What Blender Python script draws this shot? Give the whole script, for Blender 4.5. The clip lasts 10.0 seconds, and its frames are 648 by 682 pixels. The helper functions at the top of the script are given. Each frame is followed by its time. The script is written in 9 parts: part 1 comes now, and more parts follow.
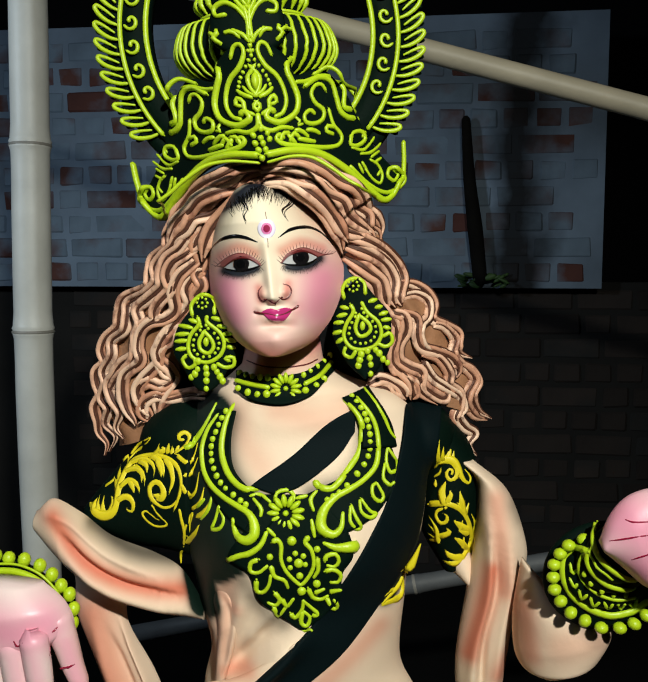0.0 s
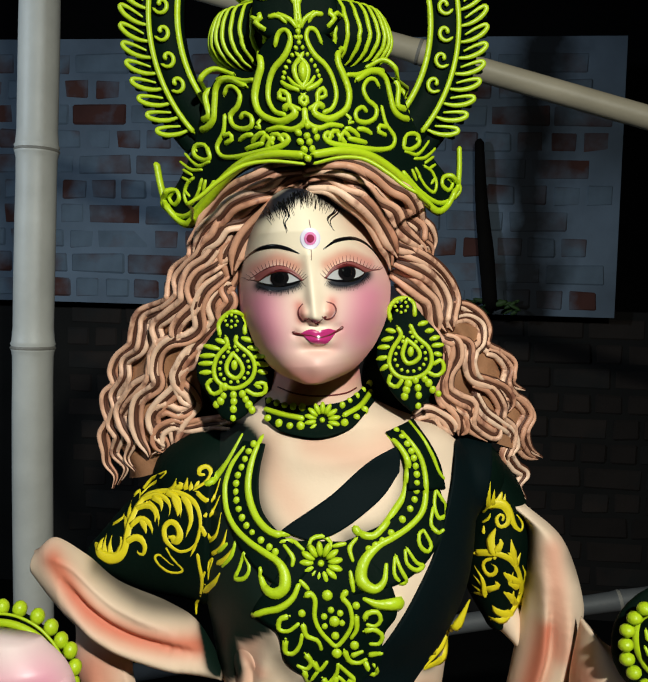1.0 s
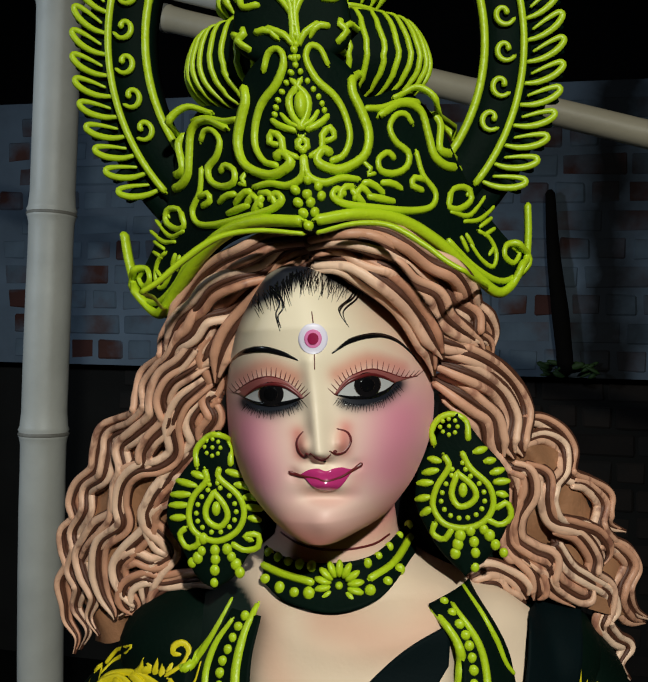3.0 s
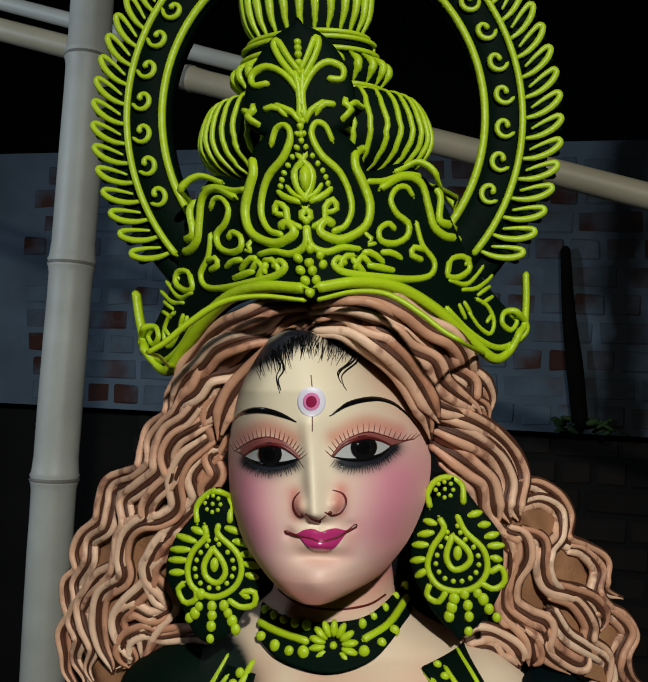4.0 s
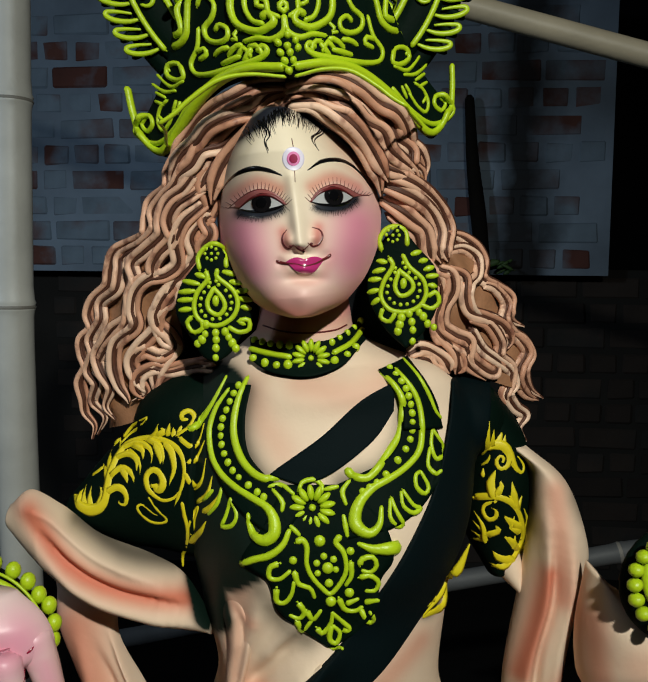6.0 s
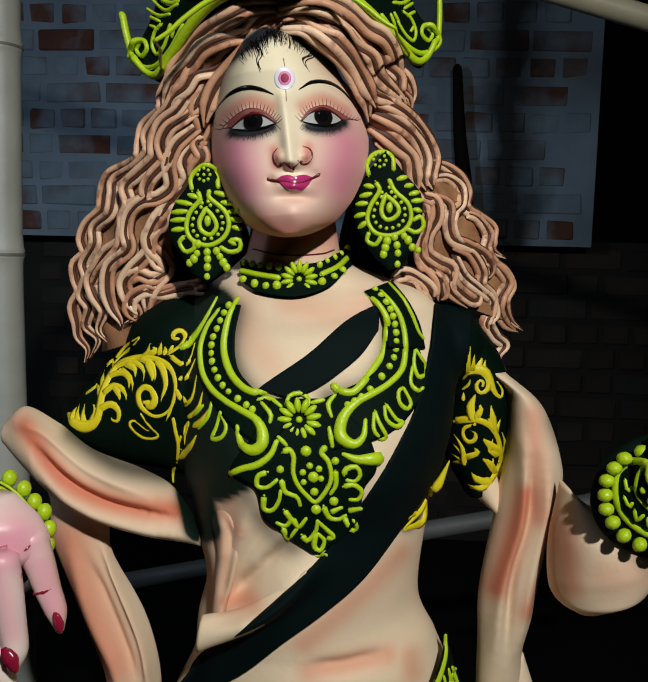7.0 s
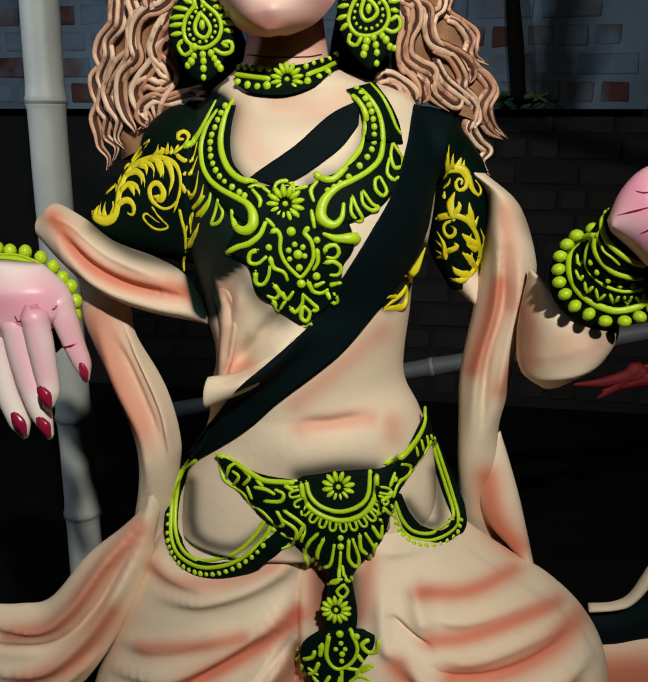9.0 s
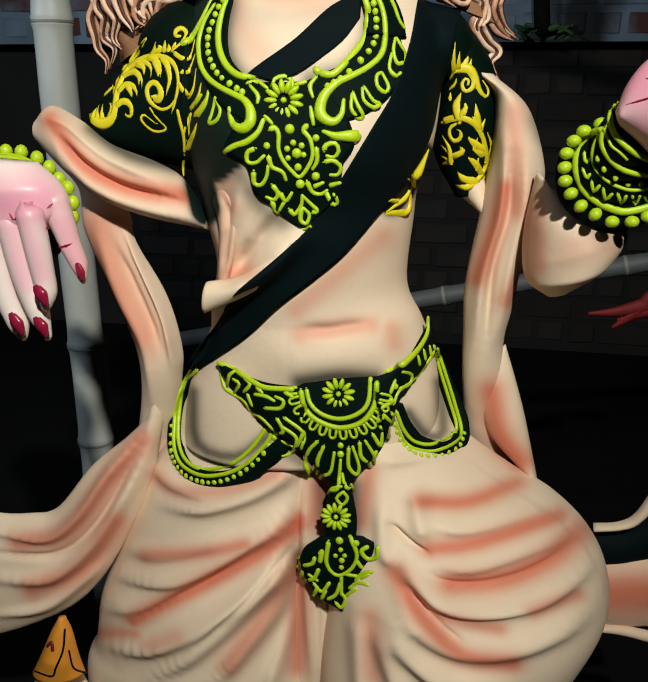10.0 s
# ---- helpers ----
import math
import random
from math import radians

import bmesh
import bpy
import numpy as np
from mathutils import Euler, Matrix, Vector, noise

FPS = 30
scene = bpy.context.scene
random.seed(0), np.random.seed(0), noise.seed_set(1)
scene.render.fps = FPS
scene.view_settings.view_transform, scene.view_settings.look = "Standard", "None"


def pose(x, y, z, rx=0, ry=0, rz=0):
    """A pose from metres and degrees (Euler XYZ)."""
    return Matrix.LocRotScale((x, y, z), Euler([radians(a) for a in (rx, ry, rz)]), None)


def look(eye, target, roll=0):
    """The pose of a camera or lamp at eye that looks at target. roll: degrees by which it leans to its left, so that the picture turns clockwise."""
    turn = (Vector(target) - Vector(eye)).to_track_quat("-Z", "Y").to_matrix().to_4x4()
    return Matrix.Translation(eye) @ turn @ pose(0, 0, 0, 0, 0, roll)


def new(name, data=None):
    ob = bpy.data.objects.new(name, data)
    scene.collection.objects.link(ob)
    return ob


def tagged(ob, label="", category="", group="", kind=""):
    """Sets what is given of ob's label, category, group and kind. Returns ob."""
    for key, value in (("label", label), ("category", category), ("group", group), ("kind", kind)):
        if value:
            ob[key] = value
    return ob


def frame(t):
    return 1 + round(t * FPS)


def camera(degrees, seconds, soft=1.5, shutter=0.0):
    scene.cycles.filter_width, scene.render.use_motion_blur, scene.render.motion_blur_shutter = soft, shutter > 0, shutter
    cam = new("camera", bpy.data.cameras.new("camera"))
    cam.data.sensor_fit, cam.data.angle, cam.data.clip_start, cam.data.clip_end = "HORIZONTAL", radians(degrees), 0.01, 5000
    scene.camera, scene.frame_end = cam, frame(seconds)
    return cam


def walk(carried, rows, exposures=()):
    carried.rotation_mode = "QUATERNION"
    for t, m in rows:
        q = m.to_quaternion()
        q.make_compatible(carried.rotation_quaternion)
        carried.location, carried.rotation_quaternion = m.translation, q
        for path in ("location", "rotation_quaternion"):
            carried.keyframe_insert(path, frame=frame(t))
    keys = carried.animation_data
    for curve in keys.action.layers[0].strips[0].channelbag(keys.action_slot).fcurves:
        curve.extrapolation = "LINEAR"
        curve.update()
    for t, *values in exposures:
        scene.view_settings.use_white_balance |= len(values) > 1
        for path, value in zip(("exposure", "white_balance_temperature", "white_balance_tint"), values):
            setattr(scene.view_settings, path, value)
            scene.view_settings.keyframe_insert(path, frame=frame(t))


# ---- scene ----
cam = camera(44.1, 10.0)
PATH = [
    (0, (0.107, -0.645, 1.204), (-0.12, 1.335, 1.028), 0.1),
    (0.5, (0.091, -0.609, 1.205), (-0.144, 1.373, 1.089), 0.3),
    (1, (0.06, -0.571, 1.199), (-0.154, 1.414, 1.08), 1.6),
    (1.5, (0.039, -0.541, 1.209), (-0.138, 1.449, 1.115), 1.2),
    (2, (0.042, -0.49, 1.219), (-0.189, 1.496, 1.167), 1.6),
    (2.5, (0.065, -0.418, 1.228), (-0.259, 1.555, 1.199), 1.1),
    (3.8, (0.074, -0.387, 1.242), (-0.361, 1.563, 1.346), 2.3),
    (4, (0.081, -0.406, 1.243), (-0.352, 1.543, 1.367), 2.6),
    (4.5, (0.081, -0.46, 1.241), (-0.303, 1.499, 1.363), 2.7),
    (5, (0.067, -0.494, 1.222), (-0.241, 1.482, 1.273), 2.1),
    (5.5, (0.058, -0.514, 1.194), (-0.175, 1.47, 1.109), 1.2),
    (6, (0.06, -0.535, 1.168), (-0.133, 1.447, 0.98), 0.5),
    (6.2, (0.059, -0.539, 1.157), (-0.119, 1.438, 0.915), 0.5),
    (7.3, (0.064, -0.567, 1.117), (-0.089, 1.413, 0.881), 1.4),
    (7.5, (0.079, -0.57, 1.111), (-0.128, 1.401, 0.842), 1.5),
    (8, (0.116, -0.593, 1.096), (-0.182, 1.355, 0.756), 0.3),
    (8.5, (0.133, -0.626, 1.082), (-0.163, 1.305, 0.657), 0.3),
    (9, (0.138, -0.645, 1.057), (-0.17, 1.266, 0.552), 0.3),
    (9.5, (0.147, -0.651, 1.038), (-0.196, 1.237, 0.474), 0.4),
    (10, (0.157, -0.644, 1.016), (-0.197, 1.223, 0.394), 0.2),
]
walk(cam, [(t, look(eye, target, roll)) for t, eye, target, roll in PATH], exposures=((0.0, 0.0), (1.0, -0.1), (2.5, -0.52), (4.5, -0.7), (6.0, -0.45), (8.0, -0.42), (9.0, -0.2), (10.0, 0.05)))

from mathutils.bvhtree import BVHTree

# ---- light: a night workshop, lit by an unseen key lamp and an added fill ----
world = bpy.data.worlds.new("night")
scene.world = world
world.use_nodes = True
world.node_tree.nodes["Background"].inputs[0].default_value = (0.05, 0.08, 0.14, 1)
world.node_tree.nodes["Background"].inputs[1].default_value = 0.005


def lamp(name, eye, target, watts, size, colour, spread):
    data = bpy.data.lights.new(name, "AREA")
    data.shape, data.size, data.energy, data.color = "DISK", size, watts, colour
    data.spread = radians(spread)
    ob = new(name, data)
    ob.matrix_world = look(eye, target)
    return tagged(ob, "unseen area lamp in the workshop", "lamp")


lamp("lamp", (0.50, -1.28, 1.92), (-0.06, 0.05, 0.95), 9.9, 0.06, (0.95, 0.97, 0.87), 98)
# added bluish fill, unseen, to brighten the upright pole and left wall
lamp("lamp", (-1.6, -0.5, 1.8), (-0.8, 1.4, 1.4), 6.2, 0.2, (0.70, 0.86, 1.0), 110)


# ---- materials ----
def material(name, base, rough=0.6, metal=0.0, coat=0.0, vary=0.12, scale=40.0, bump=0.1, bump_scale=300.0, dirt=None, spec=0.5):
    """Paint or clay with broad and fine variation and a fine relief."""
    m = bpy.data.materials.new(name)
    m.use_nodes = True
    n, k = m.node_tree.nodes, m.node_tree.links
    b = n["Principled BSDF"]
    b.inputs["Roughness"].default_value, b.inputs["Metallic"].default_value = rough, metal
    b.inputs["Coat Weight"].default_value, b.inputs["Specular IOR Level"].default_value = coat, spec
    where = n.new("ShaderNodeTexCoord")
    broad, fine = n.new("ShaderNodeTexNoise"), n.new("ShaderNodeTexNoise")
    for tex, s in ((broad, scale), (fine, bump_scale)):
        tex.inputs["Scale"].default_value, tex.inputs["Detail"].default_value = s, 5
        k.new(where.outputs["Object"], tex.inputs["Vector"])
    ramp = n.new("ShaderNodeMapRange")
    ramp.inputs[3].default_value, ramp.inputs[4].default_value = 1 - vary, 1 + vary
    k.new(broad.outputs["Fac"], ramp.inputs[0])
    mul = n.new("ShaderNodeMix")
    mul.data_type, mul.blend_type = "RGBA", "MULTIPLY"
    mul.inputs["Factor"].default_value = 1
    mul.inputs["A"].default_value = (*base, 1)
    k.new(ramp.outputs[0], mul.inputs["B"])
    k.new(mul.outputs["Result"], b.inputs["Base Color"])
    if bump:
        relief = n.new("ShaderNodeBump")
        relief.inputs["Strength"].default_value, relief.inputs["Distance"].default_value = bump, 0.002
        k.new(fine.outputs["Fac"], relief.inputs["Height"])
        k.new(relief.outputs[0], b.inputs["Normal"])
    return m, mul, b


def painted(name, base, tints, **kw):
    """Paint with airbrushed tints: each tint is an attribute of the mesh and its colour."""
    m, mul, b = material(name, base, **kw)
    n, k = m.node_tree.nodes, m.node_tree.links
    last = None
    for attribute, colour in tints:
        a, mix = n.new("ShaderNodeAttribute"), n.new("ShaderNodeMix")
        a.attribute_name, mix.data_type = attribute, "RGBA"
        mix.inputs["A"].default_value, mix.inputs["B"].default_value = (*base, 1), (*colour, 1)
        k.new(a.outputs["Fac"], mix.inputs["Factor"])
        if last:
            k.new(last.outputs["Result"], mix.inputs["A"])
        last = mix
    k.new(last.outputs["Result"], mul.inputs["A"])
    return m


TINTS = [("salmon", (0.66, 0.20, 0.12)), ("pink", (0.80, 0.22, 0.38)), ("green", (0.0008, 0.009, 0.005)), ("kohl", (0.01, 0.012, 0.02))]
cream = painted("cream_paint", (0.81, 0.63, 0.47), TINTS, rough=0.62, vary=0.09, scale=14, bump=0.2, bump_scale=120, spec=0.3)
skin = painted("face_paint", (0.86, 0.74, 0.56), TINTS, rough=0.5, vary=0.03, scale=18, bump=0.03, bump_scale=200)
pink = painted("palm_paint", (0.85, 0.72, 0.68), TINTS, rough=0.4, vary=0.05, scale=30, bump=0.06)
lime = material("lime_paint", (0.46, 0.63, 0.012), rough=0.4, vary=0.12, scale=70, bump=0.25, bump_scale=350)[0]
yellow = material("yellow_paint", (0.75, 0.62, 0.01), rough=0.5, vary=0.12, scale=70, bump=0.1)[0]
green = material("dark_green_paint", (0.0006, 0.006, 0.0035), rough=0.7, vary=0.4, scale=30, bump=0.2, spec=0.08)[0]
sash = material("black_green_cloth_paint", (0.0006, 0.0048, 0.006), rough=0.75, vary=0.25, scale=25, bump=0.12, bump_scale=500, spec=0.1)[0]
hair = painted("hair_paint", (0.76, 0.50, 0.33), [("salmon", (0.5, 0.2, 0.12))], rough=0.5, vary=0.25, scale=45, bump=0.25, bump_scale=200)
shade = hair.node_tree.nodes.new("ShaderNodeNewGeometry")
pick = hair.node_tree.nodes.new("ShaderNodeValToRGB")
pick.color_ramp.elements[0].color, pick.color_ramp.elements[1].color = (0.54, 0.25, 0.15, 1), (0.90, 0.62, 0.45, 1)
middle_tone = pick.color_ramp.elements.new(0.5)
middle_tone.color = (0.74, 0.41, 0.27, 1)
hair.node_tree.links.new(shade.outputs["Random Per Island"], pick.inputs[0])
first = [n for n in hair.node_tree.nodes if n.bl_idname == "ShaderNodeMix" and n.blend_type == "MIX"][0]
hair.node_tree.links.new(pick.outputs[0], first.inputs["A"])
streak, edge_of, dark_mix = (hair.node_tree.nodes.new("ShaderNode" + kind) for kind in ("TexNoise", "MapRange", "Mix"))
streak.inputs["Scale"].default_value, streak.inputs["Detail"].default_value = 62, 3
edge_of.inputs[1].default_value, edge_of.inputs[2].default_value, edge_of.inputs[4].default_value = 0.56, 0.66, 0.7
dark_mix.data_type = "RGBA"
dark_mix.inputs["B"].default_value = (0.20, 0.065, 0.045, 1)
hair.node_tree.links.new(streak.outputs["Fac"], edge_of.inputs[0])
hair.node_tree.links.new(edge_of.outputs[0], dark_mix.inputs["Factor"])
hair.node_tree.links.new(pick.outputs[0], dark_mix.inputs["A"])
hair.node_tree.links.new(dark_mix.outputs["Result"], first.inputs["A"])
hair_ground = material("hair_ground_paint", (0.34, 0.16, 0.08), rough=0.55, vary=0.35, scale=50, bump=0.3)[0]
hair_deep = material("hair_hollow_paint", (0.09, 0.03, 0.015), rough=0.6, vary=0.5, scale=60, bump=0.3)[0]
black = material("black_paint", (0.004, 0.004, 0.005), rough=0.2, vary=0.05, bump=0)[0]
lash_red = material("lash_paint", (0.12, 0.012, 0.014), rough=0.35, vary=0.1, bump=0)[0]
lid = material("eyelid_paint", (0.30, 0.09, 0.085), rough=0.35, vary=0.05, bump=0)[0]
eye_white = material("eye_white_paint", (0.52, 0.52, 0.53), rough=0.15, vary=0.05, bump=0, coat=0.6)[0]
iris = material("iris_paint", (0.008, 0.007, 0.008), rough=0.08, vary=0.05, bump=0, coat=1.0)[0]
lips = material("lip_paint", (0.50, 0.035, 0.18), rough=0.12, vary=0.1, scale=200, bump=0, coat=0.8)[0]
nail = material("nail_paint", (0.28, 0.01, 0.04), rough=0.2, vary=0.1, bump=0, coat=0.5)[0]
halo_white = material("bindi_ring_paint", (0.75, 0.70, 0.85), rough=0.4, vary=0.03, bump=0)[0]
bindi_rim = material("bindi_rim_paint", (0.75, 0.2, 0.45), rough=0.4, vary=0.05, bump=0)[0]
bindi_red = material("bindi_paint", (0.30, 0.005, 0.06), rough=0.3, vary=0.05, bump=0)[0]
orange = material("beak_paint", (0.70, 0.27, 0.03), rough=0.4, vary=0.25, scale=60, bump=0.1)[0]
PALETTE = [cream, skin, pink, lime, yellow, green, sash, hair, hair_ground, hair_deep, black, lash_red, lid, eye_white, iris, lips, nail, halo_white, bindi_rim, bindi_red, orange]

bamboo = material("bamboo", (0.50, 0.50, 0.47), rough=0.5, vary=0.25, scale=14, bump=0.3, bump_scale=60)[0]
tan_bamboo = material("tan_bamboo", (0.46, 0.40, 0.29), rough=0.5, vary=0.3, scale=12, bump=0.3, bump_scale=60)[0]
# darker bamboo copy: the rail's dimmer light is put into its colour
dim_bamboo = material("dim_bamboo", (0.09, 0.095, 0.10), rough=0.6, vary=0.4, scale=18, bump=0.4, bump_scale=60)[0]
bamboo_node = material("bamboo_node", (0.2, 0.19, 0.17), rough=0.6, vary=0.3, scale=30, bump=0.4)[0]


# ---- shaping ----
def spline(points, count):
    """Evenly stepped Catmull-Rom curve through the points."""
    p = np.array(points, float)
    if len(p) == 2:
        return p[0] + (p[1] - p[0]) * np.linspace(0, 1, count)[:, None]
    q = np.vstack([2 * p[0] - p[1], p, 2 * p[-1] - p[-2]])
    s = np.linspace(0, len(p) - 1 - 1e-9, count)
    i, f = s.astype(int), (s % 1)[:, None]
    a, b, c, d = q[i], q[i + 1], q[i + 2], q[i + 3]
    return 0.5 * (2 * b + (c - a) * f + (2 * a - 5 * b + 4 * c - d) * f**2 + (3 * b - a - 3 * c + d) * f**3)


class Clay:
    """Gathers shapes into one mesh."""

    def __init__(self):
        self.verts, self.faces, self.slots, self.count = [], [], [], 0

    def add(self, verts, faces, mat):
        self.verts.append(np.asarray(verts, float))
        self.faces += [tuple(int(i) + self.count for i in f) for f in faces]
        self.slots += [PALETTE.index(mat)] * len(faces)
        self.count += len(verts)

    def sheet(self, grid, mat, wrap=False):
        """A grid of rows x columns of points; wrap joins last column to first."""
        r, c, _ = grid.shape
        ids = np.arange(r * c).reshape(r, c)
        if wrap:
            ids = np.hstack([ids, ids[:, :1]])
        f = np.stack([ids[:-1, :-1], ids[:-1, 1:], ids[1:, 1:], ids[1:, :-1]], -1).reshape(-1, 4)
        self.add(grid.reshape(-1, 3), f, mat)

    def tube(self, points, radius, mat, steps=0, sides=7, flat=1.0, closed=False):
        """A rod along a curve; radius may be a list along it. flat squeezes it in depth."""
        n = steps or max(4, 5 * (len(points) - 1))
        p = spline(points, n)
        r = np.interp(np.linspace(0, 1, n), np.linspace(0, 1, len(np.atleast_1d(radius))), np.atleast_1d(radius))
        t = np.gradient(p, axis=0)
        t /= np.linalg.norm(t, axis=1)[:, None] + 1e-12
        side = np.cross(t, (0.0, 1.0, 0.02))
        side /= np.linalg.norm(side, axis=1)[:, None] + 1e-12
        out = np.cross(side, t)
        a = np.linspace(0, 2 * np.pi, sides, endpoint=False)
        body = lambda q, w: q[:, None] + w[:, None, None] * (side[:, None] * np.cos(a)[None, :, None] + flat * out[:, None] * np.sin(a)[None, :, None])
        grid = body(p, r)
        if not closed:
            tip0, tip1 = body(p[:1] - t[:1] * r[0] * 0.7, r[:1] * 0.45), None
            last = p[-1:] + t[-1:] * r[-1] * 0.7
            tip1 = last[:, None] + 0.45 * r[-1] * (side[-1:, None] * np.cos(a)[None, :, None] + flat * out[-1:, None] * np.sin(a)[None, :, None])
            grid = np.concatenate([tip0, grid, tip1])
        self.sheet(grid, mat, True)
        m = len(grid) * sides
        if not closed:
            base = self.count - m
            self.faces += [tuple(range(base, base + sides)), tuple(range(base + m - sides, base + m))]
            self.slots += [PALETTE.index(mat)] * 2

    def blob(self, centre, rx, ry, rz, mat, turn=0.0, sides=10, rings=6):
        """A rounded lump, turned in the plane that faces the viewer."""
        u, v = np.linspace(0, 2 * np.pi, sides, endpoint=False), np.linspace(0, np.pi, rings + 1)
        x = rx * np.sin(v)[:, None] * np.cos(u)
        y = ry * np.sin(v)[:, None] * np.sin(u)
        z = rz * np.cos(v)[:, None] * np.ones_like(u)
        c, s = math.cos(turn), math.sin(turn)
        self.sheet(np.stack([x * c - z * s, y, x * s + z * c], -1) + np.array(centre), mat, True)

    def loft(self, left, right, bulge, mat, rows=24, cols=14, back=0.3, power=0.5, thick=0.0):
        """A swelling form between two edges: front bulges to the viewer, back less so."""
        a, b = spline(left, rows), spline(right, rows)
        g = np.interp(np.linspace(0, 1, rows), np.linspace(0, 1, len(np.atleast_1d(bulge))), np.atleast_1d(bulge))
        th = np.linspace(0, np.pi, cols)
        w = (1 - np.cos(th)) / 2
        front = a[:, None] + (b - a)[:, None] * w[None, :, None]
        h = np.sin(th) ** (2 * power)
        rear = front[:, ::-1].copy()
        front[..., 1] -= g[:, None] * h
        rear[..., 1] += g[:, None] * back * h + thick
        self.sheet(np.concatenate([front, rear[:, 1:-1]], 1), mat, True)
        base, c = self.count - rows * (2 * cols - 2), 2 * cols - 2
        for r in (0, rows - 1):
            self.faces.append(tuple(range(base + r * c, base + r * c + c)))
            self.slots.append(PALETTE.index(mat))

    @staticmethod
    def sighted(v, a, b, eye):
        """How far points lie from the line a to b as the camera sees it, and how far behind or before it."""
        eye, a, b = np.array(eye), np.array(a, float), np.array(b, float)
        far = lambda p: np.stack([(p[..., 0] - eye[0]) / (p[..., 1] - eye[1]), (p[..., 2] - eye[2]) / (p[..., 1] - eye[1])], -1)
        p, q, e = far(v), far(a), far(b)
        d = e - q
        s = np.clip(((p - q) @ d) / (d @ d + 1e-12), 0, 1)
        y = a[1] + s * (b[1] - a[1])
        return np.linalg.norm(p - q - s[..., None] * d, axis=-1) * (y - eye[1]), v[..., 1] - y

    def carve(self, points, width, height, reach=0.09, ends=0.25):
        """Raises (or cuts, with a negative height) a soft fold along a line on the form added last."""
        v = self.verts[-1]
        line = spline(points, 24)
        near = np.full(len(v), 9.0)
        gain = np.zeros(len(v))
        for i in range(23):
            d, depth = self.sighted(v, line[i], line[i + 1], self.eye)
            f = i / 22
            fade = min(1, f / ends, (1 - f) / ends + 0.15) if ends else 1
            got = np.where(np.abs(depth) < reach, np.exp(-((d / width) ** 2)) * fade, 0)
            gain = np.maximum(gain, got)
        v[:, 1] -= height * gain

    def merge(self, other, shift):
        """Takes over another form's shapes, moved by shift."""
        for block in other.verts:
            self.verts.append(shift(block))
        self.faces += [tuple(i + self.count for i in f) for f in other.faces]
        self.slots += other.slots
        self.count += other.count

    def freeze(self):
        """Takes the present surface as the one that later shapes are pressed on."""
        self.tree = BVHTree.FromPolygons(np.vstack(self.verts).tolist(), self.faces)

    def press(self, points, lift, reach=0.07):
        """Lays points on the surface along rays from a camera position, to fit its view."""
        out = []
        for p in points:
            eye = Vector(self.eye)
            way = (Vector(p) - eye).normalized()
            hit = self.tree.ray_cast(eye, way)[0]
            if hit is None or abs(hit.y - p[1]) > reach:
                hit = Vector(p) if not out else eye + way * ((out[-1][1] - eye.y) / way.y)
                out.append(tuple(hit))
            else:
                out.append(tuple(hit - way * lift))
        return np.array(out)

    def stroke(self, points, radius, mat, lift=0.0, flat=0.8, sides=7, step=0.0025, reach=0.07, soften=1):
        """A piped line of paint, pressed on."""
        p = np.array(points, float)
        n = max(4, int(np.linalg.norm(np.diff(p, axis=0), axis=1).sum() / step))
        q = self.press(spline(p, n), lift, reach)
        for _ in range(soften if n > 6 else 0):
            q[1:-1, 1] = (q[:-2, 1] + 2 * q[1:-1, 1] + q[2:, 1]) / 4
        self.tube(q, radius, mat, steps=n, sides=sides, flat=flat)

    def dot(self, point, r, mat, long=1.0, turn=0.0, deep=0.7, reach=0.07):
        c = self.press([point], 0.0, reach)[0]
        self.blob(c, r, r * deep, r * long, mat, turn)

    def dots(self, points, count, r, mat, reach=0.07):
        for c in spline(points, count):
            self.dot(c, r * random.uniform(0.9, 1.1), mat, random.uniform(0.9, 1.15), random.uniform(-0.4, 0.4), reach=reach)

    def flower(self, centre, size, petals, mat, reach=0.07):
        c = self.press([centre], 0.0, reach)[0]
        for i in range(petals):
            a = math.tau * (i + 0.5) / petals
            self.blob(c + np.array((math.cos(a), 0, math.sin(a))) * size * 0.66, size * 0.36, size * 0.22, size * 0.15, mat, a)
        self.blob(c, size * 0.16, size * 0.2, size * 0.16, mat)

    def patch(self, left, right, mat, lift, rows=30, cols=12, reach=0.14):
        """A skin laid over the surface between two edges."""
        a, b = spline(left, rows), spline(right, rows)
        w = np.linspace(0, 1, cols)
        g = a[:, None] + (b - a)[:, None] * w[None, :, None]
        flat = self.press(g.reshape(-1, 3), lift, reach).reshape(rows, cols, 3)
        y = flat[..., 1].copy()
        for _ in range(3):
            y[1:-1] = (y[:-2] + 2 * y[1:-1] + y[2:]) / 4
            y[:, 1:-1] = (y[:, :-2] + 2 * y[:, 1:-1] + y[:, 2:]) / 4
        flat[..., 1] = y
        rim = np.pad(flat, ((1, 1), (1, 1), (0, 0)), mode="edge")
        rim[0, :, 1] += lift + 0.004
        rim[-1, :, 1] += lift + 0.004
        rim[:, 0, 1] += lift + 0.004
        rim[:, -1, 1] += lift + 0.004
        self.sheet(rim, mat)

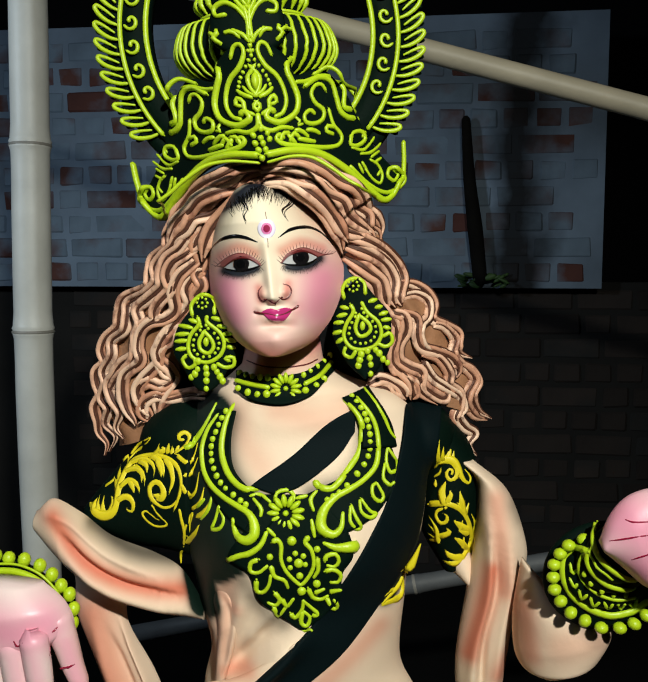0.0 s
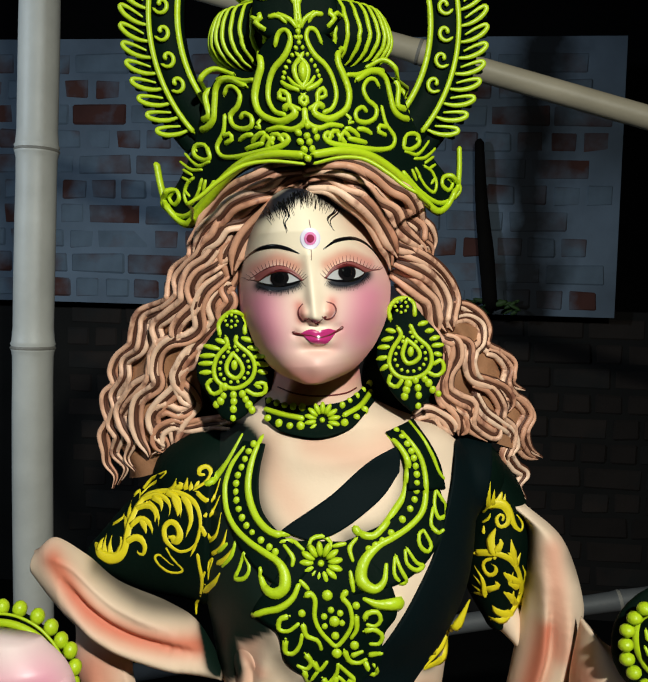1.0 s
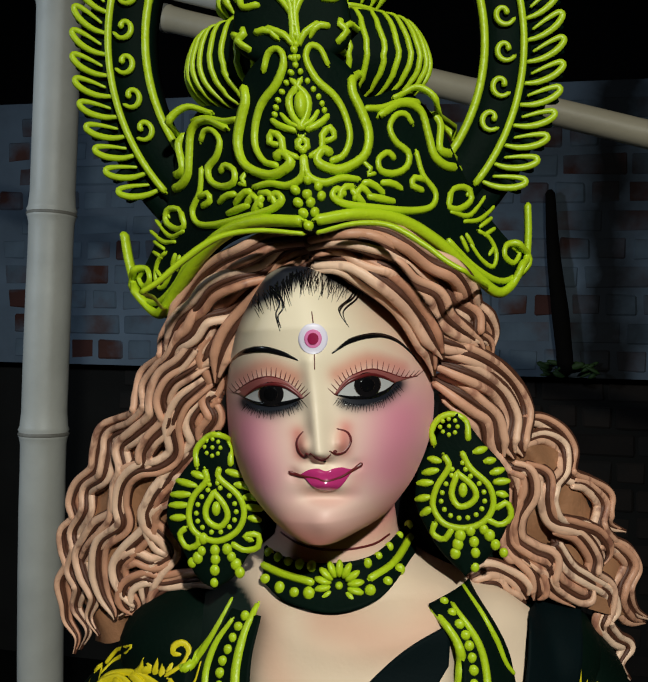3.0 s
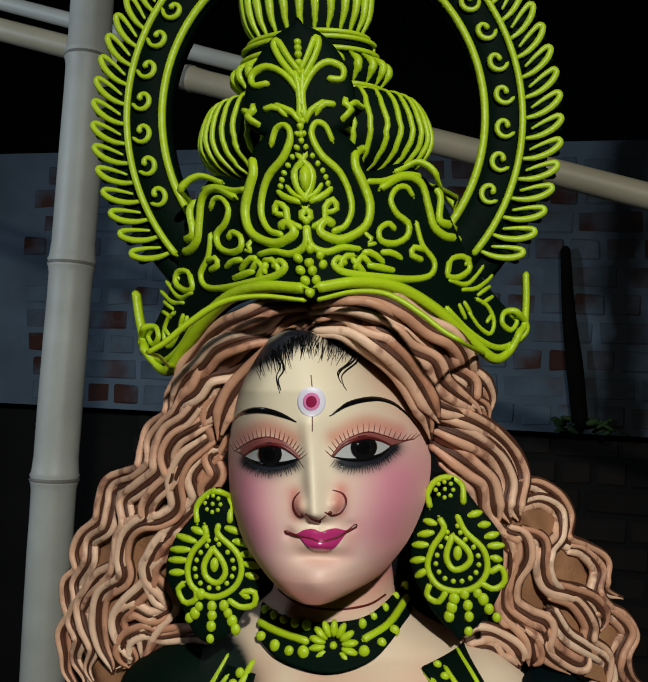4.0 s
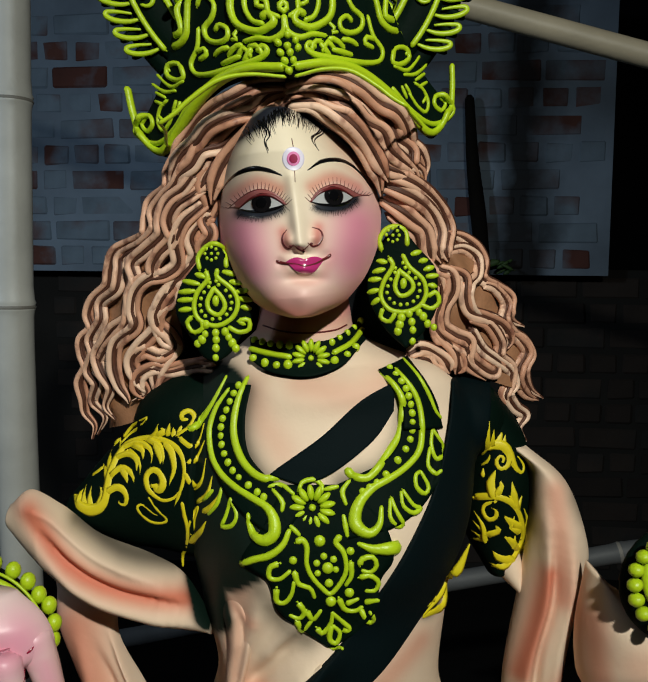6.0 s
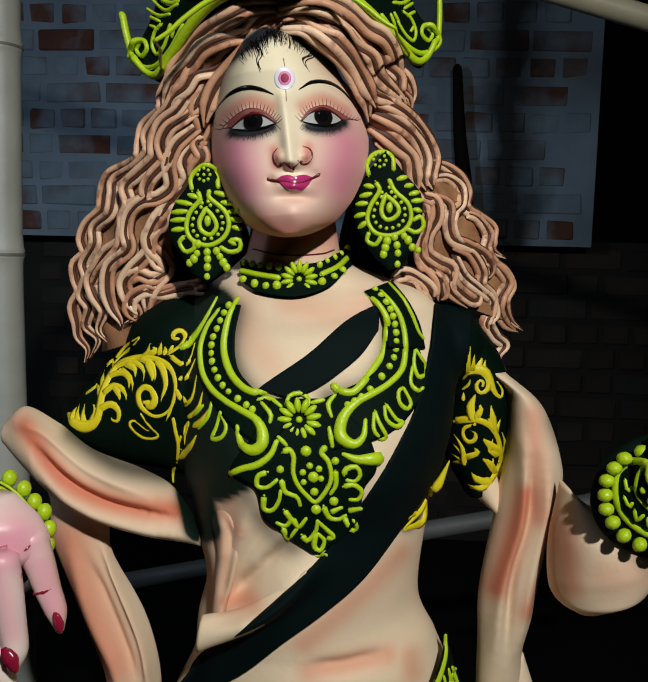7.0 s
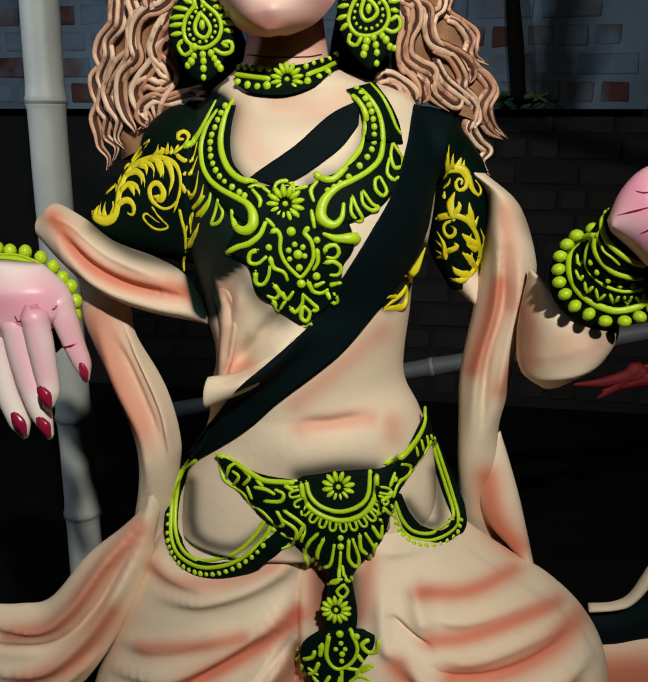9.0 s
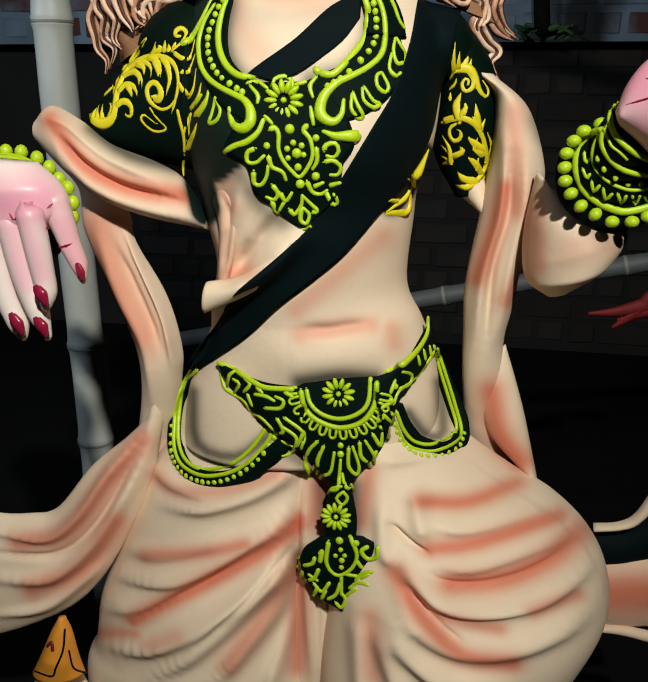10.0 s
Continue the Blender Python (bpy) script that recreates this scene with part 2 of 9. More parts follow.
    def build(self, name, paint=None):
        mesh = bpy.data.meshes.new(name)
        v = np.vstack(self.verts)
        mesh.from_pydata(v.tolist(), [], self.faces)
        for m in PALETTE:
            mesh.materials.append(m)
        mesh.polygons.foreach_set("material_index", self.slots)
        mesh.polygons.foreach_set("use_smooth", [True] * len(self.faces))
        bm = bmesh.new()
        bm.from_mesh(mesh)
        bmesh.ops.recalc_face_normals(bm, faces=bm.faces)
        bm.to_mesh(mesh)
        bm.free()
        for key, strokes in (paint or {}).items():
            amount = np.zeros(len(v))
            for a, b, r, strength, eye in strokes:
                d, depth = self.sighted(v, a, b, eye)
                amount = np.maximum(amount, np.minimum(1, strength * np.exp(-1.3 * (d / r) ** 2)) * np.exp(-((depth / 0.15) ** 4)))
            layer = mesh.attributes.new(key, "FLOAT", "POINT")
            layer.data.foreach_set("value", amount)
        return new(name, mesh)


# ---- the place ----
def box_mesh(name, x0, x1, y0, y1, z0, z1, mat, label):
    bm = bmesh.new()
    bmesh.ops.create_cube(bm, size=1, matrix=Matrix.Translation(((x0 + x1) / 2, (y0 + y1) / 2, (z0 + z1) / 2)) @ Matrix.Diagonal((x1 - x0, y1 - y0, z1 - z0, 1)))
    mesh = bpy.data.meshes.new(name)
    bm.to_mesh(mesh)
    bm.free()
    mesh.materials.append(mat)
    return tagged(new(name, mesh), label, kind="structure")


mortar = material("mortar", (0.19, 0.25, 0.33), rough=0.9, vary=0.7, scale=3.5, bump=0.8, bump_scale=30)[0]
dark_mortar = material("lower_mortar", (0.013, 0.012, 0.011), rough=0.95, vary=0.6, scale=5, bump=0.6, bump_scale=40)[0]
surround_black = material("black_surround", (0.006, 0.006, 0.007), rough=0.9, vary=0.4, scale=4, bump=0.3, spec=0.1)[0]
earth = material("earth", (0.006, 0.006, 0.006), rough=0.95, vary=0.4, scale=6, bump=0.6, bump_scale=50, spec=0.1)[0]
WALL, EDGE = 2.35, 1.14
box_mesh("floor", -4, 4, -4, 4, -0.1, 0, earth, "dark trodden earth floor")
lower_wall = box_mesh("wall_north", -3.5, 3.0, WALL + 0.12, WALL + 0.3, 0, EDGE + 0.02, dark_mortar, "dark brick wall with recessed joints")
upper_wall = box_mesh("wall_upper", -3.5, 0.775, WALL + 0.006, WALL + 0.3, EDGE, 2.12, mortar, "old brick wall smeared with blue-grey mortar")
# added black surround, mostly unseen; the backdrop stands in for darkness past the wall
box_mesh("wall_west", -3.6, -3.5, -4, WALL + 0.3, 0, 3.2, surround_black, "unseen black side wall added to close the workshop")
box_mesh("wall_east", 3.0, 3.1, -4, WALL + 0.3, 0, 3.2, surround_black, "unseen black side wall added to close the workshop")
box_mesh("wall_south", -3.6, 3.1, -4.1, -4, 0, 3.2, surround_black, "unseen black wall added behind the viewer")
box_mesh("backdrop", -3.6, 3.1, WALL + 0.6, WALL + 0.7, 0, 3.2, surround_black, "black sheet standing in for the dark behind the wall")
box_mesh("ceiling", -3.6, 3.1, -4.1, WALL + 0.7, 3.2, 3.3, surround_black, "unseen black roof added over the workshop")

# ---- the statue: modelled clay, painted ----
idol = Clay()
# camera positions from which shapes and tints are fitted to the view
EYE_HEAD, EYE_BODY, EYE_LEGS, EYE_NECK, EYE_ARMS = (0.0758, -0.4775, 1.244), (0.1419, -0.6544, 1.062), (0.1538, -0.6541, 1.022), (0.0512, -0.5343, 1.196), (0.1016, -0.6666, 1.206)

# legs under the pleated skirt, and the cloth between them
idol.eye = EYE_LEGS
idol.loft([(-0.0214, 0.0601, 0.6992), (-0.0174, 0.0601, 0.6332), (-0.0182, 0.0601, 0.5322), (-0.0193, 0.0601, 0.4231), (-0.0255, 0.0601, 0.3039), (-0.0529, 0.0601, -0.1275)], [(0.0474, 0.0601, 0.7052), (0.0482, 0.0601, 0.6404), (0.0501, 0.0601, 0.5415), (0.0475, 0.0601, 0.4335), (0.0538, 0.0601, 0.3188), (0.0828, 0.0601, -0.0883)], [0.02, 0.03, 0.035, 0.035], cream, rows=60, cols=30)
for a, w, h in (([(0.0113, 0.0298, 0.6518), (0.0133, 0.0298, 0.5561), (0.0205, 0.0298, 0.3986)], 0.006, 0.01), ([(0.0306, 0.0298, 0.5583), (0.0311, 0.0298, 0.4815), (0.0297, 0.0298, 0.4)], 0.006, 0.008), ([(0.0419, 0.0298, 0.5196), (0.0471, 0.0298, 0.4578), (0.0528, 0.0298, 0.3761)], 0.006, 0.008)):
    idol.carve(a, w, h)
idol.loft([(-0.1328, 0.1, 0.7117), (-0.1522, 0.1, 0.6604), (-0.1833, 0.1, 0.5954), (-0.2211, 0.1, 0.5031), (-0.242, 0.1, 0.454), (-0.2541, 0.1, 0.3922), (-0.2688, 0.1, 0.3521), (-0.2657, 0.1, 0.2213), (-0.2698, 0.12, -0.2821)], [(0.0069, 0.0498, 0.7416), (0.0088, 0.0498, 0.6972), (0.0088, 0.0498, 0.6416), (0.0068, 0.0498, 0.5925), (0.0021, 0.0498, 0.5418), (0.0021, 0.0498, 0.4894), (0.007, 0.0498, 0.4352), (0.0166, 0.0498, 0.3215), (0.0178, 0.0498, -0.0918)], [0.015, 0.055, 0.08, 0.09, 0.09], cream, rows=170, cols=110)
idol.carve([(-0.1854, 0.0001, 0.5409), (-0.146, 0.0001, 0.5403), (-0.1003, 0.0001, 0.5524), (-0.0508, 0.0001, 0.5796), (-0.016, 0.0001, 0.6077), (0.0132, 0.0001, 0.6452)], 0.0108, 0.0147)
idol.carve([(-0.1709, 0.0001, 0.5745), (-0.1305, 0.0001, 0.5695), (-0.0858, 0.0001, 0.5833), (-0.0503, 0.0001, 0.5985)], 0.0094, 0.0074)
idol.carve([(-0.1273, 0.0001, 0.6251), (-0.084, 0.0001, 0.6276), (-0.0408, 0.0001, 0.6441), (-0.0072, 0.0001, 0.6658), (0.0173, 0.0001, 0.6899)], 0.0094, 0.0126)
idol.carve([(-0.1328, 0.0001, 0.6755), (-0.1167, 0.0001, 0.6539), (-0.0916, 0.0001, 0.6429), (-0.0663, 0.0001, 0.6411)], 0.0081, 0.0074)
idol.carve([(-0.1959, 0.0001, 0.4975), (-0.148, 0.0001, 0.5095), (-0.0921, 0.0001, 0.5376)], 0.0108, 0.0084)
idol.carve([(-0.2069, 0.0001, 0.4529), (-0.1517, 0.0001, 0.4562), (-0.094, 0.0001, 0.4912), (-0.0435, 0.0001, 0.534), (-0.0084, 0.0001, 0.5729), (0.0172, 0.0001, 0.6138)], 0.0121, 0.0168)
idol.carve([(-0.1547, 0.0001, 0.4119), (-0.1048, 0.0001, 0.4526), (-0.0575, 0.0001, 0.5014), (-0.0171, 0.0001, 0.5526), (0.0172, 0.0001, 0.5954)], 0.0108, 0.0126)
idol.carve([(-0.1638, 0.0001, 0.4862), (-0.1016, 0.0001, 0.526), (-0.0513, 0.0001, 0.565), (-0.008, 0.0001, 0.6015)], 0.0058, -0.0094)
idol.carve([(-0.0998, 0.0001, 0.4589), (-0.044, 0.0001, 0.5189), (0.0131, 0.0001, 0.6042)], 0.0046, -0.0094)
idol.carve([(-0.0884, 0.0001, 0.4062), (-0.0448, 0.0001, 0.4724), (-0.0086, 0.0001, 0.5292), (0.0173, 0.0001, 0.5808)], 0.0094, 0.0126)
idol.carve([(-0.0279, 0.0001, 0.4055), (-0.0047, 0.0001, 0.4788), (0.0175, 0.0001, 0.5522)], 0.0081, 0.0105)
idol.carve([(-0.0852, 0.0298, 0.7335), (-0.0604, 0.0298, 0.7133), (-0.0307, 0.0298, 0.7113)], 0.0081, 0.0084)
idol.carve([(-0.0827, 0.0298, 0.6886), (-0.0567, 0.0298, 0.691), (-0.031, 0.0298, 0.7022)], 0.0108, 0.0084)
idol.loft([(0.0318, 0.0498, 0.7435), (0.0446, 0.0498, 0.7005), (0.05, 0.0498, 0.6457), (0.0464, 0.0498, 0.5972), (0.0384, 0.0498, 0.5461), (0.0298, 0.0498, 0.4929), (0.0255, 0.0498, 0.4385), (0.0264, 0.0498, 0.3228), (0.032, 0.0498, -0.0879)], [(0.13, 0.1303, 0.7206), (0.1546, 0.1303, 0.6745), (0.2101, 0.1303, 0.6356), (0.2516, 0.1303, 0.6122), (0.2899, 0.1303, 0.576), (0.3145, 0.1303, 0.5293), (0.3194, 0.1303, 0.4762), (0.2892, 0.1303, 0.4036), (0.2376, 0.1303, 0.2852), (0.2545, 0.1303, -0.1453)], [0.015, 0.06, 0.115, 0.13, 0.1], cream, rows=170, cols=120)
idol.carve([(0.1292, 0.0001, 0.6753), (0.1651, 0.0001, 0.6834), (0.2011, 0.0001, 0.6937)], 0.0159, 0.0062)
idol.carve([(0.1275, 0.0001, 0.6359), (0.1675, 0.0001, 0.6385), (0.2114, 0.0001, 0.6588), (0.2394, 0.0001, 0.6742)], 0.0121, 0.0126)
idol.carve([(0.1199, 0.0001, 0.6701), (0.1229, 0.0001, 0.6441), (0.128, 0.0001, 0.618)], 0.0094, 0.0105)
idol.carve([(0.1354, 0.0001, 0.5913), (0.1778, 0.0001, 0.6014), (0.2217, 0.0001, 0.625), (0.2636, 0.0001, 0.6518)], 0.0121, 0.0136)
idol.carve([(0.1092, 0.0001, 0.6018), (0.1241, 0.0001, 0.576), (0.1532, 0.0001, 0.5541), (0.1926, 0.0001, 0.554), (0.2342, 0.0001, 0.5711), (0.2648, 0.0001, 0.6037), (0.2799, 0.0001, 0.6362)], 0.0108, 0.0168)
idol.carve([(0.1039, 0.0001, 0.5685), (0.1259, 0.0001, 0.5284), (0.1641, 0.0001, 0.5046), (0.2157, 0.0001, 0.5128), (0.2593, 0.0001, 0.5434), (0.2891, 0.0001, 0.5846)], 0.0121, 0.0136)
idol.carve([(0.1009, 0.0001, 0.5394), (0.1195, 0.0001, 0.493), (0.1624, 0.0001, 0.4641), (0.2187, 0.0001, 0.4689)], 0.0121, 0.0147)
idol.carve([(0.1238, 0.0001, 0.5852), (0.1482, 0.0001, 0.5699), (0.1911, 0.0001, 0.5756), (0.235, 0.0001, 0.5997), (0.2652, 0.0001, 0.6345)], 0.0058, -0.0084)
idol.carve([(0.1082, 0.0001, 0.5689), (0.1384, 0.0001, 0.5302), (0.1763, 0.0001, 0.4967)], 0.0058, -0.0084)
idol.carve([(0.0939, 0.0001, 0.632), (0.1144, 0.0001, 0.612), (0.135, 0.0001, 0.5984)], 0.0035, -0.0084)
idol.carve([(0.0894, 0.0001, 0.5182), (0.0991, 0.0001, 0.4795), (0.1176, 0.0001, 0.4309)], 0.0094, 0.0105)
idol.carve([(0.0678, 0.0001, 0.535), (0.0701, 0.0001, 0.4852), (0.0747, 0.0001, 0.4235)], 0.0094, 0.0105)
idol.carve([(0.0812, 0.0298, 0.6772), (0.1133, 0.0298, 0.6849), (0.1443, 0.0298, 0.6921)], 0.0081, 0.0063)
idol.carve([(0.1024, 0.0298, 0.7566), (0.1148, 0.0298, 0.7367), (0.1307, 0.0298, 0.7255)], 0.0094, 0.0074)
idol.carve([(0.0862, 0.0298, 0.6457), (0.0878, 0.0298, 0.5901), (0.0968, 0.0298, 0.5671)], 0.0081, 0.0074)
# trunk
idol.eye = EYE_BODY
idol.loft([(-0.0487, 0.0898, 1.123), (-0.0654, 0.0898, 1.107), (-0.1003, 0.0898, 1.078), (-0.1094, 0.0898, 1.044), (-0.1123, 0.0898, 0.9844), (-0.0994, 0.0898, 0.9268), (-0.0918, 0.0898, 0.8936), (-0.0827, 0.0898, 0.8544), (-0.0907, 0.0898, 0.8185), (-0.0951, 0.0898, 0.7819), (-0.1119, 0.0898, 0.7435), (-0.1226, 0.0898, 0.7092), (-0.129, 0.0898, 0.6592)], [(0.0161, 0.1097, 1.125), (0.0373, 0.1, 1.109), (0.0886, 0.0898, 1.09), (0.1157, 0.1097, 1.058), (0.1196, 0.1097, 1.008), (0.1138, 0.1097, 0.9556), (0.1025, 0.1097, 0.9224), (0.0995, 0.1097, 0.8928), (0.0955, 0.1097, 0.8324), (0.1112, 0.1097, 0.7974), (0.1233, 0.1097, 0.7667), (0.1316, 0.1097, 0.7206), (0.1313, 0.1097, 0.673)], [0.035, 0.04, 0.08, 0.09, 0.085, 0.075, 0.08, 0.085], cream, rows=170, cols=120)
idol.carve([(-0.0408, 0.0201, 0.971), (-0.0394, 0.0201, 0.9634)], 0.0445, 0.0171, ends=0.3)
idol.carve([(0.061, 0.0201, 0.9809), (0.0597, 0.0201, 0.9718)], 0.0445, 0.0171, ends=0.3)
idol.carve([(-0.0427, 0.0201, 0.7809), (0.0135, 0.0201, 0.7808), (0.0723, 0.0201, 0.7974), (0.0907, 0.0201, 0.8152)], 0.0286, 0.0109, ends=0.3)
idol.carve([(0.0098, 0.0201, 0.8036), (0.0369, 0.0201, 0.8055), (0.0679, 0.0201, 0.8138)], 0.0058, -0.0063, ends=0.3)
idol.carve([(-0.0261, 0.0201, 0.8112), (0.0332, 0.0201, 0.8434), (0.0704, 0.0201, 0.8769)], 0.0318, 0.0047, ends=0.3)
idol.carve([(-0.0707, 0.0201, 0.9475), (-0.069, 0.0201, 0.9129), (-0.0614, 0.0201, 0.8781), (-0.0596, 0.0201, 0.85)], 0.0081, 0.0084, ends=0.3)
idol.carve([(-0.0704, 0.0201, 0.8125), (-0.0558, 0.0201, 0.832), (-0.0293, 0.0201, 0.8496), (-0.006, 0.0201, 0.8711), (0.0156, 0.0201, 0.8899)], 0.0108, 0.0136, ends=0.3)
idol.carve([(-0.0599, 0.0201, 0.8381), (-0.0536, 0.0201, 0.8703), (-0.045, 0.0201, 0.9025), (-0.0398, 0.0201, 0.9331)], 0.0081, 0.0094, ends=0.3)
idol.carve([(-0.0536, 0.0201, 0.8503), (-0.0329, 0.0201, 0.8756), (-0.0131, 0.0201, 0.9037)], 0.0058, -0.0063, ends=0.3)
idol.carve([(-0.0411, 0.0201, 0.871), (-0.0253, 0.0201, 0.8954), (-0.0095, 0.0201, 0.9155)], 0.0068, 0.0063, ends=0.3)
idol.carve([(-0.0501, 0.0401, 1.078), (-0.0125, 0.0401, 1.07), (0.0244, 0.0401, 1.074), (0.0565, 0.0401, 1.085)], 0.0108, 0.0032, ends=0.3)
# turned-over sari edge and the standing fold above it
idol.loft([(0.0076, 0.004, 0.8868), (-0.012, 0.004, 0.8716), (-0.0421, 0.004, 0.8545), (-0.07, 0.004, 0.8479)], [(0.0094, 0.004, 0.879), (-0.0051, 0.004, 0.859), (-0.03, 0.004, 0.8396), (-0.0726, 0.004, 0.8193)], [0.004, 0.010, 0.016, 0.012], cream, rows=50, cols=30)
idol.carve([(0.0195, -0.015, 0.8971), (-0.0025, -0.015, 0.8773), (-0.0347, -0.015, 0.8565), (-0.061, -0.015, 0.8477)], 0.004, -0.004)
idol.loft([(-0.0724, 0.03, 0.9347), (-0.0687, 0.03, 0.9119), (-0.064, 0.03, 0.8907), (-0.0665, 0.03, 0.8616), (-0.0688, 0.03, 0.8359)], [(-0.0499, 0.02, 0.9336), (-0.0435, 0.02, 0.9166), (-0.0426, 0.02, 0.8956), (-0.0475, 0.02, 0.8741), (-0.0559, 0.02, 0.8441)], [0.006, 0.016, 0.018, 0.014, 0.008], cream, rows=50, cols=30)
idol.carve([(-0.0547, 0.0, 0.929), (-0.0485, 0.0, 0.9057), (-0.0516, 0.0, 0.8781), (-0.0554, 0.0, 0.857)], 0.004, -0.006)
# neck
idol.loft([(-0.0487, 0.1, 1.161), (-0.0527, 0.1, 1.135), (-0.0572, 0.1, 1.113), (-0.0664, 0.1, 1.093)], [(0.0145, 0.1, 1.16), (0.0186, 0.1, 1.135), (0.0239, 0.1, 1.113), (0.0374, 0.1, 1.096)], [0.045, 0.045, 0.048, 0.04], cream, rows=24, cols=30)
# shoulder under the blouse
idol.blob((-0.1094, 0.1, 1.044), 0.05, 0.05, 0.04, green, 0.5, sides=24, rings=16)
idol.blob((0.1089, 0.1351, 1.045), 0.04, 0.045, 0.035, green, -0.5, sides=24, rings=16)
# sleeves
idol.loft([(-0.0923, 0.0898, 1.077), (-0.1308, 0.0898, 1.054), (-0.1706, 0.0898, 1.022), (-0.2081, 0.0898, 0.9781)], [(-0.0938, 0.08, 0.9331), (-0.1234, 0.08, 0.9394), (-0.1578, 0.08, 0.9442), (-0.1919, 0.08, 0.9609)], [0.05, 0.04, 0.03], green, rows=30, cols=26)
idol.loft([(0.1145, 0.1502, 1.053), (0.1144, 0.1502, 0.9966), (0.1136, 0.1502, 0.9502), (0.1351, 0.1502, 0.9101)], [(0.1423, 0.1502, 1.062), (0.1665, 0.1502, 1.022), (0.1718, 0.1502, 0.9646), (0.1546, 0.1502, 0.9128)], [0.04, 0.045, 0.03], green, rows=30, cols=22)
# upper arm below the sleeve
idol.loft([(0.1319, 0.1502, 0.9291), (0.1389, 0.1502, 0.9121), (0.159, 0.1502, 0.8953)], [(0.1569, 0.1502, 0.9343), (0.1704, 0.1502, 0.9177), (0.174, 0.1502, 0.8917)], 0.03, cream)
# scarf over the bent arm, then hanging behind the wrist
idol.loft([(-0.2399, 0.0498, 0.9812), (-0.2244, 0.0498, 0.9926), (-0.1983, 0.0498, 0.9805), (-0.1703, 0.0498, 0.9597), (-0.1291, 0.0498, 0.9449), (-0.1031, 0.0498, 0.9296), (-0.082, 0.0498, 0.896)], [(-0.2416, 0.0498, 0.9612), (-0.2185, 0.0498, 0.9379), (-0.1921, 0.0498, 0.9182), (-0.1606, 0.0498, 0.9032), (-0.1274, 0.0498, 0.8941), (-0.1022, 0.0498, 0.889), (-0.0807, 0.0498, 0.8852)], [0.012, 0.03, 0.034, 0.03, 0.012], cream, rows=90, cols=60)
idol.eye = EYE_BODY
for a, w, h in (([(-0.2258, 0.0298, 0.984), (-0.201, 0.0298, 0.9806), (-0.1619, 0.0298, 0.9508), (-0.1064, 0.0298, 0.9291)], 0.007, 0.008), ([(-0.218, 0.0298, 0.9724), (-0.1913, 0.0298, 0.9419), (-0.1514, 0.0298, 0.9213), (-0.0907, 0.0298, 0.9103)], 0.005, -0.01), ([(-0.208, 0.0298, 0.9451), (-0.1764, 0.0298, 0.9188), (-0.1357, 0.0298, 0.9041), (-0.0874, 0.0298, 0.8962)], 0.005, 0.006)):
    idol.carve(a, w, h)
idol.loft([(-0.2492, 0.0649, 0.9755), (-0.2424, 0.0649, 0.951), (-0.2142, 0.0649, 0.9188), (-0.2106, 0.0649, 0.8766), (-0.1833, 0.0649, 0.812), (-0.1655, 0.0649, 0.7586), (-0.1691, 0.0752, 0.7073), (-0.1971, 0.1097, 0.6223)], [(-0.2399, 0.0649, 0.9801), (-0.208, 0.0649, 0.944), (-0.1672, 0.0649, 0.8996), (-0.16, 0.0649, 0.8702), (-0.1319, 0.0649, 0.8154), (-0.1198, 0.0649, 0.7664), (-0.1259, 0.0752, 0.725), (-0.1551, 0.1097, 0.6156)], [0.008, 0.015, 0.02, 0.02], cream, rows=80, cols=40)
idol.eye = EYE_BODY
for a, w, h in (([(-0.1659, 0.0498, 0.8904), (-0.1467, 0.0498, 0.845), (-0.1277, 0.0498, 0.7942), (-0.1232, 0.0498, 0.7449)], 0.005, 0.01), ([(-0.194, 0.0498, 0.8891), (-0.1744, 0.0498, 0.8215), (-0.1507, 0.0498, 0.7657), (-0.1477, 0.0498, 0.7013)], 0.007, 0.008), ([(-0.1799, 0.0498, 0.873), (-0.1567, 0.0498, 0.8183), (-0.1377, 0.0498, 0.7664)], 0.005, -0.007)):
    idol.carve(a, w, h)
idol.loft([(-0.1525, 0.0698, 0.7214), (-0.1627, 0.0698, 0.6872), (-0.1862, 0.0698, 0.6609), (-0.2306, 0.0698, 0.6217), (-0.276, 0.0698, 0.5668), (-0.3109, 0.0698, 0.5549), (-0.3531, 0.0698, 0.5513), (-0.4052, 0.0698, 0.5609)], [(-0.1455, 0.0698, 0.684), (-0.1627, 0.0698, 0.6132), (-0.1888, 0.0698, 0.5529), (-0.227, 0.0698, 0.4881), (-0.2644, 0.0698, 0.4455), (-0.3168, 0.0698, 0.4114), (-0.3754, 0.0698, 0.3845), (-0.4342, 0.0698, 0.3695)], [0.012, 0.02, 0.025, 0.02], cream, rows=100, cols=70)
idol.eye = EYE_LEGS
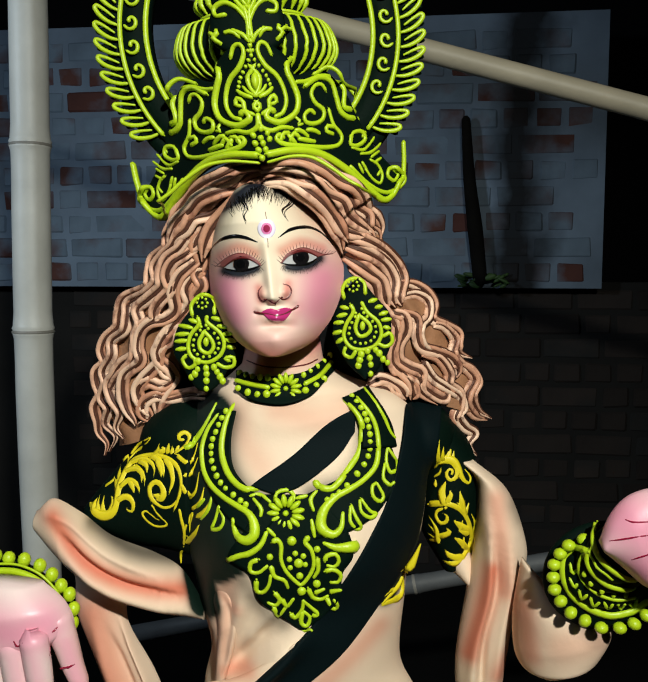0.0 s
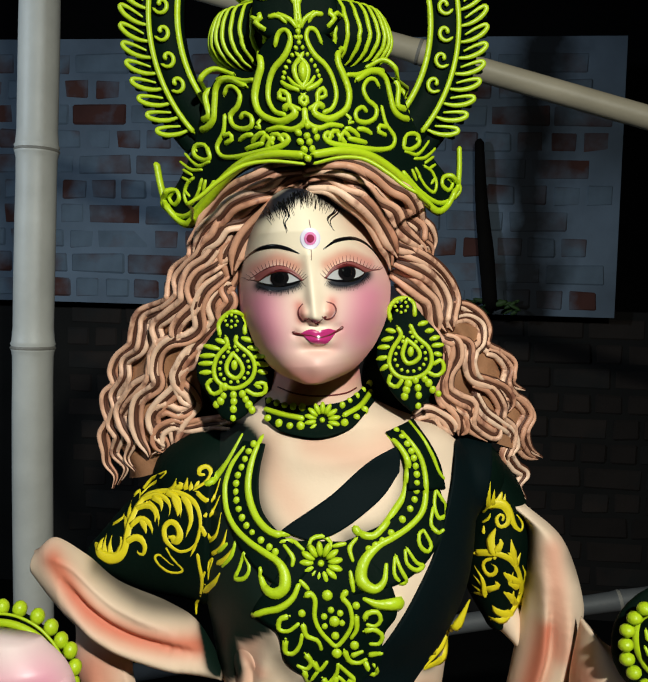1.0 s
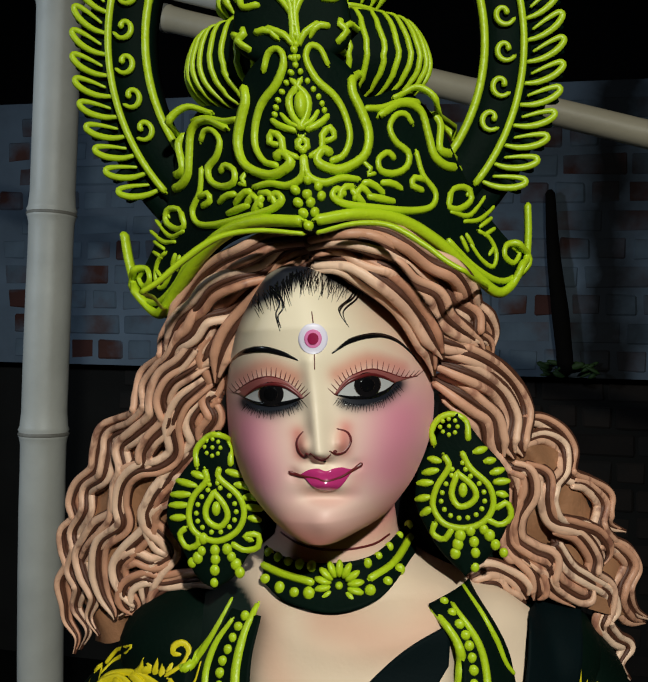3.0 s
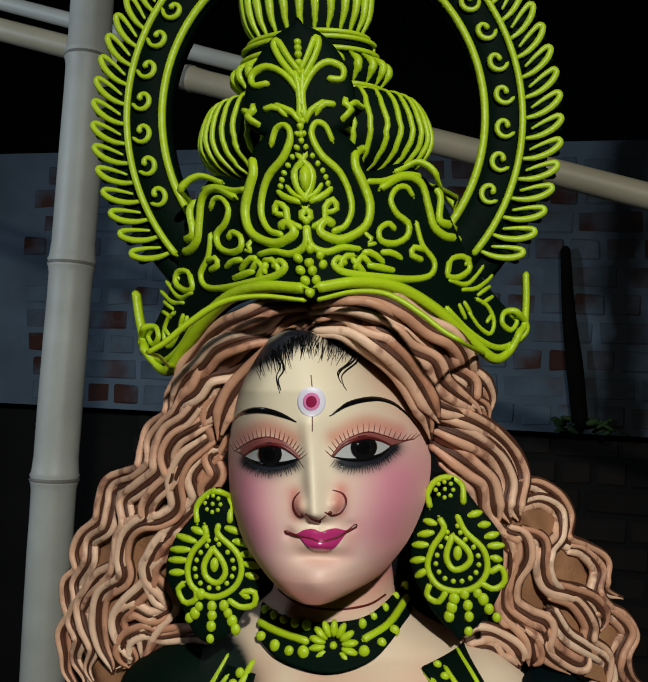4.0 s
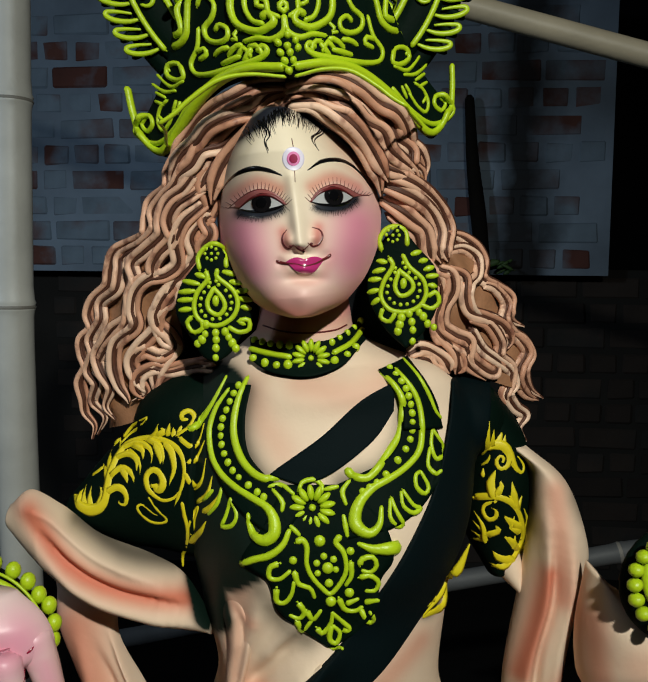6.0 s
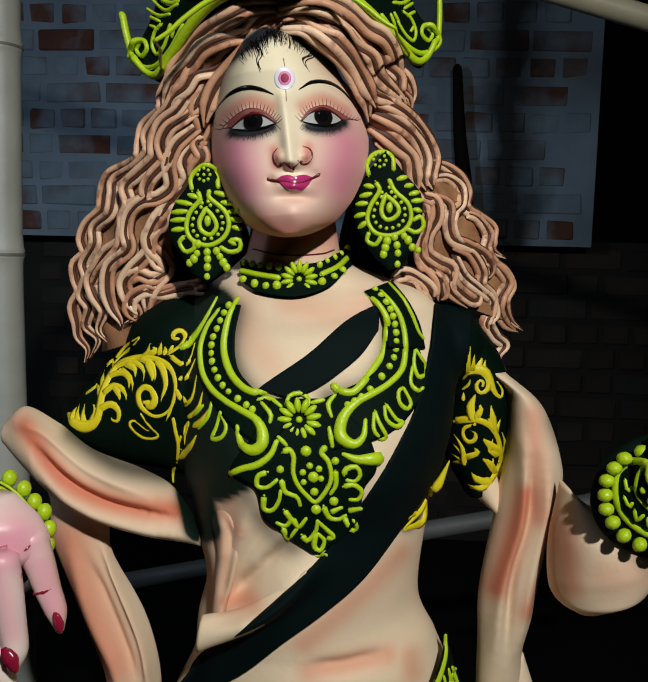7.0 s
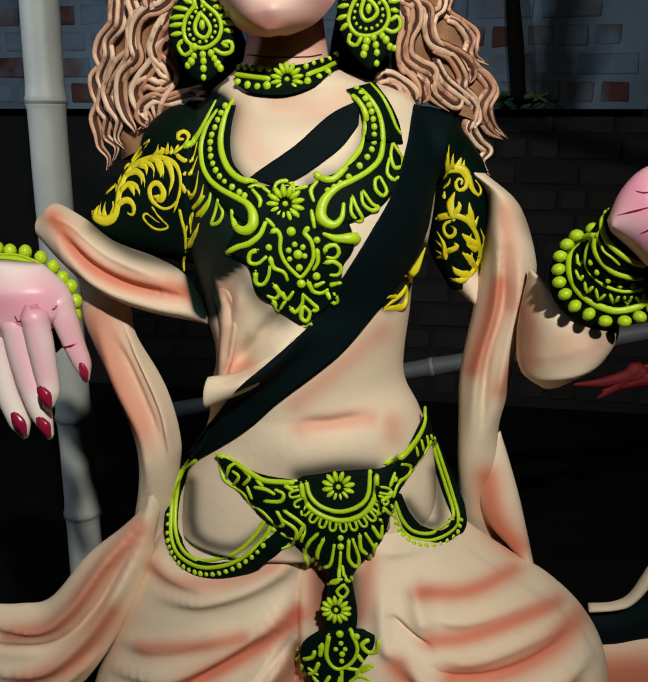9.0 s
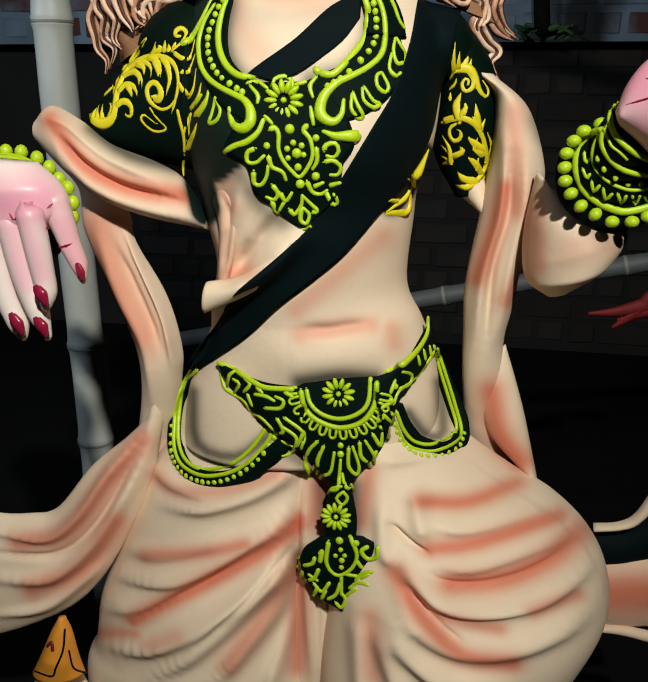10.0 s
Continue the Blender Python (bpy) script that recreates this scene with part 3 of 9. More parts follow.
for a, w, h in (([(-0.3631, 0.0498, 0.5413), (-0.2859, 0.0498, 0.5401), (-0.2429, 0.0498, 0.5691), (-0.1984, 0.0498, 0.6299), (-0.1576, 0.0498, 0.6773)], 0.007, 0.012), ([(-0.3721, 0.0498, 0.4762), (-0.2864, 0.0498, 0.4877), (-0.231, 0.0498, 0.5331), (-0.187, 0.0498, 0.5961), (-0.1515, 0.0498, 0.6636)], 0.008, 0.012), ([(-0.3796, 0.0498, 0.4229), (-0.2963, 0.0498, 0.4469), (-0.2453, 0.0498, 0.4876), (-0.2125, 0.0498, 0.5196)], 0.006, 0.008), ([(-0.3673, 0.0498, 0.5106), (-0.2785, 0.0498, 0.5166), (-0.2237, 0.0498, 0.5604), (-0.1738, 0.0498, 0.6421)], 0.004, -0.007)):
    idol.carve(a, w, h)
# scarf on the other shoulder, and the arm under it
idol.loft([(0.146, 0.1303, 1.023), (0.1659, 0.1303, 1.003), (0.1672, 0.1303, 0.9545), (0.1607, 0.1303, 0.8996), (0.1505, 0.1303, 0.8291), (0.1512, 0.1303, 0.7794), (0.1532, 0.14, 0.7189), (0.1603, 0.1702, 0.6295)], [(0.1643, 0.1303, 1.021), (0.1975, 0.1303, 0.992), (0.2155, 0.1303, 0.9439), (0.2152, 0.1303, 0.9147), (0.2057, 0.1303, 0.8675), (0.198, 0.1303, 0.8099), (0.1925, 0.14, 0.7506), (0.2148, 0.1702, 0.6295)], [0.015, 0.035, 0.03, 0.025, 0.02], cream, rows=100, cols=60)
for a, w, h in (([(0.1701, 0.1, 0.9977), (0.1793, 0.1, 0.9434), (0.1784, 0.1, 0.8942), (0.1658, 0.1, 0.8346), (0.1629, 0.1, 0.7731)], 0.006, 0.008), ([(0.1825, 0.1, 0.9589), (0.1857, 0.1, 0.9032), (0.1749, 0.1, 0.8484), (0.1732, 0.1, 0.7739)], 0.004, -0.008), ([(0.1976, 0.1, 0.9596), (0.1992, 0.1, 0.9033), (0.1911, 0.1, 0.849), (0.1848, 0.1, 0.7838)], 0.006, 0.008)):
    idol.carve(a, w, h)
idol.loft([(0.1661, 0.14, 0.7341), (0.1709, 0.14, 0.6962), (0.1861, 0.14, 0.6633), (0.2107, 0.14, 0.6356), (0.2322, 0.14, 0.6149)], [(0.194, 0.14, 0.7636), (0.2049, 0.14, 0.7324), (0.2168, 0.14, 0.6954), (0.227, 0.14, 0.6572), (0.2376, 0.14, 0.6159)], [0.01, 0.02, 0.012], cream, rows=24, cols=16)
idol.loft([(0.2068, 0.0898, 0.9409), (0.2, 0.0898, 0.8936), (0.2006, 0.0898, 0.8606), (0.2065, 0.0898, 0.8421), (0.2251, 0.0898, 0.8285)], [(0.2204, 0.0698, 0.9281), (0.2449, 0.0698, 0.9155), (0.2828, 0.0698, 0.8981), (0.2732, 0.0698, 0.866), (0.2415, 0.0698, 0.8383)], [0.015, 0.04, 0.05, 0.045, 0.01], cream, rows=36, cols=30)
# open palm
idol.loft([(0.2505, -0.0199, 0.9953), (0.2565, -0.0199, 1.014), (0.2672, -0.0199, 1.029), (0.2815, -0.0199, 1.037), (0.301, -0.0199, 1.04), (0.3236, -0.0199, 1.037), (0.3438, -0.0199, 1.024)], [(0.2556, -0.0101, 0.9848), (0.2714, -0.0101, 0.9714), (0.2883, -0.0101, 0.9574), (0.3071, -0.0101, 0.9531), (0.3267, -0.0101, 0.9574), (0.3428, -0.0101, 0.972), (0.355, -0.0101, 1.001)], [0.015, 0.025, 0.025, 0.015], pink, rows=30, cols=24)
# hanging palm with bent fingers
idol.loft([(-0.2498, -0.0452, 0.9556), (-0.2582, -0.0452, 0.9299), (-0.2618, -0.0452, 0.8997), (-0.2536, -0.0452, 0.8817)], [(-0.1905, -0.0452, 0.9522), (-0.1716, -0.0452, 0.9349), (-0.1663, -0.0452, 0.9136), (-0.19, -0.0452, 0.896)], [0.02, 0.032, 0.03, 0.015], pink, rows=26, cols=26)
idol.tube([(-0.1779, -0.0501, 0.9232), (-0.1714, -0.0501, 0.9051), (-0.166, -0.0501, 0.8872), (-0.16, -0.0501, 0.8708), (-0.1577, -0.0501, 0.8572)], [0.012, 0.0105, 0.009, 0.0075, 0.003], pink, steps=20, sides=14)
idol.tube([(-0.1878, -0.0701, 0.9164), (-0.1847, -0.0701, 0.8915), (-0.1821, -0.0701, 0.8698), (-0.18, -0.0701, 0.8519), (-0.1825, -0.0701, 0.8385)], [0.011, 0.0105, 0.0095, 0.0085, 0.004], pink, steps=20, sides=14)
idol.tube([(-0.2091, -0.0652, 0.909), (-0.205, -0.0652, 0.8818), (-0.1998, -0.0652, 0.8563), (-0.1919, -0.0652, 0.8307), (-0.1866, -0.0652, 0.8116)], [0.011, 0.0105, 0.01, 0.009, 0.004], pink, steps=20, sides=14)
idol.tube([(-0.2303, -0.0598, 0.9047), (-0.228, -0.0598, 0.8717), (-0.2224, -0.0598, 0.8418), (-0.215, -0.0598, 0.8195), (-0.2121, -0.0598, 0.808)], [0.011, 0.0105, 0.01, 0.009, 0.004], pink, steps=20, sides=14)
idol.tube([(-0.253, -0.055, 0.9027), (-0.2528, -0.055, 0.873), (-0.2493, -0.055, 0.8464), (-0.2447, -0.055, 0.8198)], [0.01, 0.009, 0.008, 0.004], pink, steps=16, sides=14)

# ---- head ----
EYE_FACE = (0.0668, -0.4114, 1.2296)
face_left = spline([(-0.0377, 0.0601, 1.277), (-0.0525, 0.0601, 1.271), (-0.0665, 0.0601, 1.254), (-0.0757, 0.0601, 1.234), (-0.0791, 0.0601, 1.212), (-0.0785, 0.0601, 1.194), (-0.0743, 0.0568, 1.174), (-0.065, 0.052, 1.156), (-0.0535, 0.046, 1.145), (-0.0392, 0.0379, 1.136), (-0.0236, 0.0298, 1.132), (-0.0139, 0.026, 1.131)], 180)
face_right = spline([(-0.0236, 0.0649, 1.278), (-0.0054, 0.0649, 1.274), (0.0131, 0.0649, 1.26), (0.0309, 0.0649, 1.241), (0.0406, 0.0649, 1.221), (0.0433, 0.0649, 1.201), (0.0411, 0.0601, 1.182), (0.0346, 0.0541, 1.164), (0.0278, 0.0482, 1.153), (0.0183, 0.039, 1.142), (0.0056, 0.0309, 1.135), (-0.0026, 0.026, 1.132)], 180)
ROWS, COLS = 180, 200
th = np.linspace(0, np.pi, COLS)
mid_y = np.interp(np.linspace(0, 1, ROWS), [0, 0.1, 0.25, 0.42, 0.6, 0.75, 0.9, 0.97, 1], [0.03, 0.002, -0.010, -0.006, -0.006, -0.005, 0.0, 0.008, 0.02])
s = -np.cos(th)
face = face_left[:, None] + (face_right - face_left)[:, None] * ((s + 1) / 2)[None, :, None]
face[..., 1] = mid_y[:, None] + (face[..., 1] - mid_y[:, None]) * np.abs(s)[None] ** 2.6


def swell(centre, wide, tall, height):
    face[..., 1] -= height * np.exp(-(((face[..., 0] - centre[0]) / wide) ** 2) - ((face[..., 2] - centre[2]) / tall) ** 2)


# nose: a narrow bridge that widens to the tip and turns under, with two wings
down = (1.226 - face[..., 2]) / 0.044
along = np.clip(down, 0, 1)
under = np.clip((down - 1) / 0.16, 0, 1)
ridge = (0.0022 + 0.0085 * along**1.4) * np.clip(down / 0.12 + 1, 0, 1) * (1 - under * under * (3 - 2 * under))
middle_x = -0.0138 + 0.0072 * along
face[..., 1] -= ridge * np.exp(-(((face[..., 0] - middle_x) / (0.0042 + 0.0016 * along)) ** 2))
swell((-0.0152, 0, 1.1845), 0.0036, 0.0046, 0.0052)
swell((0.0022, 0, 1.1865), 0.0036, 0.0046, 0.0052)
swell((-0.0065, 0, 1.1745), 0.003, 0.004, -0.0012)
# mouth and chin
swell((-0.0066, 0, 1.1715), 0.011, 0.0028, 0.0026)
swell((-0.0048, 0, 1.1655), 0.0085, 0.0034, 0.0038)
swell((-0.0215, 0, 1.170), 0.003, 0.003, -0.0016)
swell((0.0085, 0, 1.1745), 0.003, 0.003, -0.0016)
swell((-0.0052, 0, 1.1585), 0.012, 0.0034, -0.0034)
swell((-0.0045, 0, 1.1475), 0.012, 0.0085, 0.0048)
# eye hollows, eyeballs and cheeks
for x, z in ((-0.0369, 1.212), (0.0124, 1.217)):
    swell((x, 0, z), 0.0155, 0.0085, -0.0042)
    swell((x, 0, z + 0.0005), 0.0105, 0.0068, 0.0048)
swell((-0.0407, 0, 1.177), 0.017, 0.016, 0.0032)
swell((0.026, 0, 1.185), 0.017, 0.016, 0.0032)
idol.sheet(face, skin)
# back of the head, and dark green sheets put in as shade beside the neck
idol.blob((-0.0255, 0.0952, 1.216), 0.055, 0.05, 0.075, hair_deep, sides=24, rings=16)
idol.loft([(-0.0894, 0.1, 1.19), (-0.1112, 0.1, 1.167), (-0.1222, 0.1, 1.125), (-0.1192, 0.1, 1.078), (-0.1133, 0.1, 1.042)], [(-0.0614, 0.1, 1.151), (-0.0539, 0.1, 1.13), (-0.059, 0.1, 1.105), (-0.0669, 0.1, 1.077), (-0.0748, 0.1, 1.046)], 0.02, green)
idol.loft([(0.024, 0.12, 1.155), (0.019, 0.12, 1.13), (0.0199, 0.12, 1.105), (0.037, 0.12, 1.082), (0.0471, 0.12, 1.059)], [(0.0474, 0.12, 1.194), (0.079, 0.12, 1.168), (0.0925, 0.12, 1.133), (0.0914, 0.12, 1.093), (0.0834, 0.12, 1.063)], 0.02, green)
idol.freeze()

# face paint
def disc(centre, wide, tall, mat, lift):
    """A round of paint that follows the surface."""
    g = np.linspace(0, math.pi, 9)
    c = np.array(centre)
    idol.patch([c + np.array((-wide * math.sin(a), 0, tall * math.cos(a))) for a in g], [c + np.array((wide * math.sin(a), 0, tall * math.cos(a))) for a in g], mat, lift, 18, 14)


idol.eye = EYE_FACE


def shape_eye(brow, lid_line, top, low, pupil, under):
    """Painted eye: ball, pupil, lid with a fold and short lashes, brow, kohl under it."""
    idol.patch(top, low, eye_white, 0.0005, 26, 12)
    disc(pupil, 0.0066, 0.0062, iris, 0.0012)
    disc(pupil, 0.0036, 0.0034, black, 0.0016)
    # white dot: a glint put into the pupil's colour
    idol.dot(tuple(np.array(pupil) + (-0.0016, -0.002, 0.0024)), 0.0006, eye_white)
    idol.patch(lid_line, top, lid, 0.0009, 26, 6)
    idol.stroke(top, [0.0004, 0.0009, 0.0011, 0.0009, 0.0005], lash_red, 0.0008, step=0.0012)
    idol.stroke(lid_line, [0.0003, 0.0006, 0.0007, 0.0006, 0.0004], lash_red, 0.0, step=0.0012)
    idol.stroke(low, [0.0004, 0.0009, 0.0012, 0.0009, 0.0005], black, 0.0002, step=0.0012)
    idol.stroke(brow, [0.0003, 0.0011, 0.0017, 0.0018, 0.0014, 0.0004], black, 0.0, 0.35, step=0.0012)
    for i, root in enumerate(spline(lid_line, 21)):
        f = i / 20 - 0.5
        tip = root + (f * 0.0075, 0, 0.0052 - 0.004 * abs(f))
        idol.stroke([root, (root + tip) / 2 + (f * 0.001, 0, 0.0004), tip], [0.00034, 0.00026, 0.0001], lash_red, 0.0, sides=4)
    for i, root in enumerate(spline(under, 30)):
        f = i / 29 - 0.5
        tip = root + (f * 0.006 + random.uniform(-1, 1) * 0.0008, 0, -0.0028 - random.random() * 0.0016)
        idol.stroke([root, tip], [0.0003, 0.0001], black, 0.0, sides=4)


shape_eye([(-0.0596, 0.0, 1.2201), (-0.0559, 0.0, 1.2257), (-0.049, 0.0, 1.2299), (-0.0395, 0.0, 1.2315), (-0.0301, 0.0, 1.2297), (-0.0217, 0.0, 1.2264)], [(-0.0556, 0.0, 1.2084), (-0.0496, 0.0, 1.2126), (-0.043, 0.0, 1.2161), (-0.0355, 0.0, 1.2173), (-0.028, 0.0, 1.2153), (-0.0223, 0.0, 1.2115), (-0.0185, 0.0, 1.2074)], [(-0.0499, 0.0, 1.2065), (-0.0435, 0.0, 1.2113), (-0.0364, 0.0, 1.2138), (-0.0289, 0.0, 1.2133), (-0.0232, 0.0, 1.2103), (-0.0195, 0.0, 1.2073)], [(-0.0499, 0.0, 1.2063), (-0.0428, 0.0, 1.204), (-0.0353, 0.0, 1.2034), (-0.0269, 0.0, 1.2048), (-0.0222, 0.0, 1.2064), (-0.0195, 0.0, 1.2073)], (-0.0354, 0.0, 1.2089), [(-0.0485, 0.0, 1.2034), (-0.0428, 0.0, 1.2007), (-0.0352, 0.0, 1.2), (-0.0268, 0.0, 1.202), (-0.0195, 0.0, 1.2064)])
shape_eye([(0.0396, 0.0, 1.2249), (0.0327, 0.0, 1.2324), (0.0255, 0.0, 1.2373), (0.0165, 0.0, 1.2391), (0.0048, 0.0, 1.2366), (-0.0042, 0.0, 1.2303)], [(-0.0024, 0.0, 1.2096), (0.0021, 0.0, 1.216), (0.0078, 0.0, 1.2199), (0.0159, 0.0, 1.2224), (0.024, 0.0, 1.2207), (0.0312, 0.0, 1.2185), (0.0379, 0.0, 1.2194)], [(-0.0015, 0.0, 1.2096), (0.0033, 0.0, 1.2153), (0.0087, 0.0, 1.2183), (0.015, 0.0, 1.2199), (0.0214, 0.0, 1.2188), (0.0273, 0.0, 1.2161)], [(-0.0015, 0.0, 1.2095), (0.0062, 0.0, 1.2084), (0.0152, 0.0, 1.209), (0.0215, 0.0, 1.2111), (0.025, 0.0, 1.2135), (0.0273, 0.0, 1.2161)], (0.0139, 0.0, 1.2149), [(-0.0005, 0.0, 1.2079), (0.0063, 0.0, 1.2053), (0.0153, 0.0, 1.2056), (0.0224, 0.0, 1.2085), (0.0288, 0.0, 1.2149)])
idol.patch([(-0.0191, 0.0, 1.1688), (-0.0151, 0.0, 1.1712), (-0.0105, 0.0, 1.1721), (-0.0062, 0.0, 1.171), (-0.0026, 0.0, 1.1724), (0.0018, 0.0, 1.1733), (0.006, 0.0, 1.1726), (0.0087, 0.0, 1.173)], [(-0.0188, 0.0, 1.1683), (-0.015, 0.0, 1.1677), (-0.0104, 0.0, 1.1672), (-0.0062, 0.0, 1.1661), (-0.0025, 0.0, 1.1672), (0.0018, 0.0, 1.1688), (0.006, 0.0, 1.1711), (0.0087, 0.0, 1.1727)], lips, 0.0008, 30, 8)
idol.patch([(-0.0173, 0.0, 1.168), (-0.0113, 0.0, 1.1671), (-0.0058, 0.0, 1.1659), (0.0011, 0.0, 1.1682), (0.0073, 0.0, 1.1721)], [(-0.0171, 0.0, 1.1676), (-0.0122, 0.0, 1.1629), (-0.0057, 0.0, 1.1614), (0.0009, 0.0, 1.1631), (0.0074, 0.0, 1.1717)], lips, 0.0012, 30, 12)
idol.stroke([(-0.0244, 0.0, 1.1695), (-0.021, 0.0, 1.1685), (-0.0169, 0.0, 1.1678), (-0.0113, 0.0, 1.1671), (-0.0058, 0.0, 1.1659), (0.0011, 0.0, 1.1682), (0.0073, 0.0, 1.1721), (0.0117, 0.0, 1.1753)], [0.0011, 0.0009, 0.0006, 0.0006, 0.0007, 0.0006, 0.0007, 0.0011], lash_red, 0.0010, 0.4, step=0.001)
for a in ([(-0.0181, 0.0, 1.1905), (-0.0208, 0.0, 1.1864), (-0.0203, 0.0, 1.1813), (-0.0171, 0.0, 1.178), (-0.0138, 0.0, 1.1797)], [(-0.0008, 0.0, 1.1925), (0.0042, 0.0, 1.1909), (0.0059, 0.0, 1.1866), (0.0034, 0.0, 1.1818), (-0.0009, 0.0, 1.1799), (-0.0042, 0.0, 1.1812)], [(-0.0138, 0.0, 1.1797), (-0.0106, 0.0, 1.1775), (-0.0075, 0.0, 1.1767), (-0.0038, 0.0, 1.1798)]):
    idol.stroke(a, [0.0004, 0.001, 0.0008, 0.0005], lash_red, 0.0, 0.4, step=0.0008)
for p in ((-0.0156, 0.0, 1.1793), (-0.0017, 0.0, 1.1813)):
    idol.dot(p, 0.0013, lash_red, 0.55)
idol.dot((-0.0069, 0.0, 1.1762), 0.0009, black)
bindi = (-0.0141, 0.0, 1.2374)
disc(bindi, 0.0076, 0.0078, halo_white, 0.0003)
disc(bindi, 0.0045, 0.0047, bindi_rim, 0.0006)
disc(bindi, 0.0028, 0.0030, bindi_red, 0.0010)
for a in ([(-0.0151, 0.0, 1.2509), (-0.014, 0.0, 1.2443)], [(-0.0132, 0.0, 1.2293), (-0.0129, 0.0, 1.222)]):
    idol.stroke(a, 0.0003, lash_red, 0.0)
for a in ([(-0.0373, 0.0, 1.2635), (-0.0338, 0.0, 1.2586), (-0.0319, 0.0, 1.2544), (-0.0336, 0.0, 1.249), (-0.0313, 0.0, 1.2411)], [(-0.0361, 0.0, 1.263), (-0.0312, 0.0, 1.2575), (-0.03, 0.0, 1.2526), (-0.0325, 0.0, 1.2481), (-0.0309, 0.0, 1.2426)], [(0.0084, 0.0, 1.2642), (0.0053, 0.0, 1.2578), (0.0003, 0.0, 1.2538), (-0.0008, 0.0, 1.2498), (0.0037, 0.0, 1.2436)], [(0.0092, 0.0, 1.2635), (0.0071, 0.0, 1.2574), (0.0021, 0.0, 1.2529), (0.0007, 0.0, 1.2498), (0.0026, 0.0, 1.2448)], [(0.0077, 0.0, 1.2646), (0.0031, 0.0, 1.257), (-0.0015, 0.0, 1.2527), (-0.0, 0.0, 1.2484)]):
    idol.stroke(a, [0.0008, 0.0006, 0.0003], black, 0.0, 0.5, 5, step=0.0008)
centre_of_face = np.array(face[100, 100])
for edge in ([(-0.0621, 0.0, 1.2293), (-0.0605, 0.0, 1.2385), (-0.0578, 0.0, 1.2469), (-0.0513, 0.0, 1.2543), (-0.0372, 0.0, 1.2617), (-0.0289, 0.0, 1.2677), (-0.0188, 0.0, 1.2717), (-0.0114, 0.0, 1.2721)], [(-0.0114, 0.0, 1.2721), (-0.004, 0.0, 1.2694), (0.0051, 0.0, 1.2667), (0.016, 0.0, 1.262), (0.026, 0.0, 1.2572), (0.035, 0.0, 1.2502), (0.0414, 0.0, 1.2417), (0.0437, 0.0, 1.2312)]):
    for a in spline(edge, 150):
        a = a + (random.uniform(-1, 1) * 0.0016, 0, random.uniform(-1, 1) * 0.0016)
        b = a + (centre_of_face - a) * random.uniform(0.06, 0.14) + (random.uniform(-1, 1) * 0.003, 0, 0)
        eye = Vector(idol.eye)
        hits = [idol.tree.ray_cast(eye, (Vector(p) - eye).normalized())[0] for p in (a, (a + b) / 2, b)]
        if all(h is not None and h.y < 0.06 for h in hits):
            idol.tube([tuple(h) for h in hits], [0.0005, 0.0003, 0.0001], black, steps=5, sides=4)

# ---- hair ----
def hair_bed(inner, outer, deep):
    """The tan clay under the locks, from the parting down to the shoulder."""
    a, b = spline(inner, 120), spline(outer, 120)
    w = np.linspace(0.02, 0.88, 22)
    u = np.linspace(0, 1, 120)
    across = (b - a) / (np.linalg.norm(b - a, axis=1)[:, None] + 1e-9)
    bed = a[:, None] + (b - a)[:, None] * w[None, :, None]
    bed = bed + across[:, None] * (0.003 * np.sin(math.tau * 7 * u) * np.clip(3 * u, 0, 1))[:, None, None]
    bed[..., 1] += 0.007 - deep * np.sin(np.pi * w)[None] + 0.002 * np.sin(40 * u[:, None] + 14 * w[None])
    rear = bed[:, ::-1].copy()
    rear[..., 1] += 0.02
    idol.sheet(np.concatenate([bed, rear], 1), hair_ground, True)


def lock(points, wide):
    """One thick wavy lock: a dark core with two pale strands and a dark one between, narrowing to a curled tip."""
    n = max(24, 9 * len(points))
    p = spline(points, n)
    u = np.linspace(0, 1, n)
    t = np.gradient(p, axis=0)
    t /= np.linalg.norm(t, axis=1)[:, None] + 1e-9
    side = np.stack([-t[:, 2], 0 * u, t[:, 0]], 1)
    body = np.clip(0.72 + 1.3 * u, 0, 1) * np.clip((1.03 - u) / 0.22, 0.16, 1)
    # dark core and middle strand: groove brown, with crevice shade in the colour
    core = p.copy()
    core[:, 1] += 0.0010
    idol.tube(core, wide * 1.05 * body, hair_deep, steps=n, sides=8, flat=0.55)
    for k, (off, r, up) in enumerate(((-0.62, 0.42, 0.0014), (0.04, 0.22, 0.0016), (0.64, 0.38, 0.0004))):
        wobble = 0.10 * np.sin(9 * u + 2.2 * k + 40 * points[0][0])
        q = p + side * (wide * (off + wobble) * body)[:, None]
        q[:, 1] -= (up + 0.0012) * body
        cut = n - (0, 5, 3)[k]
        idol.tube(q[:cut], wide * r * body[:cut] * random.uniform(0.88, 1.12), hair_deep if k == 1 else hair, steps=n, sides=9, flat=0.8)


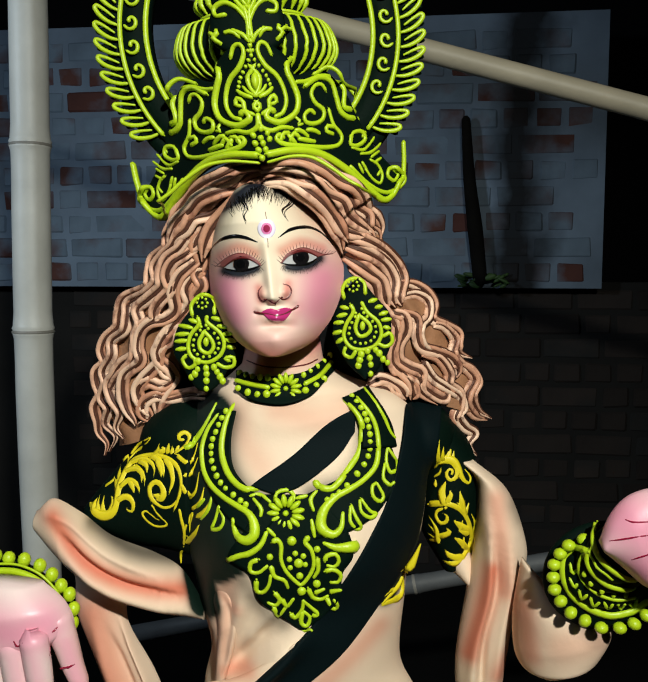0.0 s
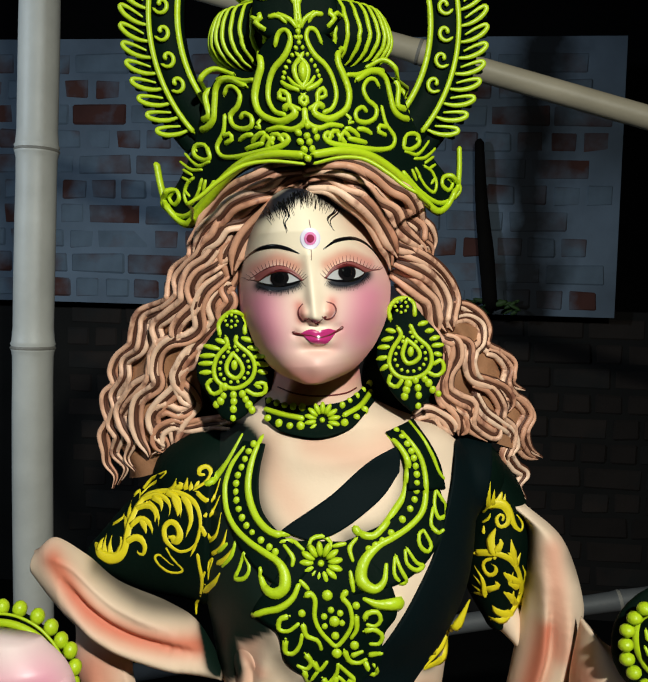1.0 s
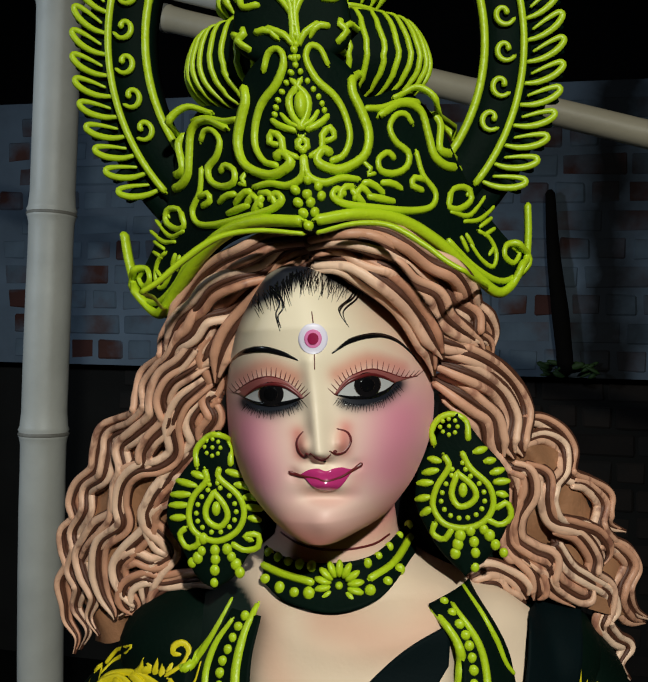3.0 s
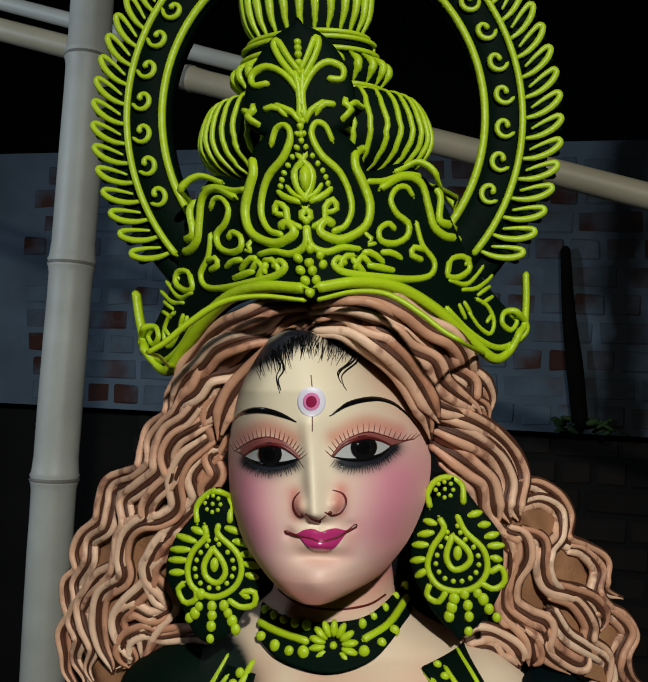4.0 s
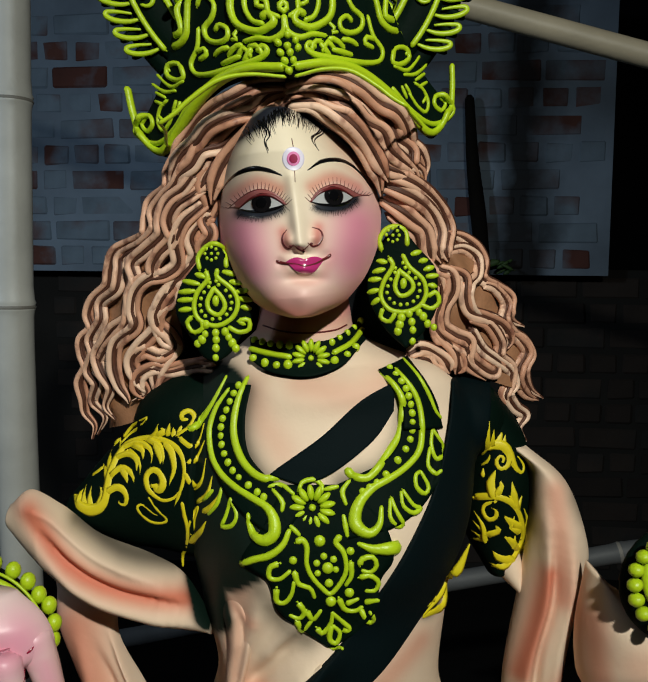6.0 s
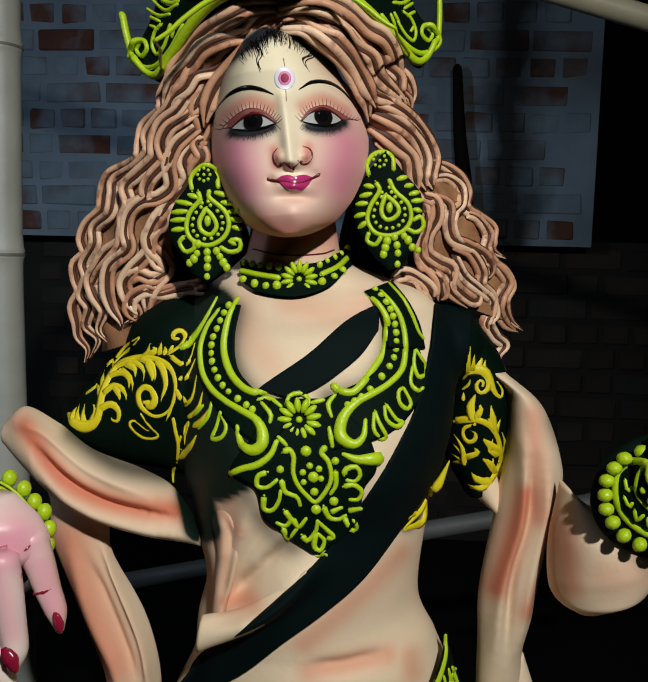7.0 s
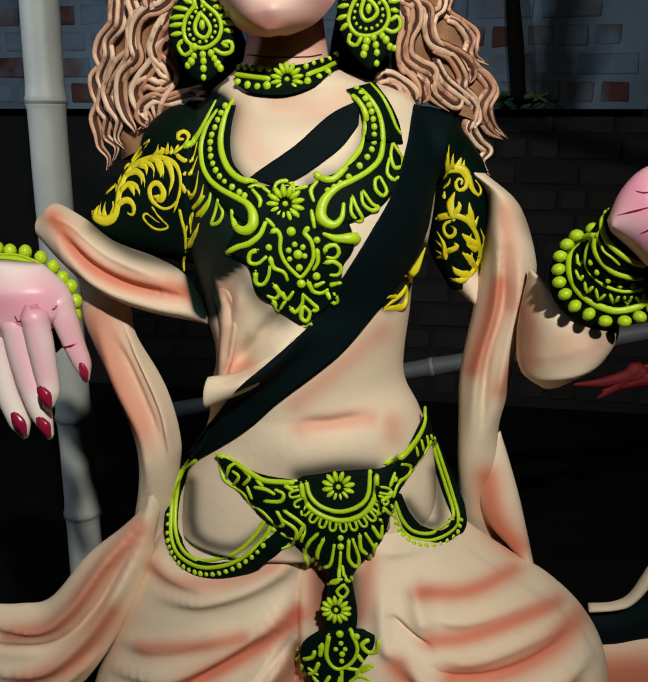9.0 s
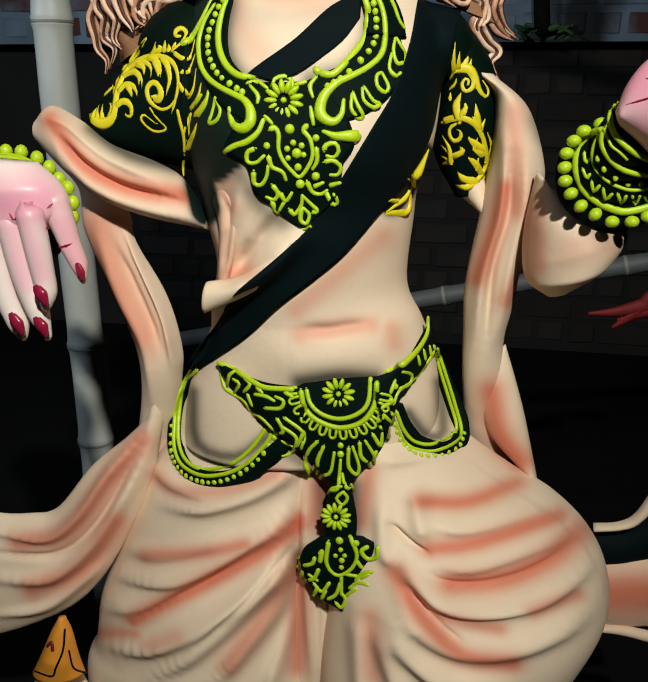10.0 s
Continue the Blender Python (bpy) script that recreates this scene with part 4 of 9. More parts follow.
left_inner = [(-0.0246, 0.0201, 1.281), (-0.0443, 0.0298, 1.275), (-0.0642, 0.0401, 1.257), (-0.0774, 0.0498, 1.232), (-0.0836, 0.0498, 1.206), (-0.0945, 0.0552, 1.184), (-0.1062, 0.0601, 1.154), (-0.1126, 0.0698, 1.119), (-0.1185, 0.08, 1.083), (-0.1233, 0.0849, 1.051)]
left_outer = [(-0.0284, 0.0201, 1.299), (-0.0566, 0.0298, 1.297), (-0.0863, 0.0401, 1.279), (-0.1077, 0.0498, 1.25), (-0.1226, 0.0601, 1.219), (-0.1413, 0.0698, 1.192), (-0.163, 0.08, 1.168), (-0.1873, 0.0952, 1.133), (-0.1964, 0.1, 1.099), (-0.2001, 0.1049, 1.066), (-0.1926, 0.1097, 1.027)]
right_inner = [(-0.023, 0.0201, 1.28), (-0.0032, 0.0298, 1.274), (0.0175, 0.0449, 1.262), (0.0342, 0.0552, 1.244), (0.0444, 0.0601, 1.221), (0.0524, 0.0698, 1.202), (0.0772, 0.08, 1.179), (0.0886, 0.0898, 1.144), (0.0918, 0.1, 1.107), (0.1094, 0.1097, 1.083)]
right_outer = [(-0.0219, 0.0201, 1.299), (0.004, 0.0298, 1.299), (0.0334, 0.0449, 1.288), (0.0577, 0.0601, 1.27), (0.0737, 0.0698, 1.246), (0.0802, 0.08, 1.227), (0.0941, 0.1, 1.202), (0.1176, 0.1097, 1.177), (0.1426, 0.1303, 1.143), (0.1642, 0.1502, 1.109), (0.18, 0.1648, 1.059)]
hair_bed(left_inner, left_outer, 0.014)
hair_bed(right_inner, right_outer, 0.014)
# locks beside the proper right cheek, from the parting outwards
lock([(-0.0227, 0.0174, 1.2759), (-0.0359, 0.0215, 1.2688), (-0.0492, 0.0274, 1.2585), (-0.0602, 0.0331, 1.2482), (-0.0695, 0.036, 1.2368), (-0.0756, 0.0388, 1.2241), (-0.0788, 0.041, 1.2113)], 0.0066)
lock([(-0.0213, 0.0174, 1.2904), (-0.0395, 0.0112, 1.288), (-0.0541, 0.0123, 1.2819), (-0.072, 0.0249, 1.277), (-0.0845, 0.034, 1.2702), (-0.0935, 0.0393, 1.2616), (-0.1053, 0.0448, 1.2488), (-0.1121, 0.0491, 1.2372)], 0.0066)
lock([(-0.0215, 0.0191, 1.287), (-0.0341, 0.0217, 1.2835), (-0.0459, 0.0268, 1.274), (-0.0608, 0.0215, 1.2695), (-0.0766, 0.0251, 1.2633), (-0.0869, 0.0314, 1.2536), (-0.0993, 0.0387, 1.2461), (-0.1071, 0.044, 1.2359), (-0.1116, 0.0467, 1.2268)], 0.0066)
lock([(-0.0217, 0.021, 1.2836), (-0.0343, 0.0241, 1.2789), (-0.0425, 0.029, 1.2706), (-0.0583, 0.0334, 1.262), (-0.069, 0.0368, 1.2532), (-0.0835, 0.0335, 1.2488), (-0.0916, 0.036, 1.2386), (-0.1017, 0.0399, 1.2321), (-0.1078, 0.0435, 1.223)], 0.0066)
lock([(-0.0219, 0.023, 1.2802), (-0.0398, 0.0281, 1.2718), (-0.0534, 0.0343, 1.2622), (-0.0646, 0.0399, 1.2535), (-0.0747, 0.0403, 1.2431), (-0.0811, 0.0417, 1.2315), (-0.0874, 0.0419, 1.2237), (-0.095, 0.0416, 1.2183)], 0.0066)
lock([(-0.1053, 0.0448, 1.2488), (-0.1131, 0.0498, 1.2359), (-0.1132, 0.0477, 1.2242), (-0.1288, 0.0607, 1.215), (-0.1319, 0.061, 1.2011), (-0.1337, 0.06, 1.1891), (-0.1514, 0.0741, 1.1822), (-0.1649, 0.0796, 1.1758), (-0.1706, 0.0841, 1.1627), (-0.1741, 0.0869, 1.1497), (-0.1883, 0.0934, 1.1384), (-0.1941, 0.0963, 1.1264), (-0.1916, 0.0967, 1.1151), (-0.2021, 0.1007, 1.1052), (-0.2023, 0.1023, 1.0934), (-0.199, 0.103, 1.082), (-0.2064, 0.1068, 1.0692), (-0.2049, 0.1086, 1.0544), (-0.2045, 0.1102, 1.0425), (-0.196, 0.1081, 1.0321), (-0.1989, 0.109, 1.0201)], 0.006)
lock([(-0.0988, 0.0382, 1.2385), (-0.1063, 0.0426, 1.2256), (-0.1162, 0.0493, 1.2176), (-0.1257, 0.0562, 1.2067), (-0.1231, 0.0527, 1.1938), (-0.1367, 0.0613, 1.1823), (-0.1584, 0.078, 1.1735), (-0.1604, 0.0773, 1.1611), (-0.1645, 0.0784, 1.147), (-0.1812, 0.0912, 1.1362), (-0.1816, 0.09, 1.1223), (-0.1931, 0.0975, 1.1063), (-0.1903, 0.0956, 1.0955), (-0.1973, 0.1029, 1.0793), (-0.1897, 0.0991, 1.0693), (-0.1961, 0.1063, 1.0528), (-0.1828, 0.0981, 1.0417), (-0.1932, 0.1063, 1.0243)], 0.006)
lock([(-0.0919, 0.038, 1.2311), (-0.1002, 0.0407, 1.222), (-0.1123, 0.0463, 1.2138), (-0.1177, 0.0496, 1.2019), (-0.1187, 0.051, 1.1888), (-0.1343, 0.0592, 1.1772), (-0.1467, 0.0671, 1.168), (-0.1431, 0.0644, 1.155), (-0.1488, 0.0681, 1.1436), (-0.1513, 0.0712, 1.1269), (-0.1685, 0.0807, 1.1162), (-0.1779, 0.0868, 1.1049), (-0.186, 0.093, 1.0934), (-0.182, 0.0922, 1.0798), (-0.1741, 0.0891, 1.0671), (-0.1813, 0.0958, 1.0509), (-0.1725, 0.0915, 1.0415)], 0.006)
lock([(-0.0851, 0.0429, 1.2238), (-0.0951, 0.042, 1.217), (-0.106, 0.044, 1.2102), (-0.112, 0.0472, 1.1996), (-0.1103, 0.0504, 1.1867), (-0.1215, 0.0542, 1.1755), (-0.1277, 0.0573, 1.1671), (-0.1294, 0.0594, 1.1589), (-0.1437, 0.0648, 1.1523), (-0.1498, 0.0692, 1.138), (-0.1534, 0.0728, 1.1211), (-0.1646, 0.0791, 1.1085), (-0.1776, 0.087, 1.0979), (-0.1884, 0.096, 1.0842), (-0.1974, 0.1033, 1.0763)], 0.006)
lock([(-0.0835, 0.048, 1.2136), (-0.0934, 0.0467, 1.2056), (-0.1018, 0.0474, 1.1975), (-0.1079, 0.0515, 1.1841), (-0.108, 0.0574, 1.1681), (-0.1182, 0.0588, 1.1595), (-0.1325, 0.0606, 1.156), (-0.1437, 0.0655, 1.1469), (-0.1479, 0.0691, 1.1328), (-0.1469, 0.0712, 1.119), (-0.1645, 0.0794, 1.1057), (-0.169, 0.0836, 1.0881), (-0.1655, 0.0841, 1.0716), (-0.1588, 0.0831, 1.0614), (-0.1575, 0.0834, 1.0559)], 0.006)
lock([(-0.081, 0.0503, 1.2034), (-0.0891, 0.0515, 1.1979), (-0.0967, 0.0531, 1.1871), (-0.0947, 0.0575, 1.1739), (-0.1066, 0.0607, 1.16), (-0.1163, 0.0627, 1.1487), (-0.1234, 0.0643, 1.1402), (-0.129, 0.0672, 1.1288), (-0.1302, 0.0703, 1.1175), (-0.1452, 0.0746, 1.1024), (-0.1521, 0.0775, 1.0905), (-0.148, 0.0788, 1.0769), (-0.1414, 0.0802, 1.0661), (-0.1543, 0.0825, 1.0578)], 0.006)
lock([(-0.0896, 0.0542, 1.19), (-0.096, 0.0576, 1.1765), (-0.1006, 0.0606, 1.1629), (-0.1126, 0.0614, 1.1543), (-0.1155, 0.0653, 1.1405), (-0.1259, 0.0658, 1.1345), (-0.1302, 0.068, 1.1259), (-0.1247, 0.0733, 1.1093), (-0.117, 0.0762, 1.1039), (-0.1264, 0.0772, 1.0923), (-0.1334, 0.0784, 1.0807), (-0.1339, 0.0807, 1.0666), (-0.1444, 0.0813, 1.0588)], 0.006)
lock([(-0.1074, 0.0656, 1.1436), (-0.1181, 0.0651, 1.1398), (-0.1266, 0.0665, 1.1317), (-0.1277, 0.0693, 1.1219), (-0.1192, 0.0732, 1.1124), (-0.1163, 0.0768, 1.1025), (-0.1285, 0.0762, 1.0964), (-0.141, 0.0749, 1.0999), (-0.1521, 0.0775, 1.0905), (-0.1532, 0.0793, 1.0791)], 0.006)
lock([(-0.0854, 0.0735, 1.0879), (-0.0999, 0.0757, 1.0886), (-0.1152, 0.0805, 1.0829), (-0.1267, 0.0803, 1.0754), (-0.1278, 0.082, 1.0654), (-0.1183, 0.0843, 1.0587), (-0.1214, 0.0861, 1.0512), (-0.1289, 0.085, 1.0481)], 0.006)
lock([(-0.0881, 0.0725, 1.0938), (-0.106, 0.0773, 1.0883), (-0.1234, 0.0793, 1.084), (-0.1341, 0.0773, 1.0863), (-0.1462, 0.0782, 1.0798), (-0.1487, 0.0801, 1.0683), (-0.143, 0.0811, 1.0603)], 0.006)
lock([(-0.0796, 0.0402, 1.2366), (-0.0849, 0.0419, 1.2263), (-0.0812, 0.0496, 1.2112), (-0.0866, 0.0515, 1.2006), (-0.0823, 0.052, 1.1904), (-0.0895, 0.0553, 1.1796), (-0.0908, 0.0567, 1.169)], 0.006)
# locks beside the proper left cheek
lock([(-0.0189, 0.0182, 1.2771), (-0.0043, 0.0193, 1.2765), (0.0084, 0.0261, 1.2698), (0.0205, 0.0297, 1.2619), (0.0299, 0.0372, 1.2527), (0.0363, 0.0429, 1.2424), (0.0414, 0.0481, 1.2308), (0.0435, 0.0544, 1.2185)], 0.0066)
lock([(-0.0173, 0.017, 1.2789), (0.0018, 0.0186, 1.2782), (0.0162, 0.0208, 1.27), (0.0279, 0.028, 1.2608), (0.0368, 0.0385, 1.2496), (0.0435, 0.0437, 1.2377), (0.0486, 0.0481, 1.2281)], 0.0066)
lock([(-0.0212, 0.0174, 1.2916), (0.0001, 0.0082, 1.2942), (0.0181, 0.0174, 1.2934), (0.0297, 0.0226, 1.2883), (0.0413, 0.0332, 1.2802), (0.0534, 0.0399, 1.2751), (0.0608, 0.0512, 1.2664), (0.0635, 0.0604, 1.2571), (0.0707, 0.0674, 1.2514), (0.0754, 0.0734, 1.2428), (0.074, 0.0726, 1.2311)], 0.0066)
lock([(-0.0213, 0.0187, 1.2881), (-0.0024, 0.0104, 1.2897), (0.014, 0.0126, 1.2868), (0.0251, 0.0235, 1.2824), (0.0365, 0.0358, 1.2767), (0.0485, 0.0465, 1.2682), (0.0537, 0.0506, 1.2587), (0.0637, 0.0607, 1.2521), (0.0653, 0.0619, 1.242), (0.073, 0.0716, 1.2375), (0.0746, 0.0732, 1.2273)], 0.0066)
lock([(-0.0216, 0.0209, 1.2848), (-0.0032, 0.018, 1.286), (0.0088, 0.0195, 1.2792), (0.023, 0.0225, 1.2751), (0.0323, 0.0312, 1.2665), (0.0441, 0.0407, 1.2614), (0.0491, 0.0468, 1.2509), (0.0566, 0.0532, 1.244), (0.0667, 0.0636, 1.2371), (0.0707, 0.0683, 1.2297)], 0.0066)
lock([(-0.0218, 0.0232, 1.2815), (-0.0063, 0.0239, 1.2818), (0.0081, 0.028, 1.2741), (0.0226, 0.031, 1.2662), (0.0321, 0.039, 1.2573), (0.0394, 0.0468, 1.2481), (0.0469, 0.0511, 1.2386), (0.0593, 0.057, 1.2341), (0.0721, 0.0699, 1.2272)], 0.0066)
lock([(0.047, 0.0534, 1.2336), (0.0619, 0.0595, 1.2305), (0.0774, 0.0765, 1.2223), (0.0884, 0.0913, 1.2108), (0.0943, 0.0959, 1.1963), (0.0917, 0.0849, 1.1811), (0.0946, 0.0859, 1.172)], 0.0066)
lock([(0.0446, 0.0579, 1.2261), (0.0572, 0.0594, 1.222), (0.0712, 0.0692, 1.2156), (0.081, 0.0803, 1.2068), (0.0867, 0.0839, 1.1939), (0.0852, 0.0801, 1.1811), (0.0894, 0.083, 1.1707)], 0.0066)
lock([(0.0447, 0.0634, 1.2159), (0.0575, 0.065, 1.2088), (0.0678, 0.0696, 1.2014), (0.0762, 0.0746, 1.1939), (0.0787, 0.0775, 1.181), (0.0823, 0.0819, 1.1679)], 0.0066)
lock([(0.0943, 0.0932, 1.1925), (0.1055, 0.1071, 1.1909), (0.1175, 0.1154, 1.1829), (0.1235, 0.1192, 1.1719), (0.1221, 0.1106, 1.1591), (0.1347, 0.1234, 1.1516), (0.1465, 0.1353, 1.1438), (0.1467, 0.1346, 1.1328), (0.15, 0.137, 1.1243), (0.1627, 0.1494, 1.1183)], 0.006)
lock([(0.0944, 0.0871, 1.1797), (0.107, 0.1042, 1.1818), (0.1178, 0.1151, 1.1747), (0.1186, 0.1076, 1.162), (0.1117, 0.0971, 1.1548), (0.1089, 0.0954, 1.1443), (0.1162, 0.102, 1.1305), (0.135, 0.1189, 1.1263), (0.145, 0.1296, 1.1175)], 0.006)
lock([(0.0883, 0.0837, 1.1654), (0.0968, 0.0874, 1.1616), (0.0986, 0.09, 1.1496), (0.0921, 0.0921, 1.1359), (0.0922, 0.0952, 1.1222), (0.1022, 0.0993, 1.1142), (0.1123, 0.1039, 1.1087), (0.1111, 0.1066, 1.0948), (0.1184, 0.1121, 1.0847), (0.1291, 0.1202, 1.0763)], 0.006)
lock([(0.0948, 0.0861, 1.1655), (0.107, 0.094, 1.1601), (0.1082, 0.0946, 1.147), (0.112, 0.099, 1.1334), (0.1261, 0.11, 1.1277), (0.1412, 0.1255, 1.1202), (0.1483, 0.1325, 1.1084), (0.1448, 0.1284, 1.0993)], 0.006)
lock([(0.1255, 0.1121, 1.1538), (0.1346, 0.1224, 1.1503), (0.1448, 0.1334, 1.1385), (0.1426, 0.1279, 1.1253), (0.1507, 0.136, 1.1134), (0.1612, 0.1477, 1.1063), (0.1683, 0.1561, 1.0938), (0.1634, 0.1522, 1.0801), (0.1712, 0.1641, 1.0635), (0.1859, 0.1821, 1.0524)], 0.006)
lock([(0.1444, 0.1286, 1.1143), (0.154, 0.1394, 1.1102), (0.1647, 0.1512, 1.0974), (0.1583, 0.1456, 1.0841), (0.1583, 0.1475, 1.0724), (0.1681, 0.1611, 1.0583), (0.1814, 0.1785, 1.0513)], 0.006)
lock([(0.1155, 0.1038, 1.1169), (0.1244, 0.1113, 1.1027), (0.1362, 0.1217, 1.0933), (0.1495, 0.1362, 1.0828), (0.1533, 0.1423, 1.0704), (0.1485, 0.1388, 1.0626), (0.1571, 0.15, 1.0491), (0.1664, 0.1618, 1.0408), (0.1612, 0.156, 1.0306), (0.1703, 0.1666, 1.0167)], 0.006)
lock([(0.115, 0.1016, 1.1279), (0.1292, 0.1131, 1.1215), (0.1391, 0.1227, 1.1069), (0.139, 0.1236, 1.0958), (0.1493, 0.1355, 1.0857), (0.1495, 0.1383, 1.0712), (0.1465, 0.1374, 1.06), (0.1557, 0.149, 1.0464)], 0.006)
lock([(0.0971, 0.0986, 1.1114), (0.1107, 0.1045, 1.1032), (0.1194, 0.1109, 1.0917), (0.134, 0.1223, 1.0821), (0.14, 0.1258, 1.0894)], 0.006)
lock([(0.066, 0.0834, 1.1005), (0.0762, 0.0879, 1.1047), (0.0869, 0.0963, 1.1), (0.0952, 0.1024, 1.0924), (0.0991, 0.1056, 1.0829)], 0.006)
lock([(0.07, 0.0844, 1.0966), (0.0805, 0.0923, 1.0952), (0.0861, 0.0975, 1.087), (0.0984, 0.106, 1.0801)], 0.006)
lock([(0.0862, 0.093, 1.1196), (0.0944, 0.0981, 1.1113), (0.1034, 0.1027, 1.1004), (0.106, 0.1062, 1.0892), (0.1037, 0.1071, 1.0821)], 0.006)
lock([(0.05, 0.0675, 1.2059), (0.0603, 0.0696, 1.1986), (0.0695, 0.0728, 1.1911), (0.0725, 0.0777, 1.1781), (0.0806, 0.0827, 1.1651), (0.0875, 0.0867, 1.1546), (0.0875, 0.0903, 1.1411)], 0.006)
lock([(0.0901, 0.087, 1.1547), (0.0893, 0.0905, 1.1412), (0.0864, 0.0921, 1.1276), (0.0891, 0.0959, 1.114), (0.0973, 0.0996, 1.1072)], 0.006)

# ---- crown, built upright and then leant ----
crown = Clay()
XC, LEAN = -0.021, -0.092


def upright(points):
    return [(x - LEAN * (z - 1.304), y, z) for x, y, z in points]

def mirrored(points):
    return [(2 * XC - x, y, z) for x, y, z in points]


hub = np.array((-0.0322, 0.0601, 1.409))
hub[0] = XC
ring = lambda rx, rz, a, y: (XC + rx * math.sin(a), y, hub[2] + rz * math.cos(a))
turn_of = np.linspace(-2.35, 2.35, 120)
band = np.array([[ring(rx, rz, a, y) for rx, rz, y in ((0.093, 0.104, 0.066), (0.094, 0.105, 0.054), (0.106, 0.116, 0.052), (0.119, 0.129, 0.054), (0.122, 0.132, 0.06), (0.119, 0.129, 0.07), (0.106, 0.116, 0.072))] for a in turn_of])
crown.sheet(band, green, True)
for rx, rz, r in ((0.0955, 0.1065, 0.0024), (0.117, 0.127, 0.0021)):
    crown.tube([ring(rx, rz, a, 0.053) for a in np.linspace(-2.3, 2.3, 60)], r, lime, steps=140)
skirt = np.array([[ring(rx, rz, a, y) for rx, rz, y in ((0.117, 0.127, 0.058), (0.131, 0.141, 0.059), (0.133, 0.143, 0.064), (0.117, 0.127, 0.069))] for a in turn_of])
crown.sheet(skirt, green, True)
for i in range(48):
    a = -2.26 + 4.52 * i / 47
    way = 1 if a < 0 else -1
    rise = way * 0.09 * min(1, abs(a) / 0.4)
    loop = []
    for rr, da in ((0.0, -0.012), (0.008, -0.03), (0.016, -0.03), (0.0205, -0.012), (0.019, 0.012), (0.012, 0.022), (0.004, 0.02)):
        loop.append(ring(0.1185 + rr, 0.1285 + rr, a + way * da + rise * rr / 0.02, 0.0555))
    crown.tube(loop, [0.0012, 0.0018, 0.0021, 0.002, 0.0018, 0.0014, 0.0009], lime, steps=20, sides=7, flat=0.9)
    crown.blob(ring(0.1305, 0.1405, a + 0.6 * rise, 0.06), 0.0038, 0.004, 0.0095, green, turn=-a, sides=8)
for i in range(24):
    a = -2.08 + 4.16 * (i + 0.5) / 24
    way = 1 if a < 0 else -1
    base = np.array(ring(0.1068, 0.1168, a, 0.0505))
    out_d = np.array((math.sin(a), 0, math.cos(a)))
    along = np.array((-math.cos(a), 0, math.sin(a))) * way
    pts = []
    for j in range(13):
        f = j / 12
        g = 2.6 - 5.6 * f
        r = 0.0072 * (1 - 0.72 * f)
        pts.append(base + out_d * (-r * math.cos(g) * 0.85) + along * (r * math.sin(g)) + along * 0.001)
    crown.tube(pts, [0.0012, 0.0017, 0.0017, 0.0015, 0.0018], lime, steps=26, sides=7)

halo_count = len(crown.verts)

# stacked ribbed pots behind the front plate
def pot(profile, ribs, width):
    """A lathe-turned pot with piped ribs, axis at the crown's middle."""
    p = spline(profile, 24)
    a = np.linspace(0, math.tau, 40, endpoint=False)
    at = lambda r, z, g, out=0.0: (XC + (r + out) * math.sin(g), 0.05 - 0.62 * (r + out) * math.cos(g), z)
    crown.sheet(np.array([[at(r, z, g) for g in a] for r, _, z in p]), green, True)
    for i in range(ribs):
        g = -1.5 + 3.0 * i / (ribs - 1)
        crown.tube([at(r, z, g + random.uniform(-0.01, 0.01), 0.0006) for r, _, z in p[2:-2]], [0.0006, width, width, 0.0006], lime, steps=20, sides=6)


zz = [p[2] for p in [(-0.0308, 0.0201, 1.529), (-0.0298, 0.0201, 1.506), (-0.0281, 0.0201, 1.472), (-0.0274, 0.0201, 1.46), (-0.027, 0.0201, 1.456), (-0.0266, 0.0201, 1.45), (-0.0268, 0.0201, 1.445), (-0.026, 0.0201, 1.436), (-0.0252, 0.0201, 1.424), (-0.0254, 0.0201, 1.42), (-0.025, 0.0201, 1.415), (-0.024, 0.0201, 1.393), (-0.0229, 0.0201, 1.377), (-0.0226, 0.0201, 1.368)]]
pot([(0.004, 0, zz[0] + 0.004), (0.02, 0, zz[0] - 0.004), (0.03, 0, zz[1] + 0.002), (0.0345, 0, zz[1] - 0.012), (0.0335, 0, zz[2]), (0.029, 0, zz[3]), (0.028, 0, zz[4])], 13, 0.0025)
pot([(0.031, 0, zz[4]), (0.035, 0, zz[5]), (0.032, 0, zz[6])], 2, 0.0008)
pot([(0.034, 0, zz[6]), (0.042, 0, zz[7]), (0.036, 0, zz[8])], 13, 0.0024)
pot([(0.036, 0, zz[8]), (0.044, 0, zz[9]), (0.046, 0, zz[10])], 2, 0.0008)
pot([(0.044, 0, zz[9]), (0.056, 0, zz[10]), (0.062, 0, zz[11]), (0.052, 0, zz[12]), (0.035, 0, zz[13])], 21, 0.0016)
for z, r in ((zz[4], 0.033), (zz[5] + 0.002, 0.036), (zz[6], 0.037), (zz[8], 0.039), (zz[9], 0.044)):
    crown.tube([(XC + r * math.sin(g), 0.05 - 0.62 * r * math.cos(g), z) for g in np.linspace(-1.5, 1.5, 20)], 0.0016, lime, steps=40)
